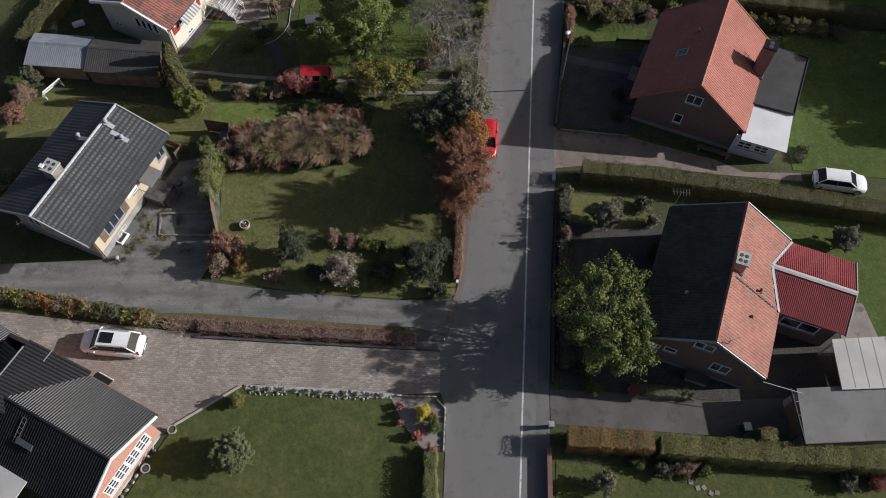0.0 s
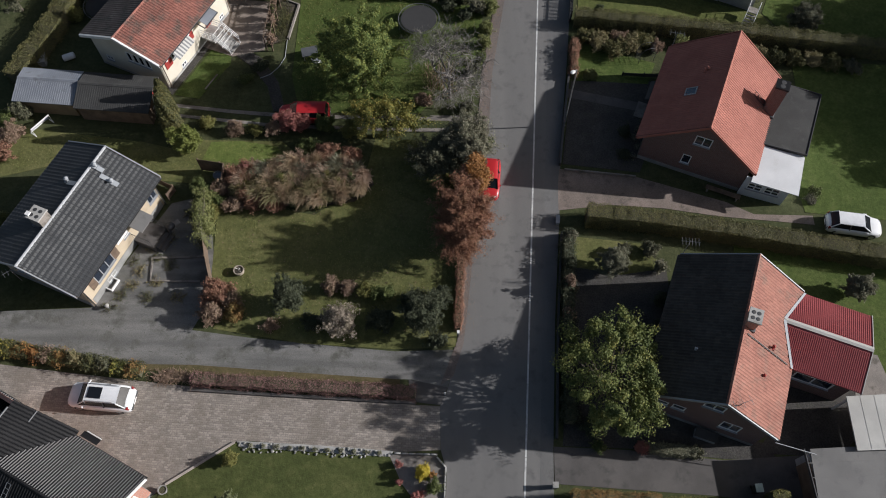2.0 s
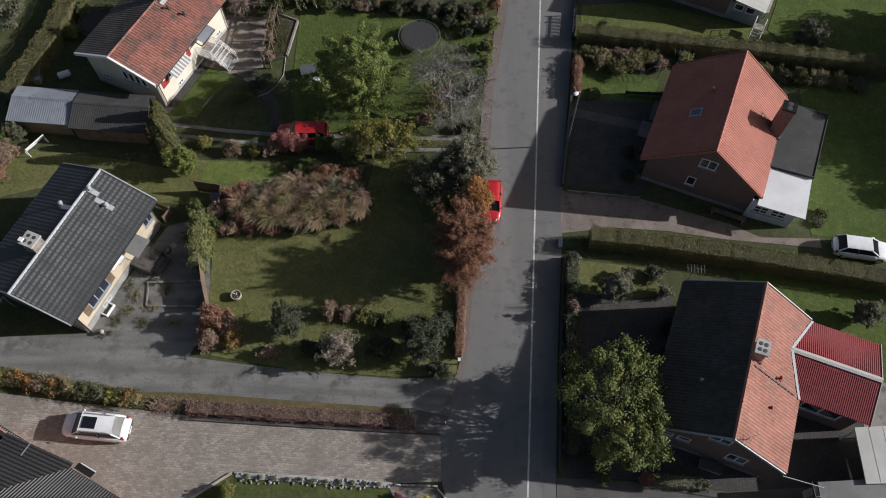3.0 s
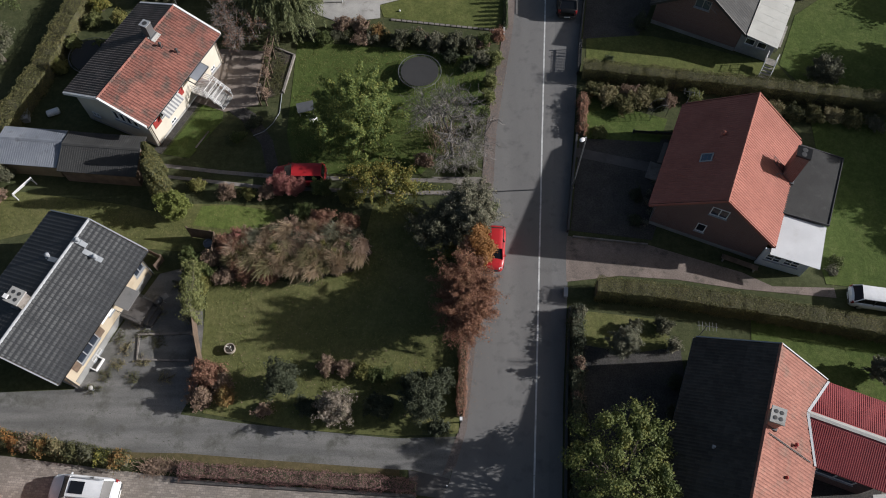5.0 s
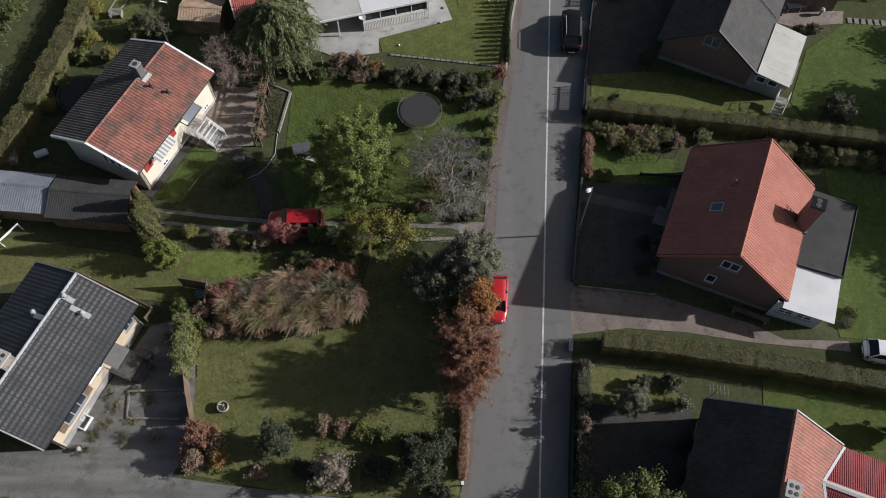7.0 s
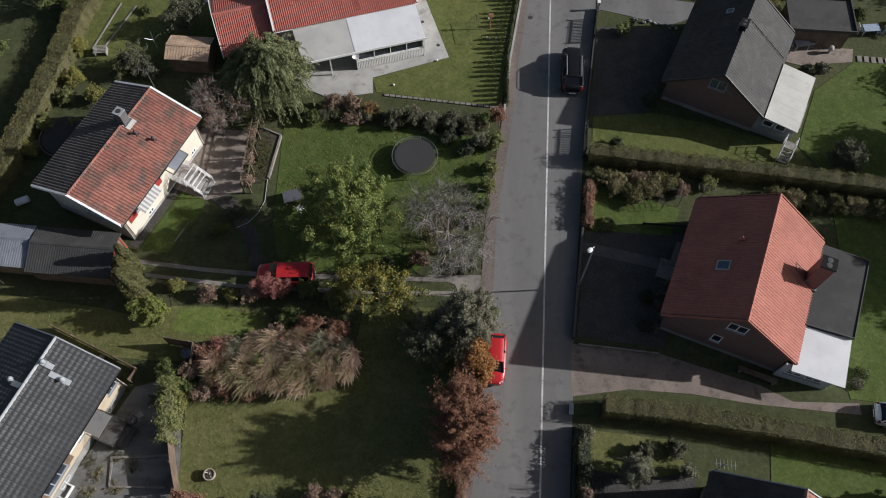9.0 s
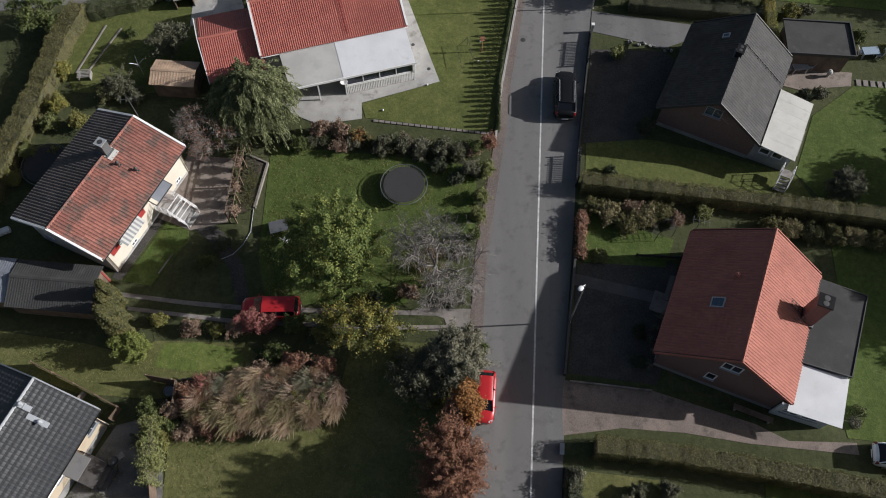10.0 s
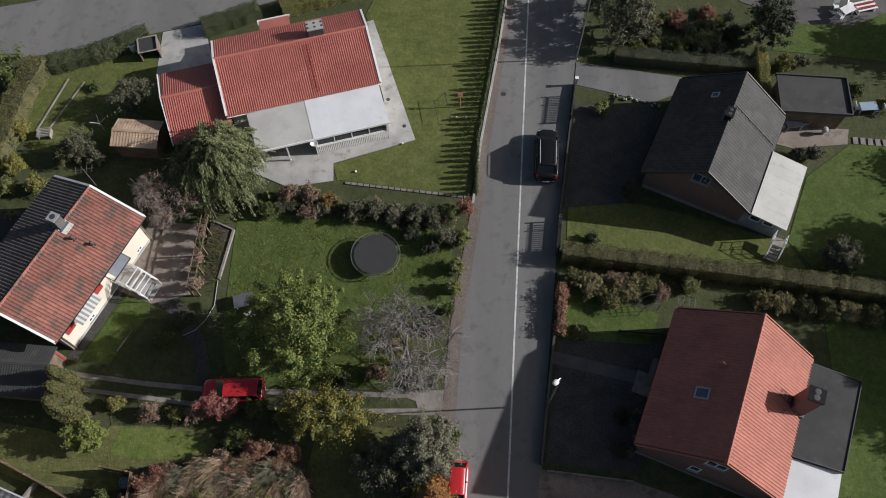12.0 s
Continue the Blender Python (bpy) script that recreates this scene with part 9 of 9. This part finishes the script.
# bins, boxes, barrels
t = thing("storage_box", "blue-grey garden storage box against the gable wall", "box", (17.5, 16.4, 0.03), -20)
part("body", Geo().box(-0.7, 0.7, -0.28, 0.28, 0, 0.5), GREY_BOARD, t)
part("lid", Geo().slab([(-0.74, -0.32, 0.5), (0.74, -0.32, 0.5), (0.74, 0.32, 0.58), (-0.74, 0.32, 0.58)], (0, 0, 0.04)), FELT, t)
t = thing("wheelie_bin", "dark bin with a pale lid standing on the drive", "bin", (20.25, 12.95, 0.03), 4)
part("body", Geo().slab([(-0.2, -0.22, 0), (0.2, -0.22, 0), (0.2, 0.22, 0), (-0.2, 0.22, 0)], (0, 0, 0.85)), TILE_DULL, t)
part("lid", Geo().box(-0.24, 0.24, -0.28, 0.26, 0.85, 0.91).box(-0.07, 0.07, -0.07, 0.07, 0.91, 0.94), GREEN_PLASTIC, t, "pale green lid")
for x in (-0.21, 0.21):
    part("wheel", Geo().tube([(x - 0.03, 0.2, 0.1), (x + 0.03, 0.2, 0.1)], 0.1, 12), RUBBER, t)
t = thing("barrel", "white plastic barrel lying beside the shed", "barrel", (-32.4, 48.9, 0.28), 25)
part("drum", Geo().tube([(-0.5, 0, 0), (-0.46, 0, 0), (-0.2, 0, 0), (0.2, 0, 0), (0.46, 0, 0), (0.5, 0, 0)], [0.22, 0.28, 0.29, 0.29, 0.28, 0.22], 18), FASCIA, t)
t = thing("storage_box", "grey storage box with white tubs beside the hedge", "box", (-35.0, 48.5, 0), 12)
part("body", Geo().box(-0.7, 0.7, -0.6, 0.6, 0, 0.6), GREY_BOARD, t)
part("lid", Geo().slab([(-0.75, -0.65, 0.6), (0.75, -0.65, 0.6), (0.75, 0.65, 0.68), (-0.75, 0.65, 0.68)], (0, 0, 0.05)), GREY_TRIM, t)
t = thing("compost_bin", "white round tub beside the hedge", "bin", (-23.75, 72.3, 0))
part("body", Geo().lathe([(0.3, 0), (0.36, 0.7), (0.38, 0.74), (0.3, 0.78), (0.05, 0.8)], 18), FASCIA, t)
t = thing("bin_shelter", "dark timber bin shelter with a pale rim beside the drive", "shelter", (-22.2, 72.0, 0), 15)
g = Geo()
for x in (-0.8, 0.74):
    g.box(x, x + 0.06, -0.8, 0.8, 0, 1.1)
g.box(-0.8, 0.8, 0.74, 0.8, 0, 1.1)
part("walls", g, BROWN_WOOD, t)
part("rim", Geo().box(-0.84, -0.72, -0.84, 0.84, 1.1, 1.14).box(0.72, 0.84, -0.84, 0.84, 1.1, 1.14).box(-0.72, 0.72, 0.72, 0.84, 1.1, 1.14).box(-0.72, 0.72, -0.84, -0.72, 1.1, 1.14), GREY_WOOD, t)
part("lid", Geo().box(-0.7, 0.7, -0.7, 0.7, 0.95, 1.0), DARK_TRIM, t)
t = thing("utility_box", "low pale blue-grey utility box beside the footway", "utility box", (8.75, 32.95, 0.0), -5)
part("plinth", Geo().box(-0.14, 0.14, -0.36, 0.36, 0, 0.08), CONCRETE_DARK, t)
part("box", Geo().box(-0.12, 0.12, -0.34, 0.34, 0.08, 0.3), GREY_TRIM, t)
part("lid", Geo().slab([(-0.15, -0.37, 0.3), (0.15, -0.37, 0.33), (0.15, 0.37, 0.33), (-0.15, 0.37, 0.3)], (0, 0, 0.03)), ZINC_PALE, t)
t = thing("marker_post", "white-topped marker post at the road edge", "post", (1.05, 23.45, 0))
part("post", Geo().box(-0.04, 0.04, -0.04, 0.04, 0, 0.85), GREY_WOOD, t)
part("cap", Geo().box(-0.09, 0.09, -0.12, 0.12, 0.85, 1.05), FASCIA, t, "white cap")
t = thing("marker_post", "short white post at the drive mouth", "post", (0.12, 19.25, 0))
part("post", Geo().lathe([(0.05, 0), (0.05, 0.42), (0.03, 0.45)], 10), FASCIA, t)
t = thing("gate_pillar", "pale stone pillar at the drive", "pillar", (7.25, 13.1, 0.02))
part("shaft", Geo().box(-0.14, 0.14, -0.14, 0.14, 0, 0.75), WALL_STONE, t)
part("cap", Geo().box(-0.19, 0.19, -0.19, 0.19, 0.75, 0.83), CONCRETE, t)
t = thing("gate_pillar", "pale pillar at the drive corner", "pillar", (13.55, 68.7, 0.03))
part("shaft", Geo().box(-0.1, 0.1, -0.1, 0.1, 0, 0.95), CONCRETE, t)
part("cap", Geo().box(-0.14, 0.14, -0.14, 0.14, 0.95, 1.02), FASCIA, t)


def slat_fence(label, line, h, gap, name="fence", material=None, group=""):
    """Posts, two rails and upright slats."""
    t = thing(name, label, "fence", (*line[0], 0), 0, group)
    ox, oy = line[0]
    L = length_of(line)
    material = material or BROWN_WOOD
    for k in range(int(L / 1.8) + 2):
        x, y, u = along(line, min(L, k * 1.8))
        part("post", Geo().box(-0.05, 0.05, -0.05, 0.05, 0, h + 0.05, pose(x - ox, y - oy, 0, 0, 0, math.degrees(math.atan2(u[1], u[0])))), material, t)
    for z in (0.25, h - 0.2):
        pts = [(p[0] - ox, p[1] - oy) for p in line]
        part("rail", Geo().prism(ribbon(pts, 0.05), z, z + 0.09), material, t)
    me = mesh_of("slat", Geo().box(-0.045, 0.045, -0.045, -0.025, 0.1, h), material)
    for k in range(int(L / gap)):
        x, y, u = along(line, (k + 0.5) * gap)
        o = new("slat", me)
        o.parent = t
        o.matrix_basis = pose(x - ox, y - oy, 0, 0, 0, math.degrees(math.atan2(u[1], u[0])))
    return t


slat_fence("dark slatted garden gate beside the footway", [(11.25, 53.5), (11.55, 56.0)], 1.15, 0.17, "garden_gate", DARK_TRIM)
slat_fence("dark slatted fence beside the footway", [(12.85, 65.0), (13.25, 67.6)], 1.1, 0.17, "fence", DARK_TRIM)
slat_fence("tall weathered board fence between yard and lawn", [(-16.95, 27.4), (-17.55, 29.2), (-17.9, 30.6)], 1.5, 0.091, "fence", BROWN_WOOD)
kerb([(-21.9, 29.6), (-20.1, 29.65), (-18.1, 29.75)], "garden_wall", 0.16, 0.15, CONCRETE_DARK, "low concrete rim of the sunken yard")
kerb([(-21.8, 29.5), (-21.65, 27.75), (-18.0, 27.7)], "garden_wall", 0.14, 0.12, CONCRETE_DARK, "low concrete rim of the sunken yard")

slat_fence("dark board fence round the yard behind the house", [(-27.6, 38.6), (-23.55, 36.73), (-20.98, 35.47), (-21.4, 34.7)], 0.9, 0.1, "fence", BROWN_WOOD)
slat_fence("dark board screen fence beside the thicket", [(-19.25, 37.5), (-17.15, 37.15), (-17.1, 35.6)], 1.6, 0.1, "fence", BROWN_WOOD)
t = thing("water_butt", "blue-grey tub beside the board fence", "tub", (-17.75, 36.6, 0.03))
part("tub", Geo().lathe([(0.0, 0.0), (0.3, 0.0), (0.36, 0.75), (0.33, 0.75), (0.3, 0.6), (0.0, 0.6)], 14), SHEET_BLUE, t)
kerb([(-24.35, 35.5), (-23.7, 36.6)], "garden_wall", 0.16, 0.5, CONCRETE_DARK, "short concrete wall beside the cellar steps")

# leaning trellis beside the patio
t = thing("trellis", "weathered wooden pergola trellis beside the patio", "trellis", (-15.0, 53.0, 0), -3)
for dx in (-0.25, 0.25):
    part("rail", Geo().box(dx - 0.025, dx + 0.025, -3.3, 3.3, 1.77, 1.84), BROWN_WOOD, t)
for k in range(5):
    for dx in (-0.25, 0.25):
        part("post", Geo().box(dx - 0.045, dx + 0.045, -3.2 + 1.58 * k, -3.11 + 1.58 * k, 0, 1.75), BROWN_WOOD, t)
for k in range(14):
    part("crossbar", Geo().box(-0.33, 0.33, -3.14 + 0.48 * k, -3.1 + 0.48 * k, 1.84, 1.88), BROWN_WOOD, t)
t = thing("trellis", "weathered wooden trellis end beside the shrubs", "trellis", (-15.6, 57.1, 0), 65)
for dx in (-0.2, 0.2):
    part("rail", Geo().box(dx - 0.04, dx + 0.04, -1.1, 1.1, 1.75, 1.84), GREY_WOOD, t)
    for y in (-1.0, 1.0):
        part("post", Geo().box(dx - 0.04, dx + 0.04, y - 0.04, y + 0.04, 0, 1.75), GREY_WOOD, t)
for k in range(5):
    part("crossbar", Geo().box(-0.45, 0.45, -0.98 + 0.48 * k, -0.92 + 0.48 * k, 1.84, 1.9), GREY_WOOD, t)


# garden furniture
def garden_chair(at, turn, material, cushion, label):
    t = thing("garden_chair", label, "chair", at, turn, "garden chairs")
    part("seat", Geo().box(-0.25, 0.25, -0.25, 0.25, 0.4, 0.45), material, t)
    part("backrest", Geo().slab([(-0.25, 0.22, 0.45), (0.25, 0.22, 0.45), (0.25, 0.36, 0.95), (-0.25, 0.36, 0.95)], (0, 0.04, 0)), material, t)
    for x in (-0.23, 0.19):
        for y in (-0.23, 0.19):
            part("leg", Geo().box(x, x + 0.04, y, y + 0.04, 0, 0.4), material, t)
    part("cushion", Geo().box(-0.23, 0.23, -0.23, 0.2, 0.45, 0.53), cushion, t)


def garden_table(at, turn, sx, sy, material, label):
    t = thing("garden_table", label, "table", at, turn, "garden tables")
    part("tabletop", Geo().box(-sx / 2, sx / 2, -sy / 2, sy / 2, 0.7, 0.74), material, t)
    for x in (-sx / 2 + 0.06, sx / 2 - 0.12):
        for y in (-sy / 2 + 0.06, sy / 2 - 0.12):
            part("leg", Geo().box(x, x + 0.06, y, y + 0.06, 0, 0.7), material, t)


garden_table((30.6, 64.5, 0.04), 8, 1.3, 0.8, GREY_TRIM, "pale garden table on the patio")
garden_chair((29.7, 64.6, 0.04), 80, GREY_TRIM, BLUE_CLOTH, "pale garden chair with a blue cushion on the patio")
garden_chair((31.5, 64.75, 0.04), -80, GREY_TRIM, BLUE_CLOTH, "pale garden chair with a blue cushion on the patio")
garden_chair((30.5, 65.15, 0.04), 5, GREY_TRIM, BLUE_CLOTH, "pale garden chair with a blue cushion on the patio")
garden_table((36.9, 66.2, 0.0), 4, 1.4, 0.8, BLUE_CLOTH, "pale blue garden table on the lawn")
garden_chair((36.2, 66.3, 0.0), 90, FASCIA, BLUE_CLOTH, "white garden chair with a blue cushion on the lawn")
garden_chair((37.7, 66.1, 0.0), -90, FASCIA, BLUE_CLOTH, "white garden chair with a blue cushion on the lawn")
garden_table((37.4, 76.3, 0.035), 30, 1.2, 0.8, FASCIA, "white garden table in the gravel yard")
for k, (x, y) in enumerate(((36.6, 76.8), (37.9, 77.0), (36.7, 75.7))):
    garden_chair((x, y, 0.035), 60 * k, FASCIA, FLOWER_WHITE, "white garden chair in the gravel yard")
t = thing("slatted_bench", "red and white slatted garden bench in the yard", "bench", (39.2, 76.9, 0.035), 15)
for k in range(5):
    part("slat", Geo().box(-0.9, 0.9, -0.5 + 0.22 * k, -0.34 + 0.22 * k, 0.45, 0.49), RED_PAINT if k % 2 else FASCIA, t)
for x in (-0.8, 0.72):
    part("leg", Geo().box(x, x + 0.08, -0.45, 0.5, 0, 0.45), FASCIA, t)
t = thing("parasol_foot", "pale stone ball on a short plinth", "ornament", (33.0, 64.0, 0.04))
part("ball", Geo().lathe([(0.12, 0), (0.12, 0.3), (0.2, 0.42), (0.24, 0.58), (0.18, 0.74), (0.02, 0.8)], 14), CONCRETE, t)

# bird feeder on the bungalow's lawn, with a wire frame beside it
t = thing("bird_feeder", "orange garden post with a small feeder on the lawn", "bird feeder", (4.0, 66.5, 0.03))
part("post", Geo().tube([(0, 0, 0), (0, 0, 1.5)], 0.04, 8), ORANGE_PAINT, t)
part("feeder", Geo().box(-0.2, 0.2, -0.1, 0.1, 1.45, 1.5).slab([(-0.2, -0.12, 1.72), (0.2, -0.12, 1.72), (0.2, 0, 1.82), (-0.2, 0, 1.82)], (0, 0, 0.02)).slab([(-0.2, 0.12, 1.72), (0.2, 0.12, 1.72), (0.2, 0, 1.82), (-0.2, 0, 1.82)], (0, 0, 0.02)).box(-0.18, -0.14, -0.02, 0.02, 1.5, 1.8).box(0.14, 0.18, -0.02, 0.02, 1.5, 1.8), ORANGE_PAINT, t)
for x, y in ((3.7, 65.4), (4.5, 65.4), (-0.6, 62.9), (-4.2, 60.3), (3.9, 67.6)):
    o = solid("garden_ball", Geo().lathe([(0.02, -0.09), (0.07, -0.06), (0.09, 0.0), (0.07, 0.06), (0.02, 0.09)], 12, (0, 0, 0.09)), FASCIA, "small white ball on the lawn", "ball", group="balls on the lawn", m=pose(x, y, 0.03))
t = thing("goal_frame", "thin dark wire goal on the lawn", "goal", (3.0, 66.0, 0.03), 100)
part("bar", Geo().tube([(-1.2, 0, 0), (-1.2, 0, 1.0), (1.2, 0, 1.0), (1.2, 0, 0)], 0.02, 6), DARK_TRIM, t)
part("stay", Geo().tube([(-1.2, 0, 1.0), (-1.2, 0.9, 0.0), (1.2, 0.9, 0.0), (1.2, 0, 1.0)], 0.015, 6), DARK_TRIM, t)

# manhole covers, rotary drier, garden arch, clothes rack, playhouse
for x, y in ((7.6, 67.8),):
    t = solid("manhole_cover", Geo().lathe([(0.22, 0), (0.22, 0.012), (0.2, 0.016), (0.05, 0.016)], 24), DARK_TRIM, "round dark iron manhole cover in the asphalt", "manhole cover", group="manhole covers", m=pose(x, y, 0.03))
for x, y in ((-1.9, 67.2), (-0.5, 64.6)):
    solid("drain_grate", Geo().lathe([(0.16, 0), (0.16, 0.012), (0.02, 0.014)], 16), DARK_TRIM, "small round drain in the terrace", "drain", group="terrace drains", m=pose(x, y, 0.058))
t = thing("garden_arch", "thin dark wire garden arch in the lawn", "arch", (17.3, 49.0, 0.0), 15)
for dy in (-0.35, 0.35):
    part("hoop", Geo().tube([(-0.7, dy, 0), (-0.7, dy, 1.2), (-0.45, dy, 1.65), (0, dy, 1.8), (0.45, dy, 1.65), (0.7, dy, 1.2), (0.7, dy, 0)], 0.02, 6), DARK_TRIM, t)
for k in range(7):
    z = 0.3 + 0.2 * k
    part("rung", Geo().tube([(-0.7, -0.35, z), (-0.7, 0.35, z)], 0.01, 4).tube([(0.7, -0.35, z), (0.7, 0.35, z)], 0.01, 4), DARK_TRIM, t)
slat_fence("low dark wire border fence on the lawn", [(15.2, 47.2), (18.4, 47.0)], 0.5, 0.12, "border_fence", DARK_TRIM)
t = thing("clothes_rack", "grey wooden rack on the lawn", "rack", (-29.3, 63.6, 0.03), 5)
for k in range(6):
    part("slat", Geo().box(-0.55, 0.55, -0.4 + 0.15 * k, -0.32 + 0.15 * k, 0.45, 0.48), GREY_WOOD, t)
for x in (-0.5, 0.45):
    part("leg", Geo().box(x, x + 0.05, -0.4, 0.4, 0, 0.45), GREY_WOOD, t)
t = thing("rotary_drier", "thin pale rotary clothes drier", "clothes drier", (-24.5, 63.9, 0.03))
part("pole", Geo().tube([(0, 0, 0), (0, 0, 1.7)], 0.025, 7), STEEL, t)
for k in range(4):
    a = math.pi / 2 * k + 0.4
    part("arm", Geo().tube([(0, 0, 1.3), (0.6 * math.cos(a), 0.6 * math.sin(a), 1.75)], 0.014, 5), STEEL, t)
t = thing("barbecue", "dark barbecue trolley beside the steps", "barbecue", (-20.6, 31.9, 0.02), 40)
part("bowl", Geo().lathe([(0.1, 0.6), (0.3, 0.72), (0.34, 0.86), (0.3, 0.98), (0.1, 1.08)], 16), DARK_TRIM, t)
for k in range(3):
    a = 2.1 * k
    part("leg", Geo().tube([(0.12 * math.cos(a), 0.12 * math.sin(a), 0.65), (0.32 * math.cos(a), 0.32 * math.sin(a), 0)], 0.015, 5), STEEL, t)
part("shelf", Geo().box(0.3, 0.75, -0.2, 0.2, 0.82, 0.86), GREY_WOOD, t)
t = thing("garden_lamp", "small white garden lamp beside the house corner", "lamp", (-24.3, 25.6, 0.02))
part("globe", Geo().lathe([(0.03, 0.25), (0.12, 0.3), (0.17, 0.4), (0.12, 0.5), (0.03, 0.54)], 16), CONCRETE, t)
part("foot", Geo().lathe([(0.12, 0), (0.05, 0.05), (0.04, 0.26)], 10), GREY_TRIM, t)
t = thing("play_kitchen", "grey playhouse table with white toys under the maple", "table", (-11.6, 49.3, 0.02), 15)
part("tabletop", Geo().box(-0.7, 0.7, -0.5, 0.5, 0.55, 0.6), ZINC_DARK, t)
for x in (-0.6, 0.54):
    for y in (-0.42, 0.36):
        part("leg", Geo().box(x, x + 0.06, y, y + 0.06, 0, 0.55), GREY_WOOD, t)
garden_chair((-10.9, 48.3, 0.02), 140, FASCIA, FLOWER_WHITE, "white garden chair in the shade of the maple")
t = thing("garden_hose", "pale hose lying on the shady grass", "hose", (-13.9, 51.0, 0.03))
part("hose", Geo().tube([(0.1, 0.2, 0.02), (0.1, -1.9, 0.02), (-0.35, -3.0, 0.02), (-1.0, -3.8, 0.02), (-1.8, -4.2, 0.02)], 0.03, 6), GREY_TRIM, t)
